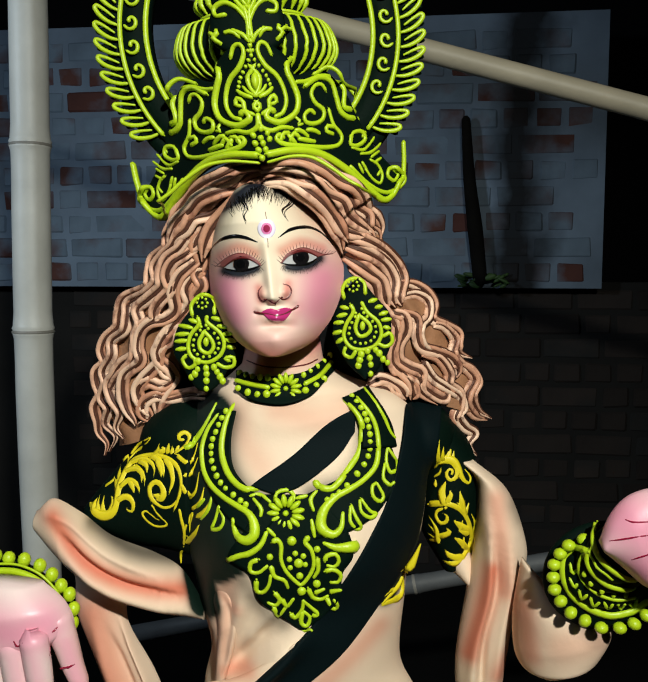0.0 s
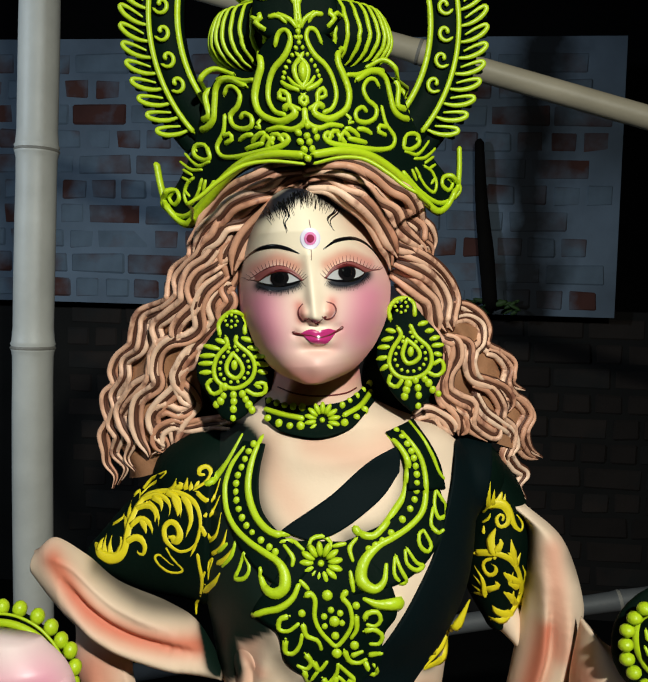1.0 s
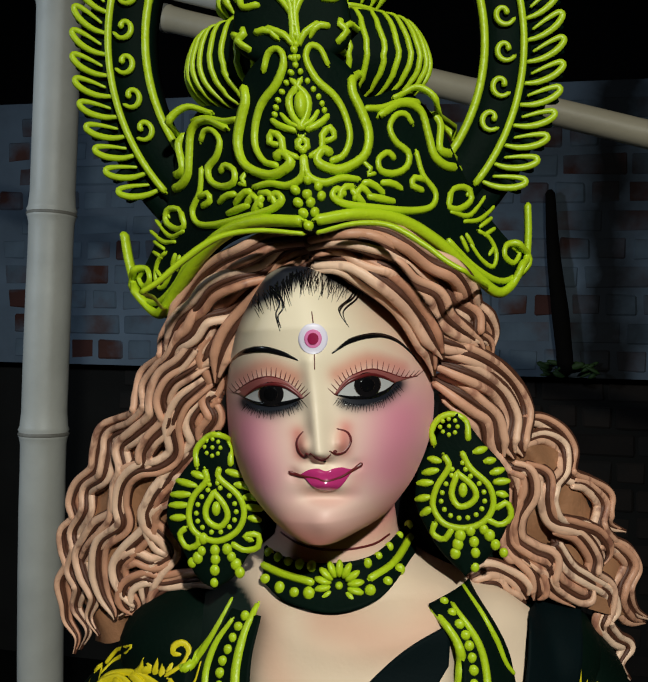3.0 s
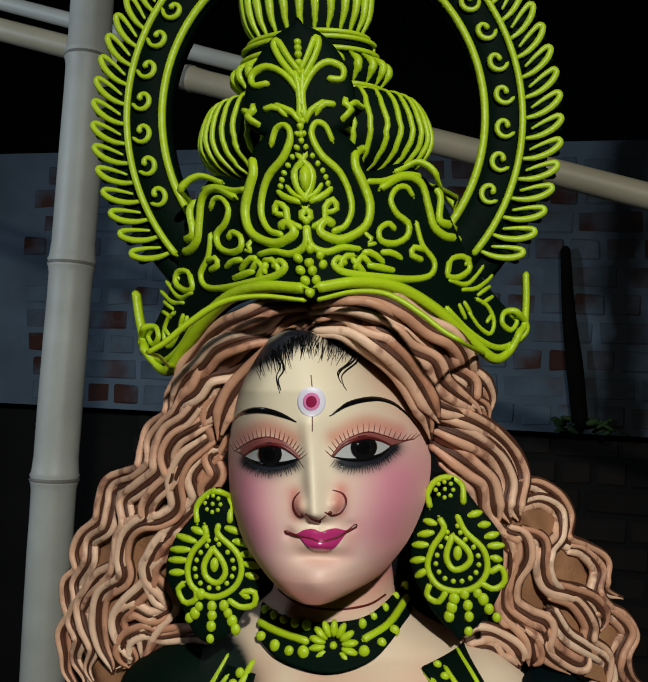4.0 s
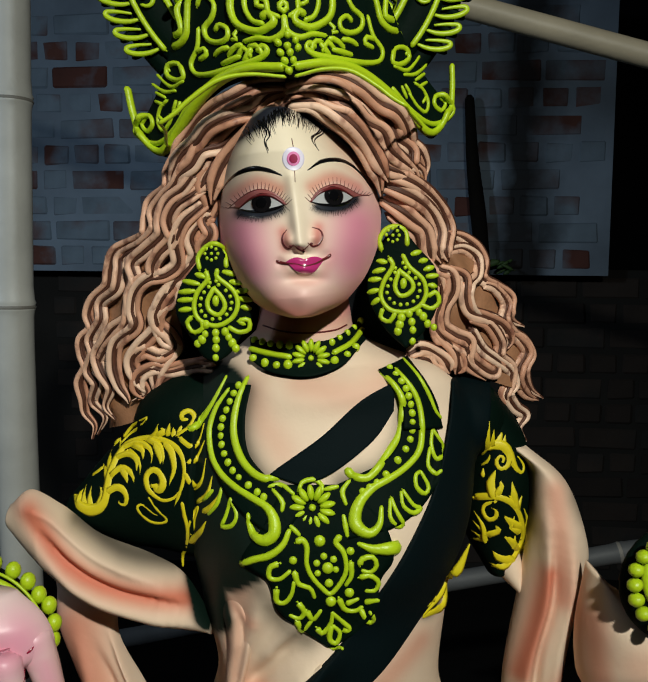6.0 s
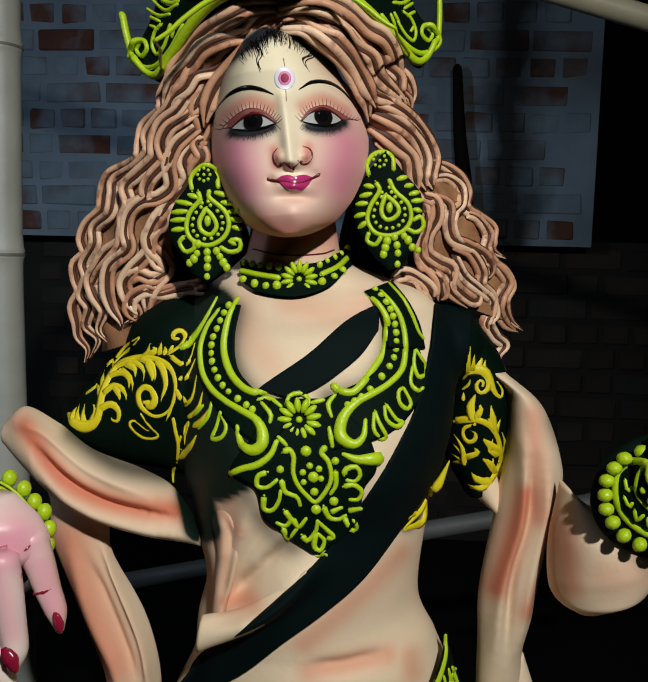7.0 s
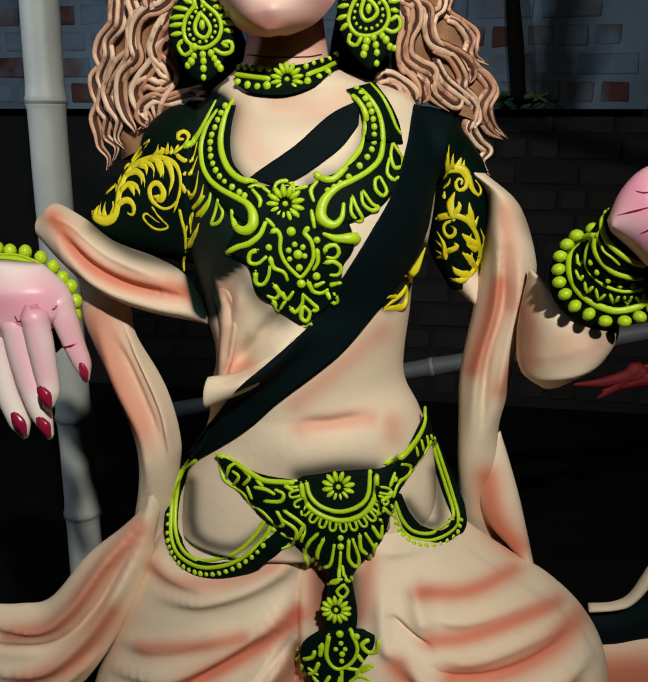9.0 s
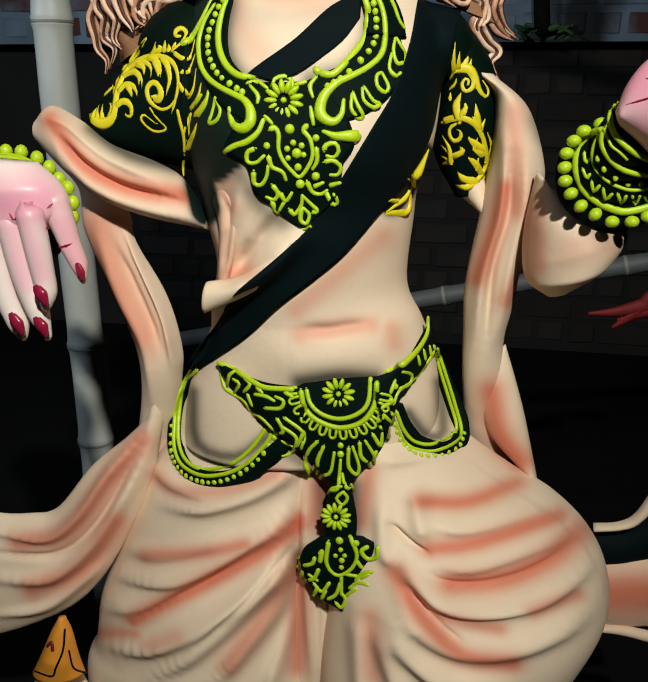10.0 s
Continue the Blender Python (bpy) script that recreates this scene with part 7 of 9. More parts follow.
# sleeve on the bent arm: a thick curling stem with hooked blades
leafy([(-0.1981, 0.07, 0.9822), (-0.1949, 0.07, 0.9759), (-0.1867, 0.07, 0.9728), (-0.1785, 0.07, 0.9751), (-0.1732, 0.07, 0.9818), (-0.1705, 0.07, 0.9946), (-0.1685, 0.07, 1.0026), (-0.1627, 0.07, 1.0147), (-0.1554, 0.07, 1.0244), (-0.1473, 0.07, 1.0294), (-0.1345, 0.07, 1.0323), (-0.1218, 0.07, 1.03), (-0.1139, 0.07, 1.025), (-0.1099, 0.07, 1.0177), (-0.1088, 0.07, 1.0083), (-0.1107, 0.07, 0.9973), (-0.1147, 0.07, 0.986), (-0.1179, 0.07, 0.9777)], [0.003, 0.0045, 0.0055, 0.005, 0.0042, 0.004, 0.004, 0.004, 0.0036, 0.0032, 0.003, 0.003, 0.0026, 0.0024, 0.002, 0.002, 0.0016, 0.0006])
leafy([(-0.1643, 0.07, 1.0139), (-0.1554, 0.07, 1.0182), (-0.1482, 0.07, 1.0169), (-0.1442, 0.07, 1.01), (-0.1451, 0.07, 1.0005)], [0.0036, 0.0036, 0.0028, 0.0016, 0.0004])
leafy([(-0.1586, 0.07, 1.022), (-0.1473, 0.07, 1.0274), (-0.1393, 0.07, 1.0262), (-0.1346, 0.07, 1.0198), (-0.1362, 0.07, 1.0095)], [0.0036, 0.0036, 0.0028, 0.0016, 0.0004])
leafy([(-0.1677, 0.07, 1.0011), (-0.1603, 0.07, 1.0074), (-0.1539, 0.07, 1.0061), (-0.1499, 0.07, 1.0003), (-0.1496, 0.07, 0.9924)], [0.0036, 0.0036, 0.0028, 0.0016, 0.0004])
leafy([(-0.171, 0.07, 0.9882), (-0.1645, 0.07, 0.9922), (-0.1589, 0.07, 0.9909), (-0.1557, 0.07, 0.9858), (-0.1573, 0.07, 0.9793), (-0.1622, 0.07, 0.9804), (-0.1613, 0.07, 0.9847)], [0.0036, 0.0036, 0.0028, 0.0016, 0.0004])
leafy([(-0.1377, 0.07, 1.0309), (-0.1298, 0.07, 1.0275), (-0.1258, 0.07, 1.0201), (-0.1258, 0.07, 1.0089)], [0.0036, 0.0036, 0.0028, 0.0016, 0.0004])
leafy([(-0.1234, 0.07, 1.0293), (-0.1187, 0.07, 1.022), (-0.1167, 0.07, 1.0111), (-0.1195, 0.07, 1.0016), (-0.1219, 0.07, 0.9936)], [0.0036, 0.0036, 0.0028, 0.0016, 0.0004])
leafy([(-0.19, 0.07, 0.9746), (-0.1907, 0.07, 0.9825), (-0.1887, 0.07, 0.9925)], [0.0036, 0.0036, 0.0028, 0.0016, 0.0004])
leafy([(-0.1851, 0.07, 0.9748), (-0.1858, 0.07, 0.9828), (-0.1838, 0.07, 0.9944)], [0.0036, 0.0036, 0.0028, 0.0016, 0.0004])
leafy([(-0.1785, 0.07, 0.9767), (-0.1756, 0.07, 0.9864), (-0.1791, 0.07, 0.9977)], [0.0036, 0.0036, 0.0028, 0.0016, 0.0004])
leafy([(-0.1948, 0.07, 0.9792), (-0.1934, 0.07, 0.9848), (-0.1911, 0.07, 0.9892)], [0.0036, 0.0036, 0.0028, 0.0016, 0.0004])
leafy([(-0.1685, 0.07, 1.0011), (-0.1692, 0.07, 1.0121), (-0.1673, 0.07, 1.0204)], [0.0036, 0.0036, 0.0028, 0.0016, 0.0004])
leafy([(-0.1709, 0.07, 0.9994), (-0.1725, 0.07, 1.0048), (-0.1736, 0.07, 1.0088)], [0.0036, 0.0036, 0.0028, 0.0016, 0.0004])
leafy([(-0.1538, 0.07, 1.0206), (-0.1471, 0.07, 1.0146), (-0.1475, 0.07, 1.0051)], [0.0036, 0.0036, 0.0028, 0.0016, 0.0004])
leafy([(-0.1497, 0.07, 1.0254), (-0.1426, 0.07, 1.0226), (-0.1418, 0.07, 1.0148)], [0.0036, 0.0036, 0.0028, 0.0016, 0.0004])
leafy([(-0.1587, 0.07, 1.0062), (-0.1559, 0.07, 1.0016), (-0.1548, 0.07, 0.9953)], [0.0036, 0.0036, 0.0028, 0.0016, 0.0004])
leafy([(-0.1314, 0.07, 1.0277), (-0.1279, 0.07, 1.0185), (-0.1282, 0.07, 1.0122)], [0.0036, 0.0036, 0.0028, 0.0016, 0.0004])
leafy([(-0.1327, 0.07, 0.9944), (-0.1283, 0.07, 0.9933), (-0.1257, 0.07, 0.999), (-0.129, 0.07, 1.0059), (-0.1346, 0.07, 1.0079), (-0.1394, 0.07, 1.0023), (-0.1379, 0.07, 0.9929), (-0.1315, 0.07, 0.9869), (-0.1251, 0.07, 0.9846), (-0.1171, 0.07, 0.9875), (-0.1113, 0.07, 0.9957)], [0.004, 0.0042, 0.004, 0.003, 0.003, 0.003, 0.0028, 0.002, 0.0018, 0.0016, 0.001])
leafy([(-0.1379, 0.07, 0.9866), (-0.1315, 0.07, 0.9773), (-0.1235, 0.07, 0.9698), (-0.1267, 0.07, 0.9664), (-0.1364, 0.07, 0.9666), (-0.1452, 0.07, 0.9735), (-0.147, 0.07, 0.9782), (-0.1428, 0.07, 0.98), (-0.1347, 0.07, 0.974), (-0.1312, 0.07, 0.9726)], [0.0014, 0.0016, 0.0016, 0.001])
leafy([(-0.1586, 0.07, 1.0267), (-0.1521, 0.07, 1.0332), (-0.1425, 0.07, 1.0421), (-0.1383, 0.07, 1.0477), (-0.1412, 0.07, 1.0466), (-0.1505, 0.07, 1.0395), (-0.1569, 0.07, 1.0314)], [0.0014, 0.0014, 0.0014])
leafy([(-0.1345, 0.07, 1.0329), (-0.131, 0.07, 1.0363), (-0.1294, 0.07, 1.0436)], [0.003, 0.003, 0.001])
leafy([(-0.1298, 0.07, 1.0346), (-0.1247, 0.07, 1.0389), (-0.1278, 0.07, 1.0418)], [0.003, 0.003, 0.001])
leafy([(-0.1218, 0.07, 1.0365), (-0.1199, 0.07, 1.0455)], [0.003, 0.001])
leafy([(-0.1171, 0.07, 1.0367), (-0.1168, 0.07, 1.0426)], [0.003, 0.001])
leafy([(-0.1123, 0.07, 1.0384), (-0.1112, 0.07, 1.0451)], [0.003, 0.001])
leafy([(-0.1139, 0.07, 1.0362), (-0.1045, 0.07, 1.0427), (-0.1004, 0.07, 1.0506), (-0.1045, 0.07, 1.055), (-0.11, 0.07, 1.053), (-0.1105, 0.07, 1.0487), (-0.106, 0.07, 1.0485)], [0.002, 0.0022, 0.0026, 0.0024, 0.0016])
leafy([(-0.1123, 0.07, 1.0337), (-0.1076, 0.07, 1.0299), (-0.1028, 0.07, 1.0281), (-0.0965, 0.07, 1.0322), (-0.0925, 0.07, 1.0458)], [0.0024, 0.0026, 0.001])
leafy([(-0.1044, 0.07, 1.0163), (-0.0981, 0.07, 1.0194), (-0.0925, 0.07, 1.0327)], [0.0026, 0.0024, 0.0008])
leafy([(-0.1083, 0.07, 1.0065), (-0.1011, 0.07, 0.9961), (-0.0948, 0.07, 1.0011), (-0.0914, 0.07, 1.0195)], [0.0026, 0.003, 0.0022, 0.0008])
leafy([(-0.0979, 0.07, 0.9843), (-0.09, 0.07, 0.9919), (-0.0866, 0.07, 1.0065)], [0.0026, 0.003, 0.0008])
leafy([(-0.0931, 0.07, 0.9776), (-0.0849, 0.07, 0.9843), (-0.0787, 0.07, 0.9974)], [0.003, 0.0036, 0.001])
leafy([(-0.1107, 0.07, 0.9831), (-0.109, 0.07, 0.9736), (-0.1066, 0.07, 0.9626), (-0.1074, 0.07, 0.9498), (-0.1106, 0.07, 0.9368), (-0.1106, 0.07, 0.9292)], [0.002, 0.0022, 0.0016, 0.0008])
leafy([(-0.1042, 0.07, 0.9512), (-0.0962, 0.07, 0.9599), (-0.092, 0.07, 0.97)], [0.003, 0.0034, 0.001])
leafy([(-0.1066, 0.07, 0.9626), (-0.1023, 0.07, 0.974), (-0.0976, 0.07, 0.9808), (-0.1003, 0.07, 0.9709), (-0.1042, 0.07, 0.9576)], [0.0016, 0.0016, 0.0012])
leafy([(-0.1642, 0.07, 1.0241), (-0.1601, 0.07, 1.0289), (-0.161, 0.07, 1.0203)], [0.002, 0.001])
leafy([(-0.1823, 0.07, 1.0005), (-0.1749, 0.07, 1.0063), (-0.174, 0.07, 1.0103)], [0.002, 0.002, 0.0006])
idol.stroke([(-0.1029, 0.07, 1.0418), (-0.095, 0.07, 1.0477), (-0.0873, 0.07, 1.0599), (-0.0808, 0.07, 1.0711)], [0.003, 0.0024, 0.0012], lime)
# sleeve on the raised arm, and the blouse below it
leafy([(0.1284, 0.13, 1.0136), (0.1309, 0.13, 1.0199), (0.1377, 0.13, 1.0226), (0.1447, 0.13, 1.0214), (0.1492, 0.13, 1.0152), (0.1527, 0.13, 1.0068), (0.1571, 0.13, 1.0006), (0.1611, 0.13, 1.0001), (0.1616, 0.13, 1.0058), (0.1569, 0.13, 1.0127)], [0.0012, 0.0034, 0.005, 0.005, 0.0042, 0.003, 0.002, 0.0016, 0.001])
leafy([(0.1309, 0.13, 1.0187), (0.1311, 0.13, 1.0301), (0.1326, 0.13, 1.0453)], [0.0032, 0.0026, 0.0004])
leafy([(0.1342, 0.13, 1.0224), (0.1364, 0.13, 1.0362)], [0.004, 0.0006])
leafy([(0.1397, 0.13, 1.0231), (0.1427, 0.13, 1.0322)], [0.004, 0.0018])
leafy([(0.1446, 0.13, 1.0228), (0.1458, 0.13, 1.031)], [0.003, 0.001])
leafy([(0.1454, 0.13, 1.02), (0.1493, 0.13, 1.0124), (0.1483, 0.13, 1.0052), (0.1429, 0.13, 1.0028), (0.1398, 0.13, 1.0084), (0.1423, 0.13, 1.0135), (0.1452, 0.13, 1.0115), (0.1446, 0.13, 1.0086)], [0.0032, 0.0026, 0.0018, 0.0016])
leafy([(0.1288, 0.13, 1.0051), (0.1335, 0.13, 1.0089), (0.1348, 0.13, 1.0142)], [0.0016, 0.0022, 0.0008])
leafy([(0.1299, 0.13, 0.9972), (0.1297, 0.13, 1.0015)], [0.003, 0.0014])
leafy([(0.1246, 0.13, 0.9768), (0.1329, 0.13, 0.9784), (0.1427, 0.13, 0.9788), (0.1527, 0.13, 0.9738), (0.1589, 0.13, 0.964), (0.1619, 0.13, 0.9526), (0.1623, 0.13, 0.9424), (0.1568, 0.13, 0.9289), (0.1486, 0.13, 0.9189), (0.1388, 0.13, 0.9183)], [0.0038, 0.0036, 0.0034, 0.0032, 0.003, 0.0034, 0.0034, 0.004, 0.0044, 0.001])
leafy([(0.1385, 0.13, 0.9797), (0.1363, 0.13, 0.9904), (0.1402, 0.13, 1.0026)], [0.0042, 0.0046, 0.0006])
leafy([(0.1415, 0.13, 0.9812), (0.1446, 0.13, 0.9886), (0.1419, 0.13, 0.9938)], [0.0036, 0.0026, 0.0006])
leafy([(0.139, 0.13, 0.9833), (0.1342, 0.13, 0.9874)], [0.003, 0.001])
leafy([(0.156, 0.13, 0.9697), (0.1538, 0.13, 0.9811), (0.1524, 0.13, 0.9928)], [0.004, 0.004, 0.0006])
leafy([(0.1572, 0.13, 0.9697), (0.1611, 0.13, 0.9796)], [0.0036, 0.001])
leafy([(0.1555, 0.13, 0.974), (0.1499, 0.13, 0.9806)], [0.0034, 0.001])
leafy([(0.1401, 0.13, 0.975), (0.1319, 0.13, 0.9714), (0.1308, 0.13, 0.9655), (0.1353, 0.13, 0.9592), (0.1408, 0.13, 0.9617), (0.1408, 0.13, 0.9675), (0.1369, 0.13, 0.9697)], [0.0018, 0.002, 0.0026, 0.0026, 0.002, 0.001])
leafy([(0.1609, 0.13, 0.9518), (0.1537, 0.13, 0.9562), (0.1456, 0.13, 0.9644)], [0.0044, 0.004, 0.0006])
leafy([(0.1531, 0.13, 0.9543), (0.1556, 0.13, 0.9627)], [0.003, 0.0006])
leafy([(0.1597, 0.13, 0.9481), (0.1518, 0.13, 0.9523)], [0.004, 0.001])
leafy([(0.1628, 0.13, 0.9436), (0.1674, 0.13, 0.9526), (0.1635, 0.13, 0.9683)], [0.004, 0.0036, 0.0006])
leafy([(0.1334, 0.13, 0.9409), (0.1308, 0.13, 0.9539), (0.1229, 0.13, 0.9654)], [0.004, 0.003, 0.0006])
leafy([(0.1346, 0.13, 0.9453), (0.1431, 0.13, 0.9498), (0.1406, 0.13, 0.9547)], [0.0036, 0.003, 0.0008])
leafy([(0.1331, 0.13, 0.9464), (0.1224, 0.13, 0.9567)], [0.003, 0.0006])
leafy([(0.1308, 0.13, 0.9407), (0.1213, 0.13, 0.9393)], [0.003, 0.0006])
leafy([(0.1319, 0.13, 0.9422), (0.1215, 0.13, 0.9478)], [0.003, 0.0006])
leafy([(0.1582, 0.13, 0.9302), (0.1546, 0.13, 0.9388), (0.1464, 0.13, 0.9462)], [0.0046, 0.004, 0.0006])
leafy([(0.1555, 0.13, 0.9359), (0.1567, 0.13, 0.9447)], [0.0034, 0.001])
leafy([(0.1541, 0.13, 0.9226), (0.144, 0.13, 0.9265), (0.1392, 0.13, 0.9324)], [0.005, 0.004, 0.0006])
leafy([(0.1567, 0.13, 0.9257), (0.1637, 0.13, 0.9322), (0.1675, 0.13, 0.9393)], [0.004, 0.0028, 0.0006])
leafy([(0.1466, 0.13, 0.9181), (0.1369, 0.13, 0.9208)], [0.0036, 0.0006])
leafy([(0.1139, 0.06, 0.9594), (0.1055, 0.06, 0.939), (0.0973, 0.06, 0.9299)], [0.0006, 0.004, 0.001])
leafy([(0.1045, 0.06, 0.9382), (0.0971, 0.06, 0.9335)], [0.003, 0.0008])
leafy([(0.0995, 0.06, 0.9343), (0.0922, 0.06, 0.9187), (0.0798, 0.06, 0.9034)], [0.0012, 0.004, 0.0012])
leafy([(0.0973, 0.06, 0.9299), (0.094, 0.06, 0.9087), (0.0803, 0.06, 0.902)], [0.001, 0.0046, 0.002])
leafy([(0.0881, 0.06, 0.9156), (0.083, 0.06, 0.9116)], [0.003, 0.001])

# choker
idol.eye = EYE_NECK
idol.patch([(-0.0528, 0.0498, 1.115), (-0.0367, 0.0498, 1.11), (-0.0146, 0.0498, 1.11), (0.0104, 0.0498, 1.115), (0.0288, 0.0498, 1.131)], [(-0.0512, 0.0498, 1.097), (-0.0363, 0.0498, 1.088), (-0.0078, 0.0498, 1.085), (0.0174, 0.0498, 1.095), (0.0337, 0.0498, 1.116)], green, 0.006, 30, 12)
idol.freeze()
idol.flower((-0.0056, 0.0401, 1.101), 0.0145, 14, lime)
for a in ([(-0.0519, 0.0498, 1.106), (-0.0402, 0.0498, 1.103), (-0.0224, 0.0498, 1.1)], [(0.0106, 0.0498, 1.104), (0.0228, 0.0498, 1.112), (0.0307, 0.0498, 1.124)]):
    ink(a, 0.0024)
idol.dots([(-0.049, 0.0498, 1.113), (-0.0367, 0.0498, 1.11), (-0.0227, 0.0498, 1.109)], 5, 0.0028, lime)
idol.dots([(-0.05, 0.0498, 1.099), (-0.0366, 0.0498, 1.094), (-0.0237, 0.0498, 1.094)], 4, 0.0033, lime)
idol.dots([(0.0087, 0.0498, 1.112), (0.0198, 0.0498, 1.12), (0.0292, 0.0498, 1.13)], 5, 0.0026, lime)
idol.dots([(0.011, 0.0498, 1.098), (0.0203, 0.0498, 1.103), (0.0265, 0.0498, 1.109)], 3, 0.0032, lime)
idol.stroke([(-0.0444, 0.0601, 1.123), (-0.0289, 0.0601, 1.118), (-0.0095, 0.0601, 1.117), (0.0095, 0.0601, 1.12), (0.0188, 0.0601, 1.125)], 0.0007, lash_red)


# earrings

def shape_earring(plate_l, plate_r, strokes, petals, beads):
    idol.loft(plate_l, plate_r, 0.004, green, rows=30, cols=14)
    idol.freeze()
    for a in strokes:
        idol.stroke(a, 0.0019, lime, reach=0.02)
    for a in petals:
        idol.stroke(a, [0.0016, 0.0026, 0.0014], lime, reach=0.02)
    for p in beads:
        idol.dot(p, random.uniform(0.0023, 0.0033), lime, 1.1, reach=0.02)
    middle = np.array(strokes[2]).mean(0)
    idol.dot(middle, 0.0026, lime, 1.6, reach=0.02)
    ring_of = np.array(strokes[1])
    for p in spline(middle + (ring_of - middle) * (0.72, 1, 0.74), 18):
        idol.dot(p, 0.0015, lime, reach=0.02)
    stud = np.array(strokes[0]).mean(0) + (0, 0, 0.001)
    for k in range(9):
        g = k * math.tau / 8
        idol.dot(stud + np.array((math.cos(g), 0, math.sin(g))) * (0.0046 if k < 8 else 0), 0.0013, lime, reach=0.02)


shape_earring([(-0.0766, 0.0352, 1.185), (-0.089, 0.0352, 1.169), (-0.1014, 0.0352, 1.151), (-0.1041, 0.0352, 1.132), (-0.0943, 0.0352, 1.116), (-0.0845, 0.0352, 1.101), (-0.0749, 0.0352, 1.097)], [(-0.0734, 0.0352, 1.185), (-0.0641, 0.0352, 1.17), (-0.051, 0.0352, 1.155), (-0.0468, 0.0352, 1.134), (-0.0537, 0.0352, 1.121), (-0.0628, 0.0352, 1.105), (-0.0733, 0.0352, 1.097)], ([(-0.0853, 0.0298, 1.165), (-0.0861, 0.0298, 1.174), (-0.08, 0.0298, 1.181), (-0.074, 0.0298, 1.183), (-0.0676, 0.0298, 1.179), (-0.0658, 0.0298, 1.167)], [(-0.0805, 0.0298, 1.163), (-0.0796, 0.0298, 1.157), (-0.0869, 0.0298, 1.148), (-0.0894, 0.0298, 1.137), (-0.0853, 0.0298, 1.128), (-0.073, 0.0298, 1.124), (-0.0615, 0.0298, 1.13), (-0.0574, 0.0298, 1.14), (-0.0609, 0.0298, 1.15), (-0.072, 0.0298, 1.159), (-0.0724, 0.0298, 1.164)], [(-0.0749, 0.0298, 1.151), (-0.0795, 0.0298, 1.142), (-0.0781, 0.0298, 1.135), (-0.0712, 0.0298, 1.132), (-0.0667, 0.0298, 1.138), (-0.0692, 0.0298, 1.145), (-0.0749, 0.0298, 1.151)], [(-0.0912, 0.0298, 1.13), (-0.0946, 0.0298, 1.126), (-0.0899, 0.0298, 1.119), (-0.0834, 0.0298, 1.122), (-0.0837, 0.0298, 1.127)], [(-0.0535, 0.0298, 1.126), (-0.0567, 0.0298, 1.128), (-0.0496, 0.0298, 1.129), (-0.0493, 0.0298, 1.122), (-0.0569, 0.0298, 1.12), (-0.0633, 0.0298, 1.123)]), ([(-0.0876, 0.0298, 1.161), (-0.0812, 0.0298, 1.159)], [(-0.0969, 0.0298, 1.156), (-0.0856, 0.0298, 1.154)], [(-0.0999, 0.0298, 1.148), (-0.0891, 0.0298, 1.149)], [(-0.1006, 0.0298, 1.142), (-0.0903, 0.0298, 1.143)], [(-0.0997, 0.0298, 1.135), (-0.0916, 0.0298, 1.136)], [(-0.0676, 0.0298, 1.163), (-0.0595, 0.0298, 1.161)], [(-0.0623, 0.0298, 1.156), (-0.0548, 0.0298, 1.155)], [(-0.0577, 0.0298, 1.149), (-0.0501, 0.0298, 1.15)], [(-0.0562, 0.0298, 1.144), (-0.0476, 0.0298, 1.143)], [(-0.0542, 0.0298, 1.138), (-0.0484, 0.0298, 1.137)]), [(-0.0806, 0.0298, 1.125), (-0.0813, 0.0298, 1.118), (-0.0836, 0.0298, 1.114), (-0.0869, 0.0298, 1.111), (-0.0737, 0.0298, 1.119), (-0.0733, 0.0298, 1.114), (-0.0735, 0.0298, 1.108), (-0.0737, 0.0298, 1.101), (-0.0667, 0.0298, 1.12), (-0.0641, 0.0298, 1.116), (-0.0615, 0.0298, 1.112), (-0.0589, 0.0298, 1.108)])
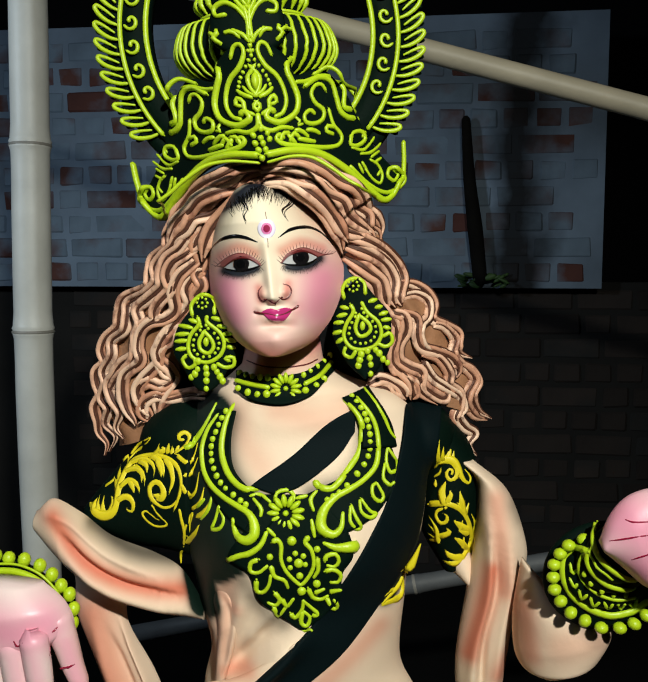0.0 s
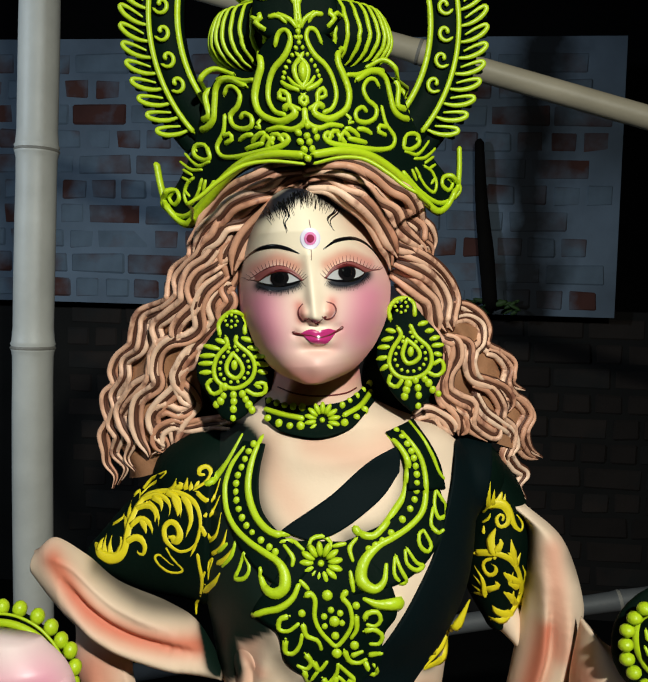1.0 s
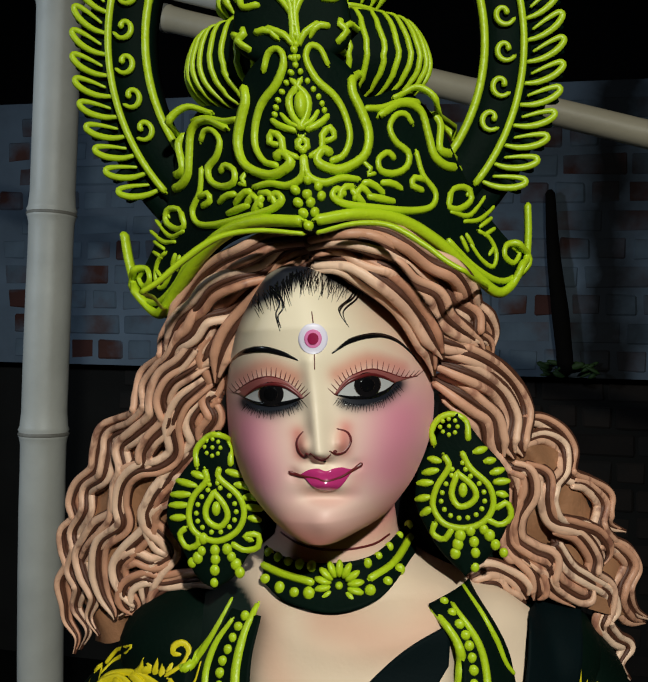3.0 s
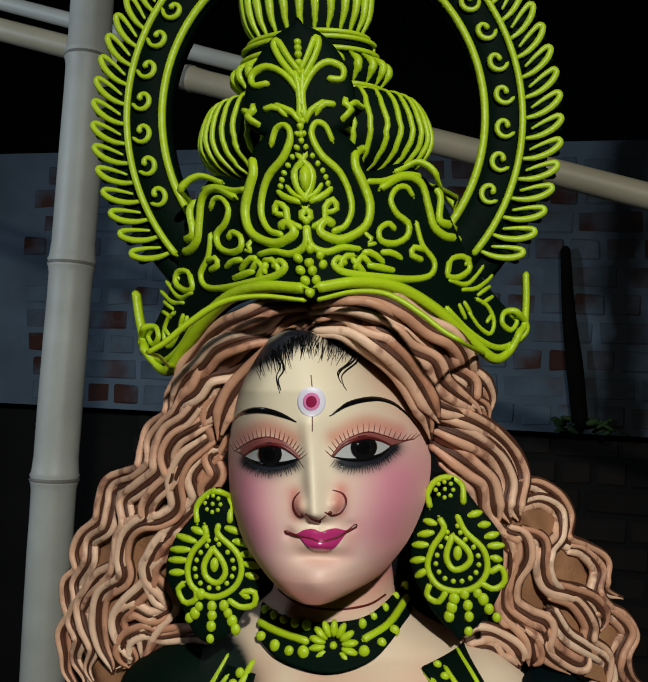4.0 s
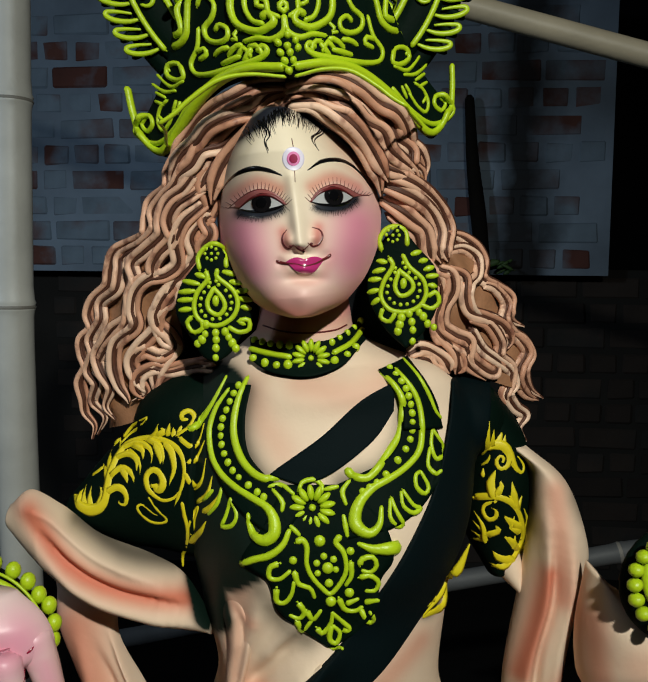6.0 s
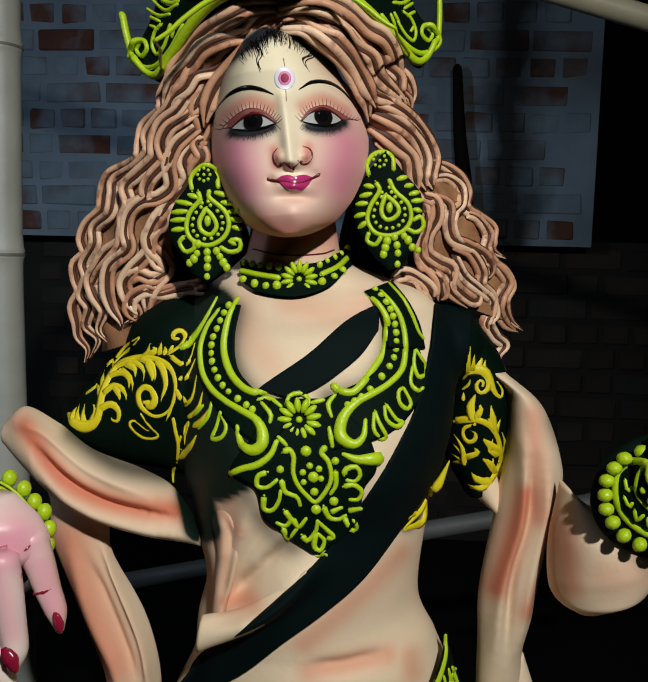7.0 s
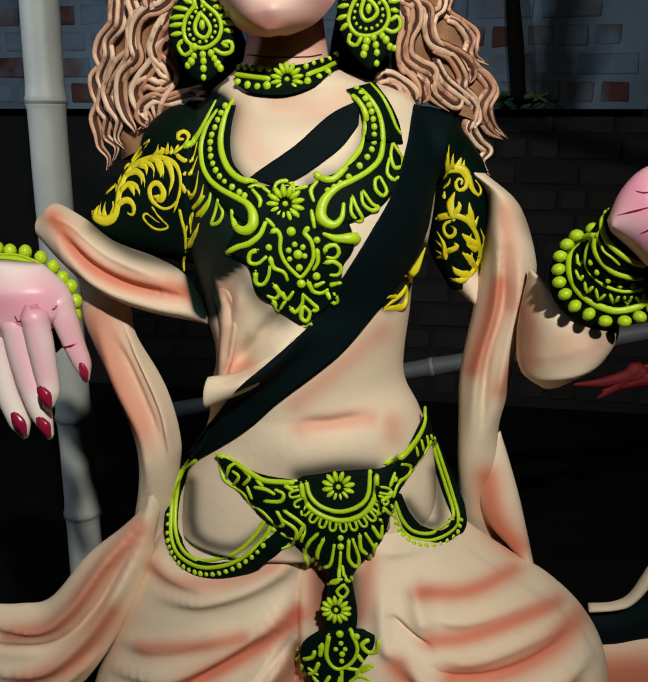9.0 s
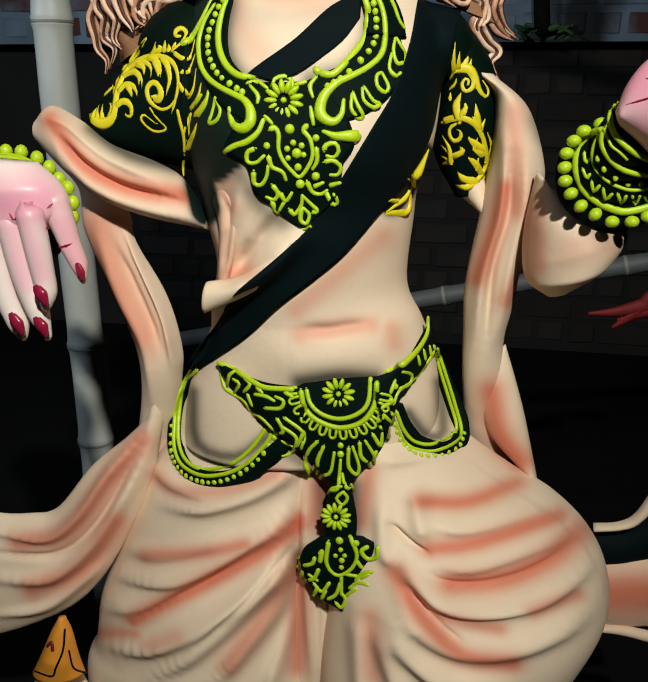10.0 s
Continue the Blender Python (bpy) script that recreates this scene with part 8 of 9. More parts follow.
shape_earring([(0.055, 0.0601, 1.197), (0.0427, 0.0601, 1.181), (0.0352, 0.0601, 1.165), (0.0341, 0.0601, 1.147), (0.0412, 0.0601, 1.131), (0.0505, 0.0601, 1.118), (0.0621, 0.0601, 1.108)], [(0.0577, 0.0601, 1.198), (0.0708, 0.0601, 1.182), (0.0838, 0.0601, 1.167), (0.086, 0.0601, 1.148), (0.0845, 0.0601, 1.135), (0.0759, 0.0601, 1.119), (0.0637, 0.0601, 1.108)], ([(0.0442, 0.0498, 1.18), (0.0429, 0.0498, 1.188), (0.0474, 0.0498, 1.195), (0.055, 0.0498, 1.197), (0.0614, 0.0498, 1.193), (0.0627, 0.0498, 1.184)], [(0.05, 0.0498, 1.174), (0.0525, 0.0498, 1.168), (0.0463, 0.0498, 1.157), (0.0443, 0.0498, 1.146), (0.0505, 0.0498, 1.137), (0.0613, 0.0498, 1.135), (0.0717, 0.0498, 1.139), (0.0768, 0.0498, 1.148), (0.0744, 0.0498, 1.159), (0.0644, 0.0498, 1.168), (0.0598, 0.0498, 1.176)], [(0.0573, 0.0498, 1.165), (0.0543, 0.0498, 1.154), (0.0579, 0.0498, 1.147), (0.0638, 0.0498, 1.148), (0.0677, 0.0498, 1.153), (0.0652, 0.0498, 1.159), (0.0573, 0.0498, 1.165)], [(0.0457, 0.0498, 1.137), (0.0444, 0.0498, 1.131), (0.0508, 0.0498, 1.128), (0.0548, 0.0498, 1.134)], [(0.0789, 0.0498, 1.147), (0.0839, 0.0498, 1.15), (0.0864, 0.0498, 1.143), (0.0808, 0.0498, 1.138), (0.0733, 0.0498, 1.141)]), ([(0.0418, 0.0498, 1.172), (0.0478, 0.0498, 1.171)], [(0.0389, 0.0498, 1.164), (0.0465, 0.0498, 1.166)], [(0.036, 0.0498, 1.158), (0.0436, 0.0498, 1.159)], [(0.0352, 0.0498, 1.149), (0.0423, 0.0498, 1.151)], [(0.0382, 0.0498, 1.141), (0.0437, 0.0498, 1.145)], [(0.0663, 0.0498, 1.177), (0.0723, 0.0498, 1.179)], [(0.0721, 0.0498, 1.172), (0.077, 0.0498, 1.173)], [(0.0757, 0.0498, 1.166), (0.0817, 0.0498, 1.168)], [(0.0772, 0.0498, 1.161), (0.0848, 0.0498, 1.162)], [(0.0792, 0.0498, 1.155), (0.084, 0.0498, 1.154)]), [(0.0595, 0.0498, 1.131), (0.0583, 0.0498, 1.126), (0.0571, 0.0498, 1.121), (0.065, 0.0498, 1.134), (0.067, 0.0498, 1.128), (0.0679, 0.0498, 1.122), (0.0677, 0.0498, 1.114), (0.0721, 0.0498, 1.135), (0.0752, 0.0498, 1.132), (0.0783, 0.0498, 1.127), (0.0831, 0.0498, 1.124)])

# bangles
idol.eye = EYE_BODY
for centre, rx, rz, tilt in (((0.2675, 0.0352, 0.9472), 0.051, 0.047, 0.35), ((0.2689, 0.0223, 0.9585), 0.038, 0.034, 0.35), ((0.2703, 0.0098, 0.9709), 0.031, 0.028, 0.4), ((0.2711, 0.0001, 0.979), 0.027, 0.024, 0.4)):
    idol.blob(centre, rx, 0.014, rz, green, tilt, sides=32, rings=16)
idol.freeze()
EYE_LOW = (0.1569, -0.6444, 1.0155)
idol.eye = EYE_LOW
idol.stroke([(0.2483, 0.015, 0.9795), (0.2395, 0.015, 0.9762), (0.2327, 0.015, 0.9676), (0.231, 0.015, 0.9565), (0.233, 0.015, 0.9454), (0.2391, 0.015, 0.9343), (0.2494, 0.015, 0.9257), (0.2609, 0.015, 0.9204), (0.2721, 0.015, 0.9183), (0.288, 0.015, 0.9228), (0.2981, 0.015, 0.9312)], 0.0034, lime, reach=0.09)
idol.stroke([(0.2469, 0.015, 0.9787), (0.2424, 0.015, 0.9662), (0.2442, 0.015, 0.9536), (0.2521, 0.015, 0.9443), (0.2621, 0.015, 0.9381), (0.2748, 0.015, 0.935), (0.2883, 0.015, 0.9373)], 0.0016, lime, reach=0.09)
idol.stroke([(0.2486, 0.015, 0.9802), (0.2486, 0.015, 0.9694), (0.2552, 0.015, 0.9586), (0.2652, 0.015, 0.9509), (0.2756, 0.015, 0.9477), (0.2871, 0.015, 0.9467)], 0.0024, lime, reach=0.09)
idol.stroke([(0.2561, 0.015, 0.9983), (0.2526, 0.015, 0.9895), (0.256, 0.015, 0.9788), (0.2646, 0.015, 0.9697), (0.2761, 0.015, 0.9618), (0.2872, 0.015, 0.9577)], 0.0026, lime, reach=0.09)
idol.stroke([(0.2515, 0.015, 0.9849), (0.2499, 0.015, 0.9787), (0.2533, 0.015, 0.9726), (0.2557, 0.015, 0.968), (0.2623, 0.015, 0.9634), (0.2682, 0.015, 0.9581)], 0.0012, lime, reach=0.09)
for a, b, c in zip([(0.2362, 0.015, 0.9629), (0.2363, 0.015, 0.9503), (0.2439, 0.015, 0.9409), (0.2531, 0.015, 0.9355), (0.2643, 0.015, 0.9318), (0.2753, 0.015, 0.9305), (0.2845, 0.015, 0.9308)], [(0.2378, 0.015, 0.9551), (0.2401, 0.015, 0.9432), (0.2463, 0.015, 0.9332), (0.2558, 0.015, 0.9275), (0.2679, 0.015, 0.9251), (0.2783, 0.015, 0.9245), (0.2884, 0.015, 0.9261)], [(0.241, 0.015, 0.9583), (0.2418, 0.015, 0.9464), (0.25, 0.015, 0.9378), (0.26, 0.015, 0.9317), (0.2707, 0.015, 0.9304), (0.2806, 0.015, 0.9307), (0.2904, 0.015, 0.9325)]):
    idol.stroke([a, b, c], [0.0014, 0.0018, 0.0014], lime, reach=0.09)
for p in [(0.2467, 0.015, 0.9584), (0.2522, 0.015, 0.9506), (0.2614, 0.015, 0.9442), (0.2711, 0.015, 0.94), (0.281, 0.015, 0.9402)]:
    idol.dot(p, 0.0022, lime, 1.3, reach=0.09)
for p, turn in zip([(0.2463, 0.015, 0.9844), (0.2343, 0.015, 0.9788), (0.2277, 0.015, 0.9714), (0.2231, 0.015, 0.9619), (0.2226, 0.015, 0.9512), (0.224, 0.015, 0.9408), (0.2292, 0.015, 0.9311), (0.2376, 0.015, 0.9216), (0.2492, 0.015, 0.9154), (0.2625, 0.015, 0.9101), (0.2773, 0.015, 0.9106), (0.2887, 0.015, 0.9148), (0.2978, 0.015, 0.9223)], (0.1, 0.15, 0.2, 0.1, 0.3, 0.2, 0.5, 0.8, 0.9, 0, 0, -0.4, -0.8)):
    idol.blob(p, 0.0058, 0.0062, 0.0048, lime, turn)
idol.eye = EYE_BODY
idol.blob((-0.2562, 0.0001, 0.9033), 0.066, 0.03, 0.05, green, -0.2, sides=32, rings=16)
for p in spline([(-0.2497, -0.0118, 0.9588), (-0.2379, -0.0118, 0.9568), (-0.2239, -0.0118, 0.9564), (-0.21, -0.0118, 0.9517), (-0.1994, -0.0118, 0.9443), (-0.1916, -0.0118, 0.9349), (-0.1842, -0.0118, 0.9277), (-0.1808, -0.0118, 0.9151), (-0.1822, -0.0118, 0.9028)], 9):
    idol.blob(p, 0.0055, 0.006, 0.0065, lime)
idol.tube([(-0.2434, -0.0301, 0.9527), (-0.224, -0.0301, 0.9532), (-0.2084, -0.0301, 0.9489), (-0.1957, -0.0301, 0.9404), (-0.1869, -0.0301, 0.9278), (-0.1824, -0.0301, 0.9152)], [0.003, 0.0028, 0.002], lime)
idol.tube([(-0.2441, -0.0301, 0.9473), (-0.2241, -0.0301, 0.9483), (-0.2091, -0.0301, 0.943), (-0.1981, -0.0301, 0.9335), (-0.1909, -0.0301, 0.9219), (-0.1863, -0.0301, 0.9131)], [0.0018, 0.0016, 0.0012], lime)
idol.tube([(-0.245, -0.0199, 0.9549), (-0.2255, -0.0199, 0.9548), (-0.2079, -0.0199, 0.9484), (-0.1953, -0.0199, 0.9377), (-0.1865, -0.0199, 0.924), (-0.1836, -0.0199, 0.9109)], 0.0012, lime)
# nails and creases
for a, r in (([(-0.1561, -0.0598, 0.8728), (-0.1541, -0.0598, 0.8668), (-0.1532, -0.0598, 0.8614)], 0.004), ([(-0.1792, -0.0852, 0.8584), (-0.1761, -0.0852, 0.8534), (-0.1731, -0.0852, 0.8468)], 0.0062), ([(-0.1855, -0.0798, 0.8305), (-0.1818, -0.0798, 0.8255), (-0.1793, -0.0798, 0.8189)], 0.006), ([(-0.2103, -0.0749, 0.8312), (-0.2062, -0.0749, 0.8246), (-0.2031, -0.0749, 0.8175)], 0.006)):
    idol.tube(a, [r * 0.7, r, r * 0.5], nail, sides=8, flat=0.6)
idol.freeze()
for a in ([(-0.2046, -0.0701, 0.9137), (-0.2015, -0.0701, 0.9087), (-0.1976, -0.0701, 0.914)], [(-0.172, -0.0701, 0.9203), (-0.1676, -0.0701, 0.9239)], [(-0.1714, -0.0598, 0.8868), (-0.1648, -0.0598, 0.8882), (-0.1594, -0.0598, 0.8907)], [(-0.1752, -0.0701, 0.9026), (-0.1729, -0.0701, 0.9079)]):
    idol.stroke(a, [0.0006, 0.0013, 0.0004], nail, 0.0, 0.4)
idol.eye = EYE_ARMS
for a in ([(0.2642, -0.0398, 1.019), (0.2706, -0.0398, 1.017), (0.2831, -0.0398, 1.018)], [(0.2534, -0.0398, 1.002), (0.2643, -0.0398, 1.004), (0.2833, -0.0398, 1.008)], [(0.2698, -0.0398, 0.9882), (0.284, -0.0398, 0.9937)]):
    idol.stroke(a, [0.0004, 0.0009, 0.0005], nail, 0.0, 0.4)

# scarf end behind the hip
idol.loft([(0.3182, 0.2501, 0.5087), (0.3448, 0.2501, 0.5133), (0.363, 0.2501, 0.5257), (0.3786, 0.2501, 0.5587), (0.4001, 0.2501, 0.611)], [(0.319, 0.2501, 0.4984), (0.351, 0.2501, 0.505), (0.3692, 0.2501, 0.5147), (0.3878, 0.2501, 0.5428), (0.4106, 0.2501, 0.601)], 0.01, cream)
idol.loft([(0.3198, 0.2701, 0.4908), (0.3551, 0.2701, 0.4951), (0.3832, 0.2701, 0.5132), (0.4332, 0.2701, 0.5425)], [(0.3253, 0.2701, 0.4393), (0.3557, 0.2701, 0.4433), (0.3906, 0.2701, 0.4536), (0.4448, 0.2701, 0.4606)], 0.02, sash)
idol.loft([(0.3082, 0.2599, 0.4436), (0.3528, 0.2599, 0.4552), (0.392, 0.2599, 0.4665), (0.4399, 0.2599, 0.4786)], [(0.3157, 0.2599, 0.3683), (0.3538, 0.2599, 0.3607), (0.4048, 0.2599, 0.3683), (0.4533, 0.2599, 0.382)], 0.02, cream)
idol.loft([(0.3155, 0.2501, 0.3629), (0.3616, 0.2501, 0.3696), (0.4031, 0.2501, 0.3662), (0.4538, 0.2501, 0.3642)], [(0.3158, 0.2501, 0.3564), (0.3629, 0.2501, 0.3566), (0.4048, 0.2501, 0.35), (0.4565, 0.2501, 0.3452)], 0.008, cream)
# airbrushed tints, with salmon shading put into the colour: from, to, softness, strength
def brush(points, r, k, eye):
    curve = spline(points, 3 * len(points) - 2)
    return [(a, b, r, k, eye) for a, b in zip(curve, curve[1:])]


PAINT = {'pink': [], 'salmon': [], 'green': [], 'kohl': []}
PAINT["pink"] += brush([(0.2631, -0.0301, 1.018), (0.296, -0.0301, 0.9982), (0.284, -0.0301, 0.9775)], 0.04, 0.8, EYE_ARMS)
PAINT["pink"] += brush([(-0.0339, 0.0098, 1.151), (-0.007, 0.0098, 1.145), (0.0165, 0.0098, 1.155)], 0.02, 0.3, EYE_HEAD)
PAINT["pink"] += brush([(-0.2288, -0.0598, 0.9193), (-0.2067, -0.0598, 0.917), (-0.1832, -0.0598, 0.9249)], 0.028, 0.75, EYE_BODY)
PAINT["pink"] += brush([(-0.1893, -0.0701, 0.9019), (-0.1828, -0.0701, 0.866)], 0.012, 0.5, EYE_BODY)
PAINT["pink"] += brush([(-0.2061, -0.0701, 0.9013), (-0.1987, -0.0701, 0.8579)], 0.012, 0.5, EYE_BODY)
PAINT["pink"] += brush([(-0.1714, -0.0501, 0.9051), (-0.1621, -0.0501, 0.8725)], 0.012, 0.6, EYE_BODY)
PAINT["pink"] += brush([(0.2573, -0.0301, 1.004), (0.2829, -0.0301, 1.012)], 0.03, 0.6, EYE_ARMS)
PAINT["pink"] += brush([(-0.0528, 0.0098, 1.188), (-0.048, 0.0098, 1.165)], 0.027, 0.85, EYE_HEAD)
PAINT["pink"] += brush([(0.0312, 0.0098, 1.197), (0.0284, 0.0098, 1.173)], 0.027, 0.85, EYE_HEAD)
PAINT["pink"] += brush([(-0.0399, 0.0098, 1.166), (-0.0289, 0.0098, 1.156)], 0.014, 0.4, EYE_HEAD)
PAINT["pink"] += brush([(0.0207, 0.0098, 1.171), (0.0107, 0.0098, 1.16)], 0.014, 0.4, EYE_HEAD)
PAINT["pink"] += brush([(-0.2219, -0.0598, 0.9126), (-0.1992, -0.0598, 0.9152), (-0.1802, -0.0598, 0.9178)], 0.02, 0.5, EYE_BODY)
PAINT["pink"] += brush([(0.2831, -0.0301, 1.001), (0.3091, -0.0301, 1.002)], 0.03, 0.6, EYE_ARMS)
# neckline, forearm and chin: salmon shading held in the colour
PAINT["salmon"] += brush([(-0.0425, 0.0201, 1.077), (-0.0378, 0.0201, 1.057), (-0.0232, 0.0201, 1.036)], 0.014, 0.28, EYE_BODY)
PAINT["salmon"] += brush([(-0.0084, 0.0201, 1.082), (0.0276, 0.0201, 1.074), (0.0489, 0.0201, 1.081)], 0.014, 0.35, EYE_BODY)
PAINT["salmon"] += brush([(-0.0582, 0.0298, 0.931), (-0.0613, 0.0298, 0.8835), (-0.0601, 0.0298, 0.8511)], 0.012, 0.4, EYE_BODY)
PAINT["salmon"] += brush([(0.2378, 0.0601, 0.8746), (0.2699, 0.0601, 0.8845)], 0.02, 0.35, EYE_BODY)
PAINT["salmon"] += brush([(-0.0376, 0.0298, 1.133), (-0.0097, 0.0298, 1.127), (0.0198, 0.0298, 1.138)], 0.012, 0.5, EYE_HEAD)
PAINT["salmon"] += brush([(0.3128, 0.2599, 0.4002), (0.3991, 0.2599, 0.4117)], 0.042, 1.11, EYE_LEGS)
PAINT["salmon"] += brush([(-0.0552, 0.0098, 1.216), (-0.0404, 0.0098, 1.222), (-0.0254, 0.0098, 1.217)], 0.006, 0.7, EYE_HEAD)
PAINT["salmon"] += brush([(-0.0027, 0.0098, 1.219), (0.0127, 0.0098, 1.227), (0.0299, 0.0098, 1.224)], 0.006, 0.7, EYE_HEAD)
# shading round the nostrils, put into the colour
PAINT["salmon"] += brush([(-0.023, 0.0098, 1.188), (-0.0212, 0.0098, 1.178)], 0.005, 0.8, EYE_HEAD)
PAINT["salmon"] += brush([(0.0019, 0.0098, 1.192), (0.0011, 0.0098, 1.181)], 0.005, 0.8, EYE_HEAD)
PAINT["salmon"] += brush([(-0.0242, 0.0098, 1.168), (-0.0127, 0.0098, 1.155), (0.003, 0.0098, 1.157), (0.0116, 0.0098, 1.174)], 0.005, 0.3, EYE_HEAD)
PAINT["salmon"] += brush([(-0.2123, 0.0201, 0.9815), (-0.1826, 0.0201, 0.9438), (-0.1427, 0.0201, 0.9259), (-0.091, 0.0201, 0.92)], 0.012, 1.04, EYE_BODY)
PAINT["salmon"] += brush([(-0.197, 0.0601, 0.8784), (-0.1871, 0.0601, 0.8311), (-0.1634, 0.0601, 0.7747)], 0.03, 0.8, EYE_BODY)
PAINT["salmon"] += brush([(0.1839, 0.1, 0.9902), (0.1938, 0.1, 0.9035)], 0.012, 0.59, EYE_BODY)
PAINT["salmon"] += brush([(0.1809, 0.1, 0.9233), (0.1714, 0.1, 0.8777), (0.1616, 0.1, 0.8391)], 0.012, 0.98, EYE_BODY)
PAINT["salmon"] += brush([(0.1999, 0.1, 0.8369), (0.1907, 0.1, 0.8193)], 0.012, 0.78, EYE_BODY)
PAINT["salmon"] += brush([(0.2062, 0.0601, 0.9047), (0.2125, 0.0601, 0.8619)], 0.012, 0.65, EYE_BODY)
PAINT["salmon"] += brush([(0.0097, 0.0201, 0.7993), (0.0413, 0.0201, 0.807), (0.0717, 0.0201, 0.8131)], 0.011, 0.6, EYE_BODY)
PAINT["salmon"] += brush([(0.0055, 0.0201, 0.8216), (0.0516, 0.0201, 0.8645), (0.0811, 0.0201, 0.8928)], 0.012, 0.52, EYE_BODY)
PAINT["salmon"] += brush([(0.0892, 0.0401, 0.8034), (0.0916, 0.0401, 0.7915)], 0.012, 0.52, EYE_BODY)
PAINT["salmon"] += brush([(-0.0512, 0.0001, 0.8584), (-0.0322, 0.0001, 0.8616)], 0.01, 0.65, EYE_BODY)
# shading across the neck, put into the colour
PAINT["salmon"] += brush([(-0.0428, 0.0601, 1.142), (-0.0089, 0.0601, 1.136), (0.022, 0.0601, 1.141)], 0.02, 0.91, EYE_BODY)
PAINT["salmon"] += brush([(-0.0693, 0.0401, 0.921), (-0.0536, 0.0401, 0.9054)], 0.008, 0.52, EYE_BODY)
PAINT["salmon"] += brush([(-0.1538, 0.0201, 0.5513), (-0.0978, 0.0201, 0.561), (-0.0482, 0.0201, 0.5768)], 0.0112, 0.86, EYE_LEGS)
PAINT["salmon"] += brush([(-0.1735, 0.0201, 0.4698), (-0.0995, 0.0201, 0.5227), (-0.0305, 0.0201, 0.572), (0.009, 0.0201, 0.6102)], 0.0126, 1.11, EYE_LEGS)
PAINT["salmon"] += brush([(-0.1343, 0.0201, 0.642), (-0.1169, 0.0201, 0.6296), (-0.0724, 0.0201, 0.6342), (-0.0123, 0.0201, 0.6595)], 0.0112, 0.62, EYE_LEGS)
PAINT["salmon"] += brush([(-0.2147, 0.0201, 0.4472), (-0.1745, 0.0201, 0.4531)], 0.0112, 0.74, EYE_LEGS)
PAINT["salmon"] += brush([(-0.0705, 0.0201, 0.4251), (-0.0227, 0.0201, 0.5074), (0.0088, 0.0201, 0.567)], 0.014, 0.74, EYE_LEGS)
PAINT["salmon"] += brush([(-0.156, 0.0201, 0.4395), (-0.1264, 0.0201, 0.4549)], 0.014, 0.49, EYE_LEGS)
PAINT["salmon"] += brush([(0.0038, 0.0201, 0.4375), (0.009, 0.0201, 0.5373)], 0.014, 0.74, EYE_LEGS)
PAINT["salmon"] += brush([(0.1243, 0.0001, 0.6554), (0.1666, 0.0001, 0.6601), (0.2056, 0.0001, 0.6833)], 0.0112, 0.99, EYE_LEGS)
PAINT["salmon"] += brush([(0.1348, 0.0001, 0.6076), (0.1767, 0.0001, 0.6193), (0.2448, 0.0001, 0.6556)], 0.0112, 1.04, EYE_LEGS)
PAINT["salmon"] += brush([(0.1559, 0.0001, 0.5734), (0.1983, 0.0001, 0.5835), (0.238, 0.0001, 0.6094), (0.2644, 0.0001, 0.6432)], 0.0154, 1.04, EYE_LEGS)
PAINT["salmon"] += brush([(0.1036, 0.0001, 0.5782), (0.1299, 0.0001, 0.5337), (0.1687, 0.0001, 0.4958), (0.2167, 0.0001, 0.4933)], 0.014, 0.99, EYE_LEGS)
PAINT["salmon"] += brush([(0.1418, 0.0001, 0.5355), (0.2021, 0.0001, 0.5299)], 0.0098, 0.74, EYE_LEGS)
PAINT["salmon"] += brush([(0.2315, 0.0001, 0.5534), (0.2673, 0.0001, 0.5766)], 0.0098, 0.74, EYE_LEGS)
PAINT["salmon"] += brush([(0.0805, 0.0001, 0.5271), (0.0865, 0.0001, 0.4572)], 0.014, 0.62, EYE_LEGS)
PAINT["salmon"] += brush([(-0.3249, 0.0601, 0.5207), (-0.266, 0.0601, 0.539), (-0.2149, 0.0601, 0.6028), (-0.1672, 0.0601, 0.6625)], 0.0168, 0.86, EYE_LEGS)
PAINT["salmon"] += brush([(-0.3164, 0.0601, 0.46), (-0.2494, 0.0601, 0.4969), (-0.2037, 0.0601, 0.5625)], 0.0168, 0.86, EYE_LEGS)
PAINT["salmon"] += brush([(0.1815, 0.1, 0.7272), (0.1932, 0.1, 0.682), (0.2161, 0.1, 0.6559)], 0.0168, 0.99, EYE_LEGS)
PAINT["salmon"] += brush([(0.0277, 0.0298, 0.6767), (0.024, 0.0298, 0.606)], 0.0168, 0.86, EYE_LEGS)
PAINT["salmon"] += brush([(0.0733, 0.0298, 0.6672), (0.0663, 0.0298, 0.6112)], 0.0112, 0.74, EYE_LEGS)
PAINT["salmon"] += brush([(-0.0865, 0.0298, 1.288), (-0.107, 0.0298, 1.236), (-0.1111, 0.0298, 1.208)], 0.02, 0.25, EYE_HEAD)
PAINT["salmon"] += brush([(0.0211, 0.0401, 1.256), (0.0446, 0.0401, 1.228), (0.062, 0.0401, 1.196)], 0.02, 0.45, EYE_HEAD)
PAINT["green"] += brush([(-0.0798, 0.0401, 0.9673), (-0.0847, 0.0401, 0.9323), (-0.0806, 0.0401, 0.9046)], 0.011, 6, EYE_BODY)
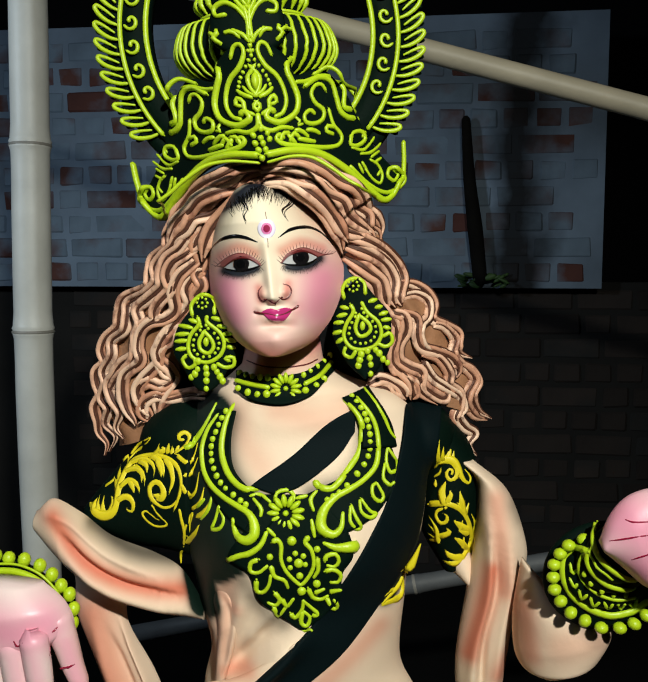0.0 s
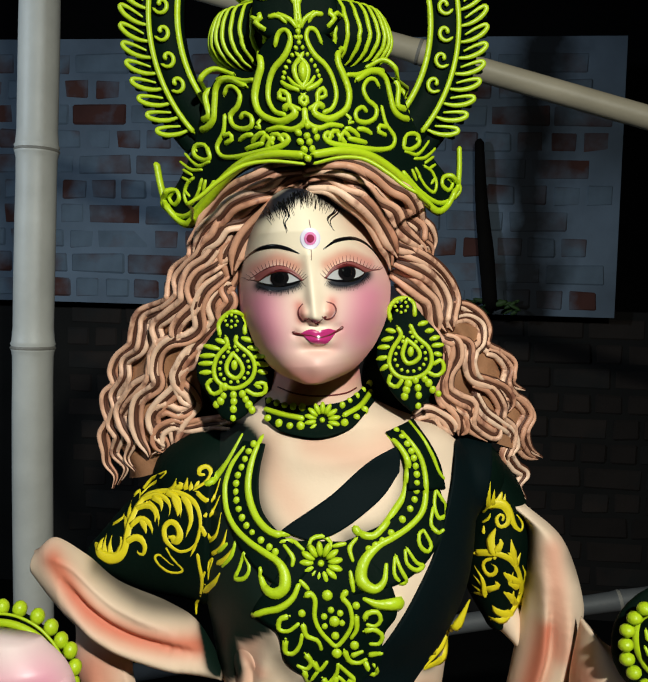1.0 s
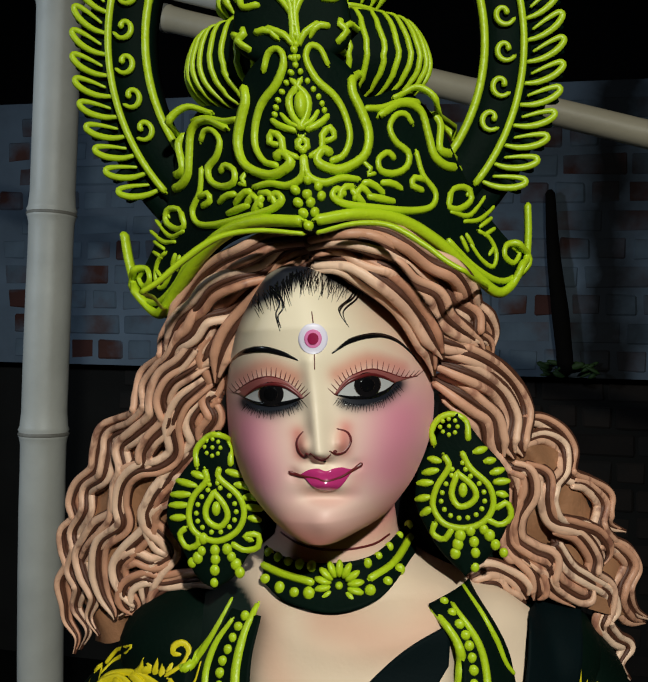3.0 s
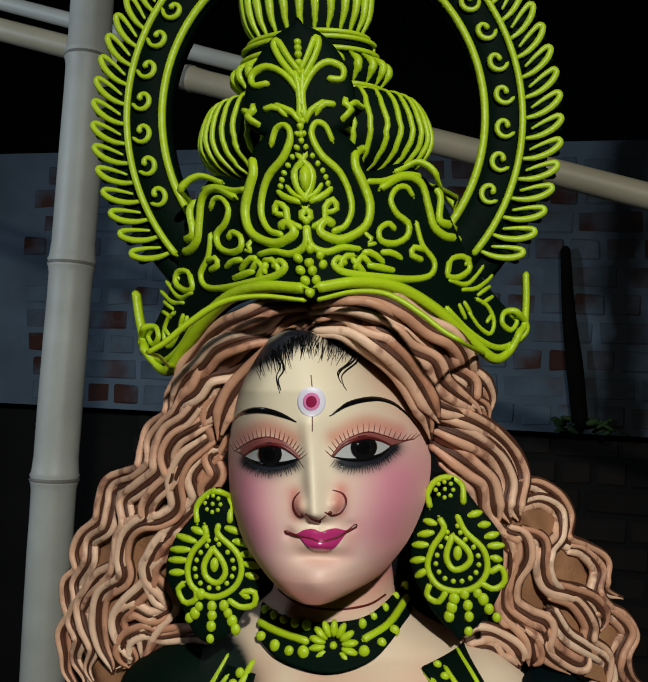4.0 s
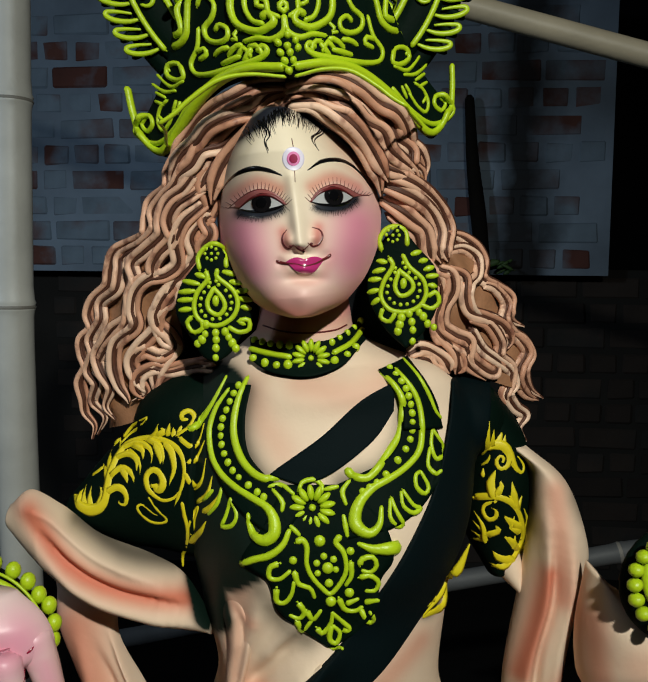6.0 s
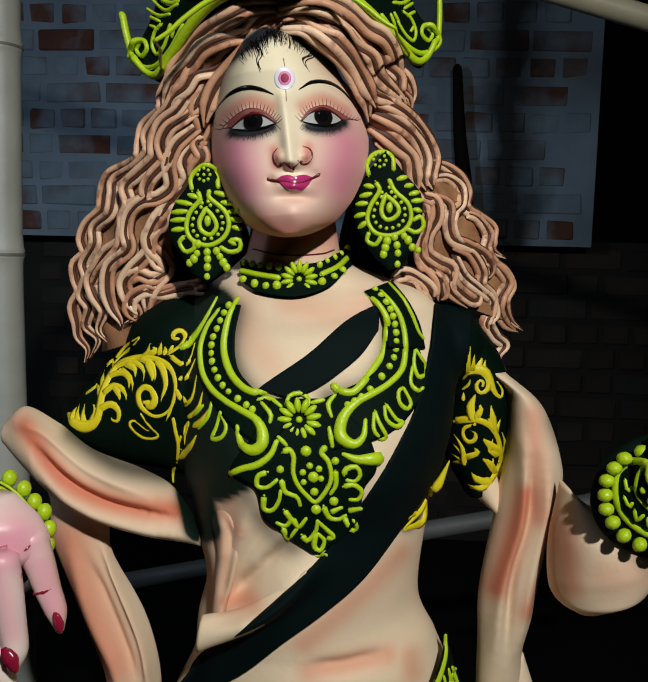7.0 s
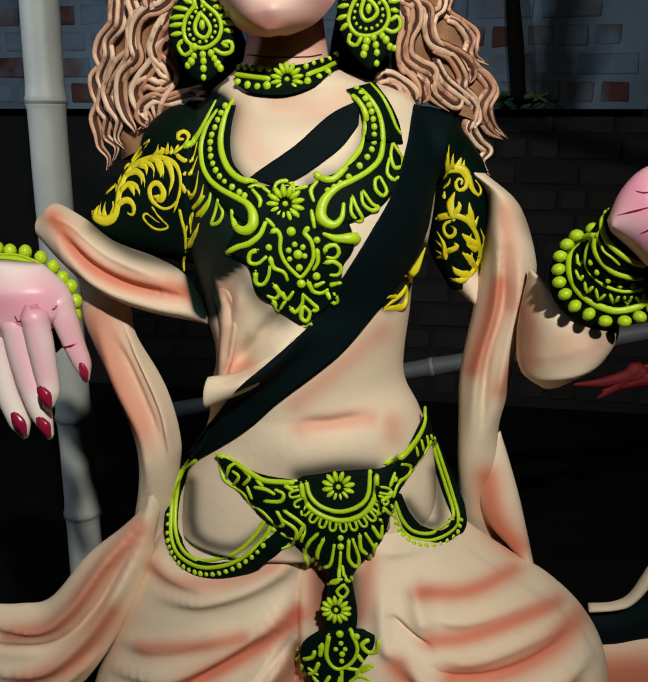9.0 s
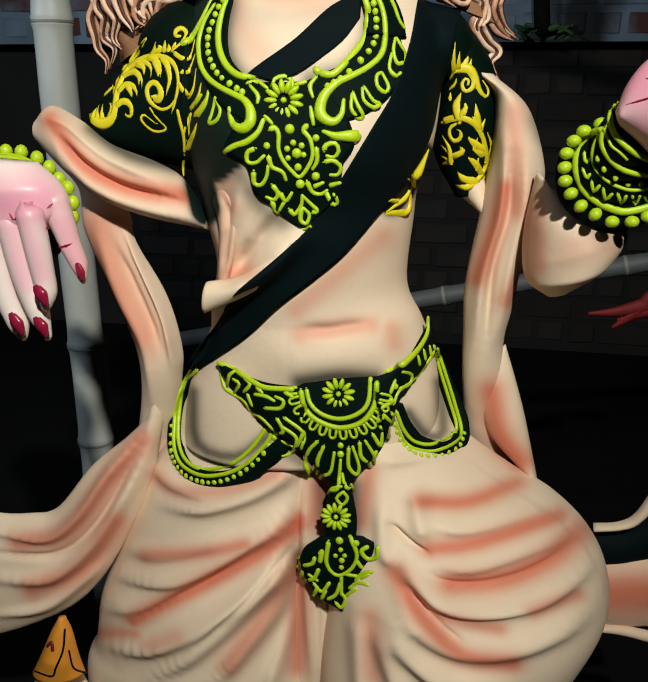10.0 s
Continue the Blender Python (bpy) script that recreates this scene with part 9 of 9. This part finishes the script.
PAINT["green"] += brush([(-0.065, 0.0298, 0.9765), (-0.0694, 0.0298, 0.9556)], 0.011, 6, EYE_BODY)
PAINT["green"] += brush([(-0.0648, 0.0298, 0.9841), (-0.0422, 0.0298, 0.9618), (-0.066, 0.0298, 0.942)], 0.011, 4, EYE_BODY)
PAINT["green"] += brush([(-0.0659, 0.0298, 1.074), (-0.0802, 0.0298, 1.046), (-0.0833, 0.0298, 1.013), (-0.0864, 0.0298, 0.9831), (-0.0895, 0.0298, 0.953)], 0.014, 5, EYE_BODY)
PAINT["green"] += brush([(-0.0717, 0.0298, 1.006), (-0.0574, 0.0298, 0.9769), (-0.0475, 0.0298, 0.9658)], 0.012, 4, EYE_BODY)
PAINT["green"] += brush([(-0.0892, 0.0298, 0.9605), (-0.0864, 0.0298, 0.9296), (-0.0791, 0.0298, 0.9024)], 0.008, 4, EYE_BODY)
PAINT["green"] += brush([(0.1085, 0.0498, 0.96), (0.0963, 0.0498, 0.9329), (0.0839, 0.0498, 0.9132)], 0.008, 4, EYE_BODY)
PAINT["green"] += brush([(-0.1883, 0.0498, 0.9726), (-0.1538, 0.0498, 0.95), (-0.1125, 0.0498, 0.9412)], 0.01, 0.8, EYE_BODY)
PAINT["green"] += brush([(-0.0427, 0.0001, 1.074), (-0.0468, 0.0001, 1.043), (-0.033, 0.0001, 1.016), (-0.0116, 0.0001, 1.01)], 0.011, 0.8, EYE_BODY)
PAINT["green"] += brush([(0.0683, 0.0001, 1.081), (0.0689, 0.0001, 1.048), (0.052, 0.0001, 1.024), (0.0242, 0.0001, 1.015)], 0.011, 0.8, EYE_BODY)
PAINT["green"] += brush([(-0.0451, 0.0001, 0.9549), (-0.0234, 0.0001, 0.9229), (-0.0012, 0.0001, 0.905)], 0.011, 0.6, EYE_BODY)
PAINT["green"] += brush([(0.2016, 0.1, 0.9832), (0.2082, 0.1, 0.9717)], 0.01, 0.4, EYE_BODY)
PAINT["green"] += brush([(0.0089, 0.0201, 0.7534), (0.0448, 0.0201, 0.762), (0.0762, 0.0201, 0.7627)], 0.011, 0.9, EYE_LEGS)
PAINT["green"] += brush([(-0.0943, 0.0201, 0.7365), (-0.0926, 0.0201, 0.6835), (-0.054, 0.0201, 0.6731), (-0.0197, 0.0201, 0.6991)], 0.008, 0.8, EYE_LEGS)
PAINT["green"] += brush([(0.1082, 0.0201, 0.7321), (0.1244, 0.0201, 0.7121), (0.1396, 0.0201, 0.7176), (0.1334, 0.0201, 0.7632)], 0.007, 0.8, EYE_LEGS)
PAINT["green"] += brush([(0.0296, 0.0201, 0.6501), (0.0347, 0.0201, 0.5846), (0.0089, 0.0201, 0.5719)], 0.012, 0.6, EYE_LEGS)
PAINT["green"] += brush([(0.0589, 0.0201, 0.653), (0.0595, 0.0201, 0.6022)], 0.01, 0.7, EYE_LEGS)
PAINT["green"] += brush([(-0.0035, 0.0201, 0.683), (0.0215, 0.0201, 0.6671)], 0.01, 0.6, EYE_LEGS)
PAINT["green"] += brush([(0.1654, 0.1, 1.002), (0.1652, 0.1, 0.9584)], 0.008, 0.7, EYE_BODY)
PAINT["green"] += brush([(0.2642, 0.0498, 0.8906), (0.2439, 0.0498, 0.916)], 0.012, 0.5, EYE_BODY)
PAINT["kohl"] += brush([(-0.0491, 0.0, 1.2038), (-0.0428, 0.0, 1.2018), (-0.0352, 0.0, 1.2009), (-0.0268, 0.0, 1.2033), (-0.0228, 0.0, 1.2049)], 0.0048, 1.2, EYE_FACE)
PAINT["kohl"] += brush([(0.0035, 0.0, 1.2067), (0.0081, 0.0, 1.2061), (0.0153, 0.0, 1.207), (0.0224, 0.0, 1.2097), (0.0287, 0.0, 1.2152)], 0.0048, 1.2, EYE_FACE)
PAINT["kohl"] += brush([(-0.0622, 0.0, 1.233), (-0.0578, 0.0, 1.2474), (-0.0513, 0.0, 1.2552), (-0.0373, 0.0, 1.2626), (-0.0289, 0.0, 1.2685), (-0.0188, 0.0, 1.2721)], 0.0062, 1.6, EYE_FACE)
PAINT["kohl"] += brush([(-0.0041, 0.0, 1.27), (0.0051, 0.0, 1.2673), (0.016, 0.0, 1.2628), (0.026, 0.0, 1.2579), (0.035, 0.0, 1.2509), (0.0423, 0.0, 1.24)], 0.0062, 1.6, EYE_FACE)

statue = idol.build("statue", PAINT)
tagged(statue, "painted clay goddess statue in lime-green jewellery and peach sari", "statue")

# ---- swan beside the skirt ----
bird = Clay()
bird.eye = EYE_LEGS
bird.loft([(-0.2895, 0.0298, 0.3846), (-0.3053, 0.0298, 0.3613), (-0.3212, 0.0298, 0.3159), (-0.3251, 0.0298, 0.2387)], [(-0.2526, 0.0298, 0.3905), (-0.2412, 0.0298, 0.3718), (-0.2316, 0.0298, 0.3316), (-0.2463, 0.0298, 0.2537)], [0.01, 0.03, 0.04, 0.03], cream)
bird.loft([(-0.2467, 0.0001, 0.4795), (-0.2564, 0.0001, 0.462), (-0.269, 0.0001, 0.4353), (-0.2846, 0.0001, 0.4045)], [(-0.2396, 0.0001, 0.4804), (-0.2337, 0.0001, 0.4624), (-0.2296, 0.0001, 0.4358), (-0.2238, 0.0001, 0.4118)], [0.006, 0.014, 0.022, 0.02], orange, rows=30, cols=20)
bird.freeze()
bird.stroke([(-0.2835, 0.0001, 0.4028), (-0.2642, 0.0001, 0.3995), (-0.2579, 0.0001, 0.4118), (-0.2474, 0.0001, 0.4358), (-0.2423, 0.0001, 0.4637)], 0.0013, black)
bird.stroke([(-0.2404, 0.0001, 0.4366), (-0.2372, 0.0001, 0.4149), (-0.2239, 0.0001, 0.4108)], 0.0013, black)
bird.stroke([(-0.2646, 0.0001, 0.4384), (-0.259, 0.0001, 0.4448), (-0.2594, 0.0001, 0.434)], 0.002, lash_red)
bird.loft([(-0.3237, 0.0298, 0.2517), (-0.3481, 0.0298, 0.1389), (-0.3791, 0.0298, -0.0147), (-0.3932, 0.0298, -0.1806)], [(-0.2454, 0.0298, 0.2666), (-0.2605, 0.0298, 0.1579), (-0.2561, 0.0298, 0.0163), (-0.2701, 0.0298, -0.1449)], [0.03, 0.03, 0.05, 0.05], cream)
tagged(bird.build("swan_statue"), "cream painted clay swan with an orange beak", "statue")

# plinth under the figure
plinth = new("plinth")
tagged(plinth, "rough clay plinth under the statue", "plinth")
base_low = min(v.co.z for v in statue.data.vertices)
bm = bmesh.new()
bmesh.ops.create_cube(bm, size=1, matrix=Matrix.Translation((0.03, 0.09, (base_low + 0.01) / 2)) @ Matrix.Diagonal((0.6, 0.34, base_low + 0.01, 1)))
bmesh.ops.bevel(bm, geom=bm.edges[:], offset=0.02, segments=3, affect="EDGES")
mesh = bpy.data.meshes.new("block")
bm.to_mesh(mesh)
bm.free()
mesh.materials.append(earth)
block = new("block", mesh)
block.parent = plinth


# ---- bamboo ----
def pole(a, b, r, nodes, label, mat=bamboo, bow=0.0):
    """A bamboo stem from a to b with ringed joints at the given metres along it; bow bends it sideways about a metre up."""
    top = new("bamboo_pole")
    tagged(top, label, "bamboo pole", group="bamboo scaffold")
    a, b = Vector(a), Vector(b)
    top.location = a
    turn = (b - a).to_track_quat("Z", "Y")
    length = (b - a).length
    prof = [(0.0, r)]
    for h in nodes:
        prof += [(h - 0.05, r * 0.985), (h - 0.015, r * 1.0), (h - 0.007, r * 1.05), (h - 0.003, r * 1.10), (h, r * 1.03), (h + 0.004, r * 1.11), (h + 0.009, r * 1.04), (h + 0.03, r * 0.99)]
    prof.append((length, r * 0.96))
    prof = sorted(prof + ([(0.1 * k, r) for k in range(1, int(length * 10)) if min(abs(0.1 * k - h) for h in nodes) > 0.055] if bow else []))
    bm = bmesh.new()
    rings = [[bm.verts.new((q * math.cos(i * math.tau / 28) + 0.003 * math.sin(3 * h) + bow * math.exp(-(((h - 1.0) / 0.45) ** 2)), q * math.sin(i * math.tau / 28), h)) for i in range(28)] for h, q in prof]
    for low_ring, up in zip(rings, rings[1:]):
        for i in range(28):
            bm.faces.new((low_ring[i], low_ring[(i + 1) % 28], up[(i + 1) % 28], up[i])).smooth = True
    bm.faces.new(rings[0][::-1]), bm.faces.new(rings[-1])
    mesh = bpy.data.meshes.new("stem")
    bm.to_mesh(mesh)
    bm.free()
    mesh.materials.append(mat)
    stem = new("stem", mesh)
    stem.parent = top
    stem.rotation_mode = "QUATERNION"
    stem.rotation_quaternion = turn
    for h in nodes:
        bm = bmesh.new()
        loop = [[bm.verts.new((r * s_ * math.cos(i * math.tau / 28) + 0.003 * math.sin(3 * h) + bow * math.exp(-(((h - 1.0) / 0.45) ** 2)), r * s_ * math.sin(i * math.tau / 28), h + dz)) for i in range(28)] for dz, s_ in ((-0.0045, 1.08), (-0.002, 1.125), (0.001, 1.06))]
        for low_ring, up in zip(loop, loop[1:]):
            for i in range(28):
                bm.faces.new((low_ring[i], low_ring[(i + 1) % 28], up[(i + 1) % 28], up[i])).smooth = True
        mesh = bpy.data.meshes.new("joint_ring")
        bm.to_mesh(mesh)
        bm.free()
        mesh.materials.append(bamboo_node)
        band_ob = new("joint_ring", mesh)
        band_ob.parent = top
        band_ob.rotation_mode = "QUATERNION"
        band_ob.rotation_quaternion = turn
    return top


pole((-0.5309, 0.645, 0), (-0.5254, 0.645, 2.6), 0.031, [0.36, 0.553, 1.103, 1.41, 1.717, 2.024], "grey weathered upright bamboo pole with ringed joints", bow=-0.0185)
a, b = np.array((-0.7088, 0.7221, 1.802)), np.array((0.4815, 0.7221, 1.461))
way = (b - a) / np.linalg.norm(b - a)
pole(a - way * 0.5, b + way * 0.9, 0.0185, [0.35, 0.82, 1.3, 1.75, 2.2], "slanting pale bamboo pole tied across the scaffold", tan_bamboo)
a, b = np.array((-0.7059, 0.7118, 1.843)), np.array((-0.2753, 0.7118, 1.716))
way = (b - a) / np.linalg.norm(b - a)
pole(a - way * 0.5, b + way * 0.1, 0.0125, [0.4, 0.8], "thin pale bamboo cane tied across the scaffold")
a, b = np.array((-0.3552, 0.7118, 0.553)), np.array((0.4465, 0.7118, 0.7366))
way = (b - a) / np.linalg.norm(b - a)
pole(a - way * 0.07, b + way * 2.65, 0.0155, [0.22, 0.55, 0.85, 1.15, 1.6, 2.1, 2.6, 3.1], "bamboo rail behind the statue, darkened in its colour", dim_bamboo)

# ---- charred stick, dark strip and weeds by the wall ----
wood = material("charred_wood", (0.008, 0.007, 0.006), rough=0.9, vary=0.5, scale=20, bump=0.6, bump_scale=60, spec=0.1)[0]
leaf = material("weed_leaf", (0.04, 0.09, 0.02), rough=0.6, vary=0.4, scale=30, bump=0.1)[0]
red = material("dark_red", (0.20, 0.006, 0.008), rough=0.7, vary=0.4, scale=30, bump=0.2)[0]
PALETTE += [wood, leaf, red, surround_black]
stick = Clay()
stick.tube([(0.2764, 2.3, 1.741), (0.2915, 2.3, 1.537), (0.3152, 2.3, 1.354), (0.3367, 2.3, 1.169)], [0.016, 0.022, 0.028, 0.026], wood, steps=20, sides=9)
tagged(stick.build("charred_stick"), "charred wooden stick leaning on the wall", "stick")
weeds = Clay()
for i in range(26):
    c = np.array((0.3335, 2.3, 1.169)) + np.array((random.uniform(-0.07, 0.09), random.uniform(-0.03, 0.03), random.uniform(-0.02, 0.02)))
    weeds.blob(c, random.uniform(0.012, 0.03), 0.004, random.uniform(0.005, 0.011), leaf, random.uniform(-0.6, 0.6), sides=8, rings=4)
tagged(weeds.build("weed_clump"), "small green weeds growing on the wall ledge", "weeds", kind="stuff")
# dark red shape, taken for another statue's hand, set against the rail
rag = Clay()
for a in ([(0.3531, 0.7, 0.6454), (0.3981, 0.7, 0.6516), (0.4581, 0.7, 0.6704)], [(0.3993, 0.7, 0.6365), (0.4326, 0.7, 0.6501), (0.4654, 0.7, 0.6631)], [(0.4502, 0.7, 0.6771), (0.5026, 0.7, 0.695), (0.5556, 0.7, 0.6977)], [(0.3935, 0.7, 0.6247), (0.419, 0.7, 0.6456), (0.4502, 0.7, 0.6771)]):
    rag.tube(a, [0.003, 0.009, 0.016], red, flat=0.6)
tagged(rag.build("red_hand_shape"), "dark red shape like another statue's hand, at the bamboo rail", "rag")

# ---- bricks ----
def brick_paint(name, tones, smear, cover):
    """Fired clay, each brick of its own tone, smeared with mortar."""
    m, mul, b = material(name, tones[0], rough=0.9, vary=0.5, scale=9, bump=0.9, bump_scale=45)
    n, k = m.node_tree.nodes, m.node_tree.links
    info, ramp = n.new("ShaderNodeObjectInfo"), n.new("ShaderNodeValToRGB")
    ramp.color_ramp.elements[0].color, ramp.color_ramp.elements[1].color = (*tones[0], 1), (*tones[1], 1)
    k.new(info.outputs["Random"], ramp.inputs[0])
    tex, cut, mix, where, add = n.new("ShaderNodeTexNoise"), n.new("ShaderNodeMapRange"), n.new("ShaderNodeMix"), n.new("ShaderNodeNewGeometry"), n.new("ShaderNodeMath")
    tex.inputs["Scale"].default_value, tex.inputs["Detail"].default_value = 5.5, 6
    k.new(where.outputs["Position"], tex.inputs["Vector"])
    add.operation = "ADD"
    k.new(tex.outputs["Fac"], add.inputs[0])
    spread = n.new("ShaderNodeMath")
    spread.operation = "MULTIPLY"
    spread.inputs[1].default_value = 0.3
    k.new(info.outputs["Random"], spread.inputs[0])
    k.new(spread.outputs[0], add.inputs[1])
    cut.inputs[1].default_value, cut.inputs[2].default_value = cover, cover + 0.22
    k.new(add.outputs[0], cut.inputs[0])
    mix.data_type = "RGBA"
    mix.inputs["B"].default_value = (*smear, 1)
    k.new(ramp.outputs[0], mix.inputs["A"])
    k.new(cut.outputs[0], mix.inputs["Factor"])
    k.new(mix.outputs["Result"], mul.inputs["A"])
    return m


def dark_banded(m):
    """A dark vertical band down the wall, with a ragged edge."""
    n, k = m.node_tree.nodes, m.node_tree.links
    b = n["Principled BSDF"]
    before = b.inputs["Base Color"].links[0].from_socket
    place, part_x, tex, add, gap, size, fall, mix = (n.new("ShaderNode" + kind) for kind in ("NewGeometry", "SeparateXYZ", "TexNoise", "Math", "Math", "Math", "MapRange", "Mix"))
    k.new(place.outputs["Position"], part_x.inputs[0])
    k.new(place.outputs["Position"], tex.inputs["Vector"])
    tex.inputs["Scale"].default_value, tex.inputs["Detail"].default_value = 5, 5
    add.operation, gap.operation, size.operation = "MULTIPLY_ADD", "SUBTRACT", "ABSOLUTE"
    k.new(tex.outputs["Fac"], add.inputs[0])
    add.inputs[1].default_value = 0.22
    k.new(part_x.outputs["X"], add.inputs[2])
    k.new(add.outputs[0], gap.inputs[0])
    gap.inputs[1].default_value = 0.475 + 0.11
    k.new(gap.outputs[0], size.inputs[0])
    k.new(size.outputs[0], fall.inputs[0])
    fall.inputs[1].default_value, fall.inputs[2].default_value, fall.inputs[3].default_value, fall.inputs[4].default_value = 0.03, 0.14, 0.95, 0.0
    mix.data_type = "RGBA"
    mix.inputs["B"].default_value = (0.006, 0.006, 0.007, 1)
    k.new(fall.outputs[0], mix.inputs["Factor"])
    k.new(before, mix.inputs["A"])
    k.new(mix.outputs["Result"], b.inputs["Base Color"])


smeared_brick = brick_paint("smeared_brick", ((0.10, 0.035, 0.028), (0.15, 0.07, 0.055)), (0.17, 0.23, 0.30), 0.47)
dark_banded(smeared_brick)
dark_banded(mortar)
# lower wall: brick tones set near black
dark_brick = brick_paint("lower_brick", ((0.015, 0.0105, 0.009), (0.033, 0.024, 0.02)), (0.017, 0.017, 0.017), 0.7)


def brick_mesh(length, mat, seed):
    rng = random.Random(seed)
    bm = bmesh.new()
    bmesh.ops.create_cube(bm, size=1, matrix=Matrix.Diagonal((length, 0.06, 0.074, 1)))
    for v in bm.verts:
        v.co += Vector((rng.uniform(-0.004, 0.004), rng.uniform(-0.003, 0.003), rng.uniform(-0.004, 0.004)))
    bmesh.ops.bevel(bm, geom=bm.edges[:], offset=0.007, segments=1, affect="EDGES")
    mesh = bpy.data.meshes.new("brick")
    bm.to_mesh(mesh)
    bm.free()
    mesh.materials.append(mat)
    return mesh


def lay(wall, mat, y, x0, x1, z0, courses, proud):
    longs = [brick_mesh(0.205, mat, i) for i in range(5)]
    shorts = [brick_mesh(0.098, mat, 20 + i) for i in range(5)]
    for c in range(courses):
        x = x0 + random.uniform(0, 0.1)
        while x < x1 - 0.1:
            short = (c % 2 == 0) if random.random() < 0.85 else random.random() < 0.5
            size = 0.098 if short else 0.205
            if x + size > x1:
                break
            ob = new("brick", random.choice(shorts if short else longs))
            ob.parent = wall
            ob.location = (x + size / 2, y + 0.03 - proud * random.uniform(0.2, 1.0), z0 + 0.0925 * (c + 0.5))
            ob.rotation_euler = (0, random.uniform(-0.012, 0.012), 0)
            x += size + random.uniform(0.012, 0.02)


lay(upper_wall, smeared_brick, WALL + 0.006, -1.75, 0.77, EDGE + 0.01, 10, 0.006)
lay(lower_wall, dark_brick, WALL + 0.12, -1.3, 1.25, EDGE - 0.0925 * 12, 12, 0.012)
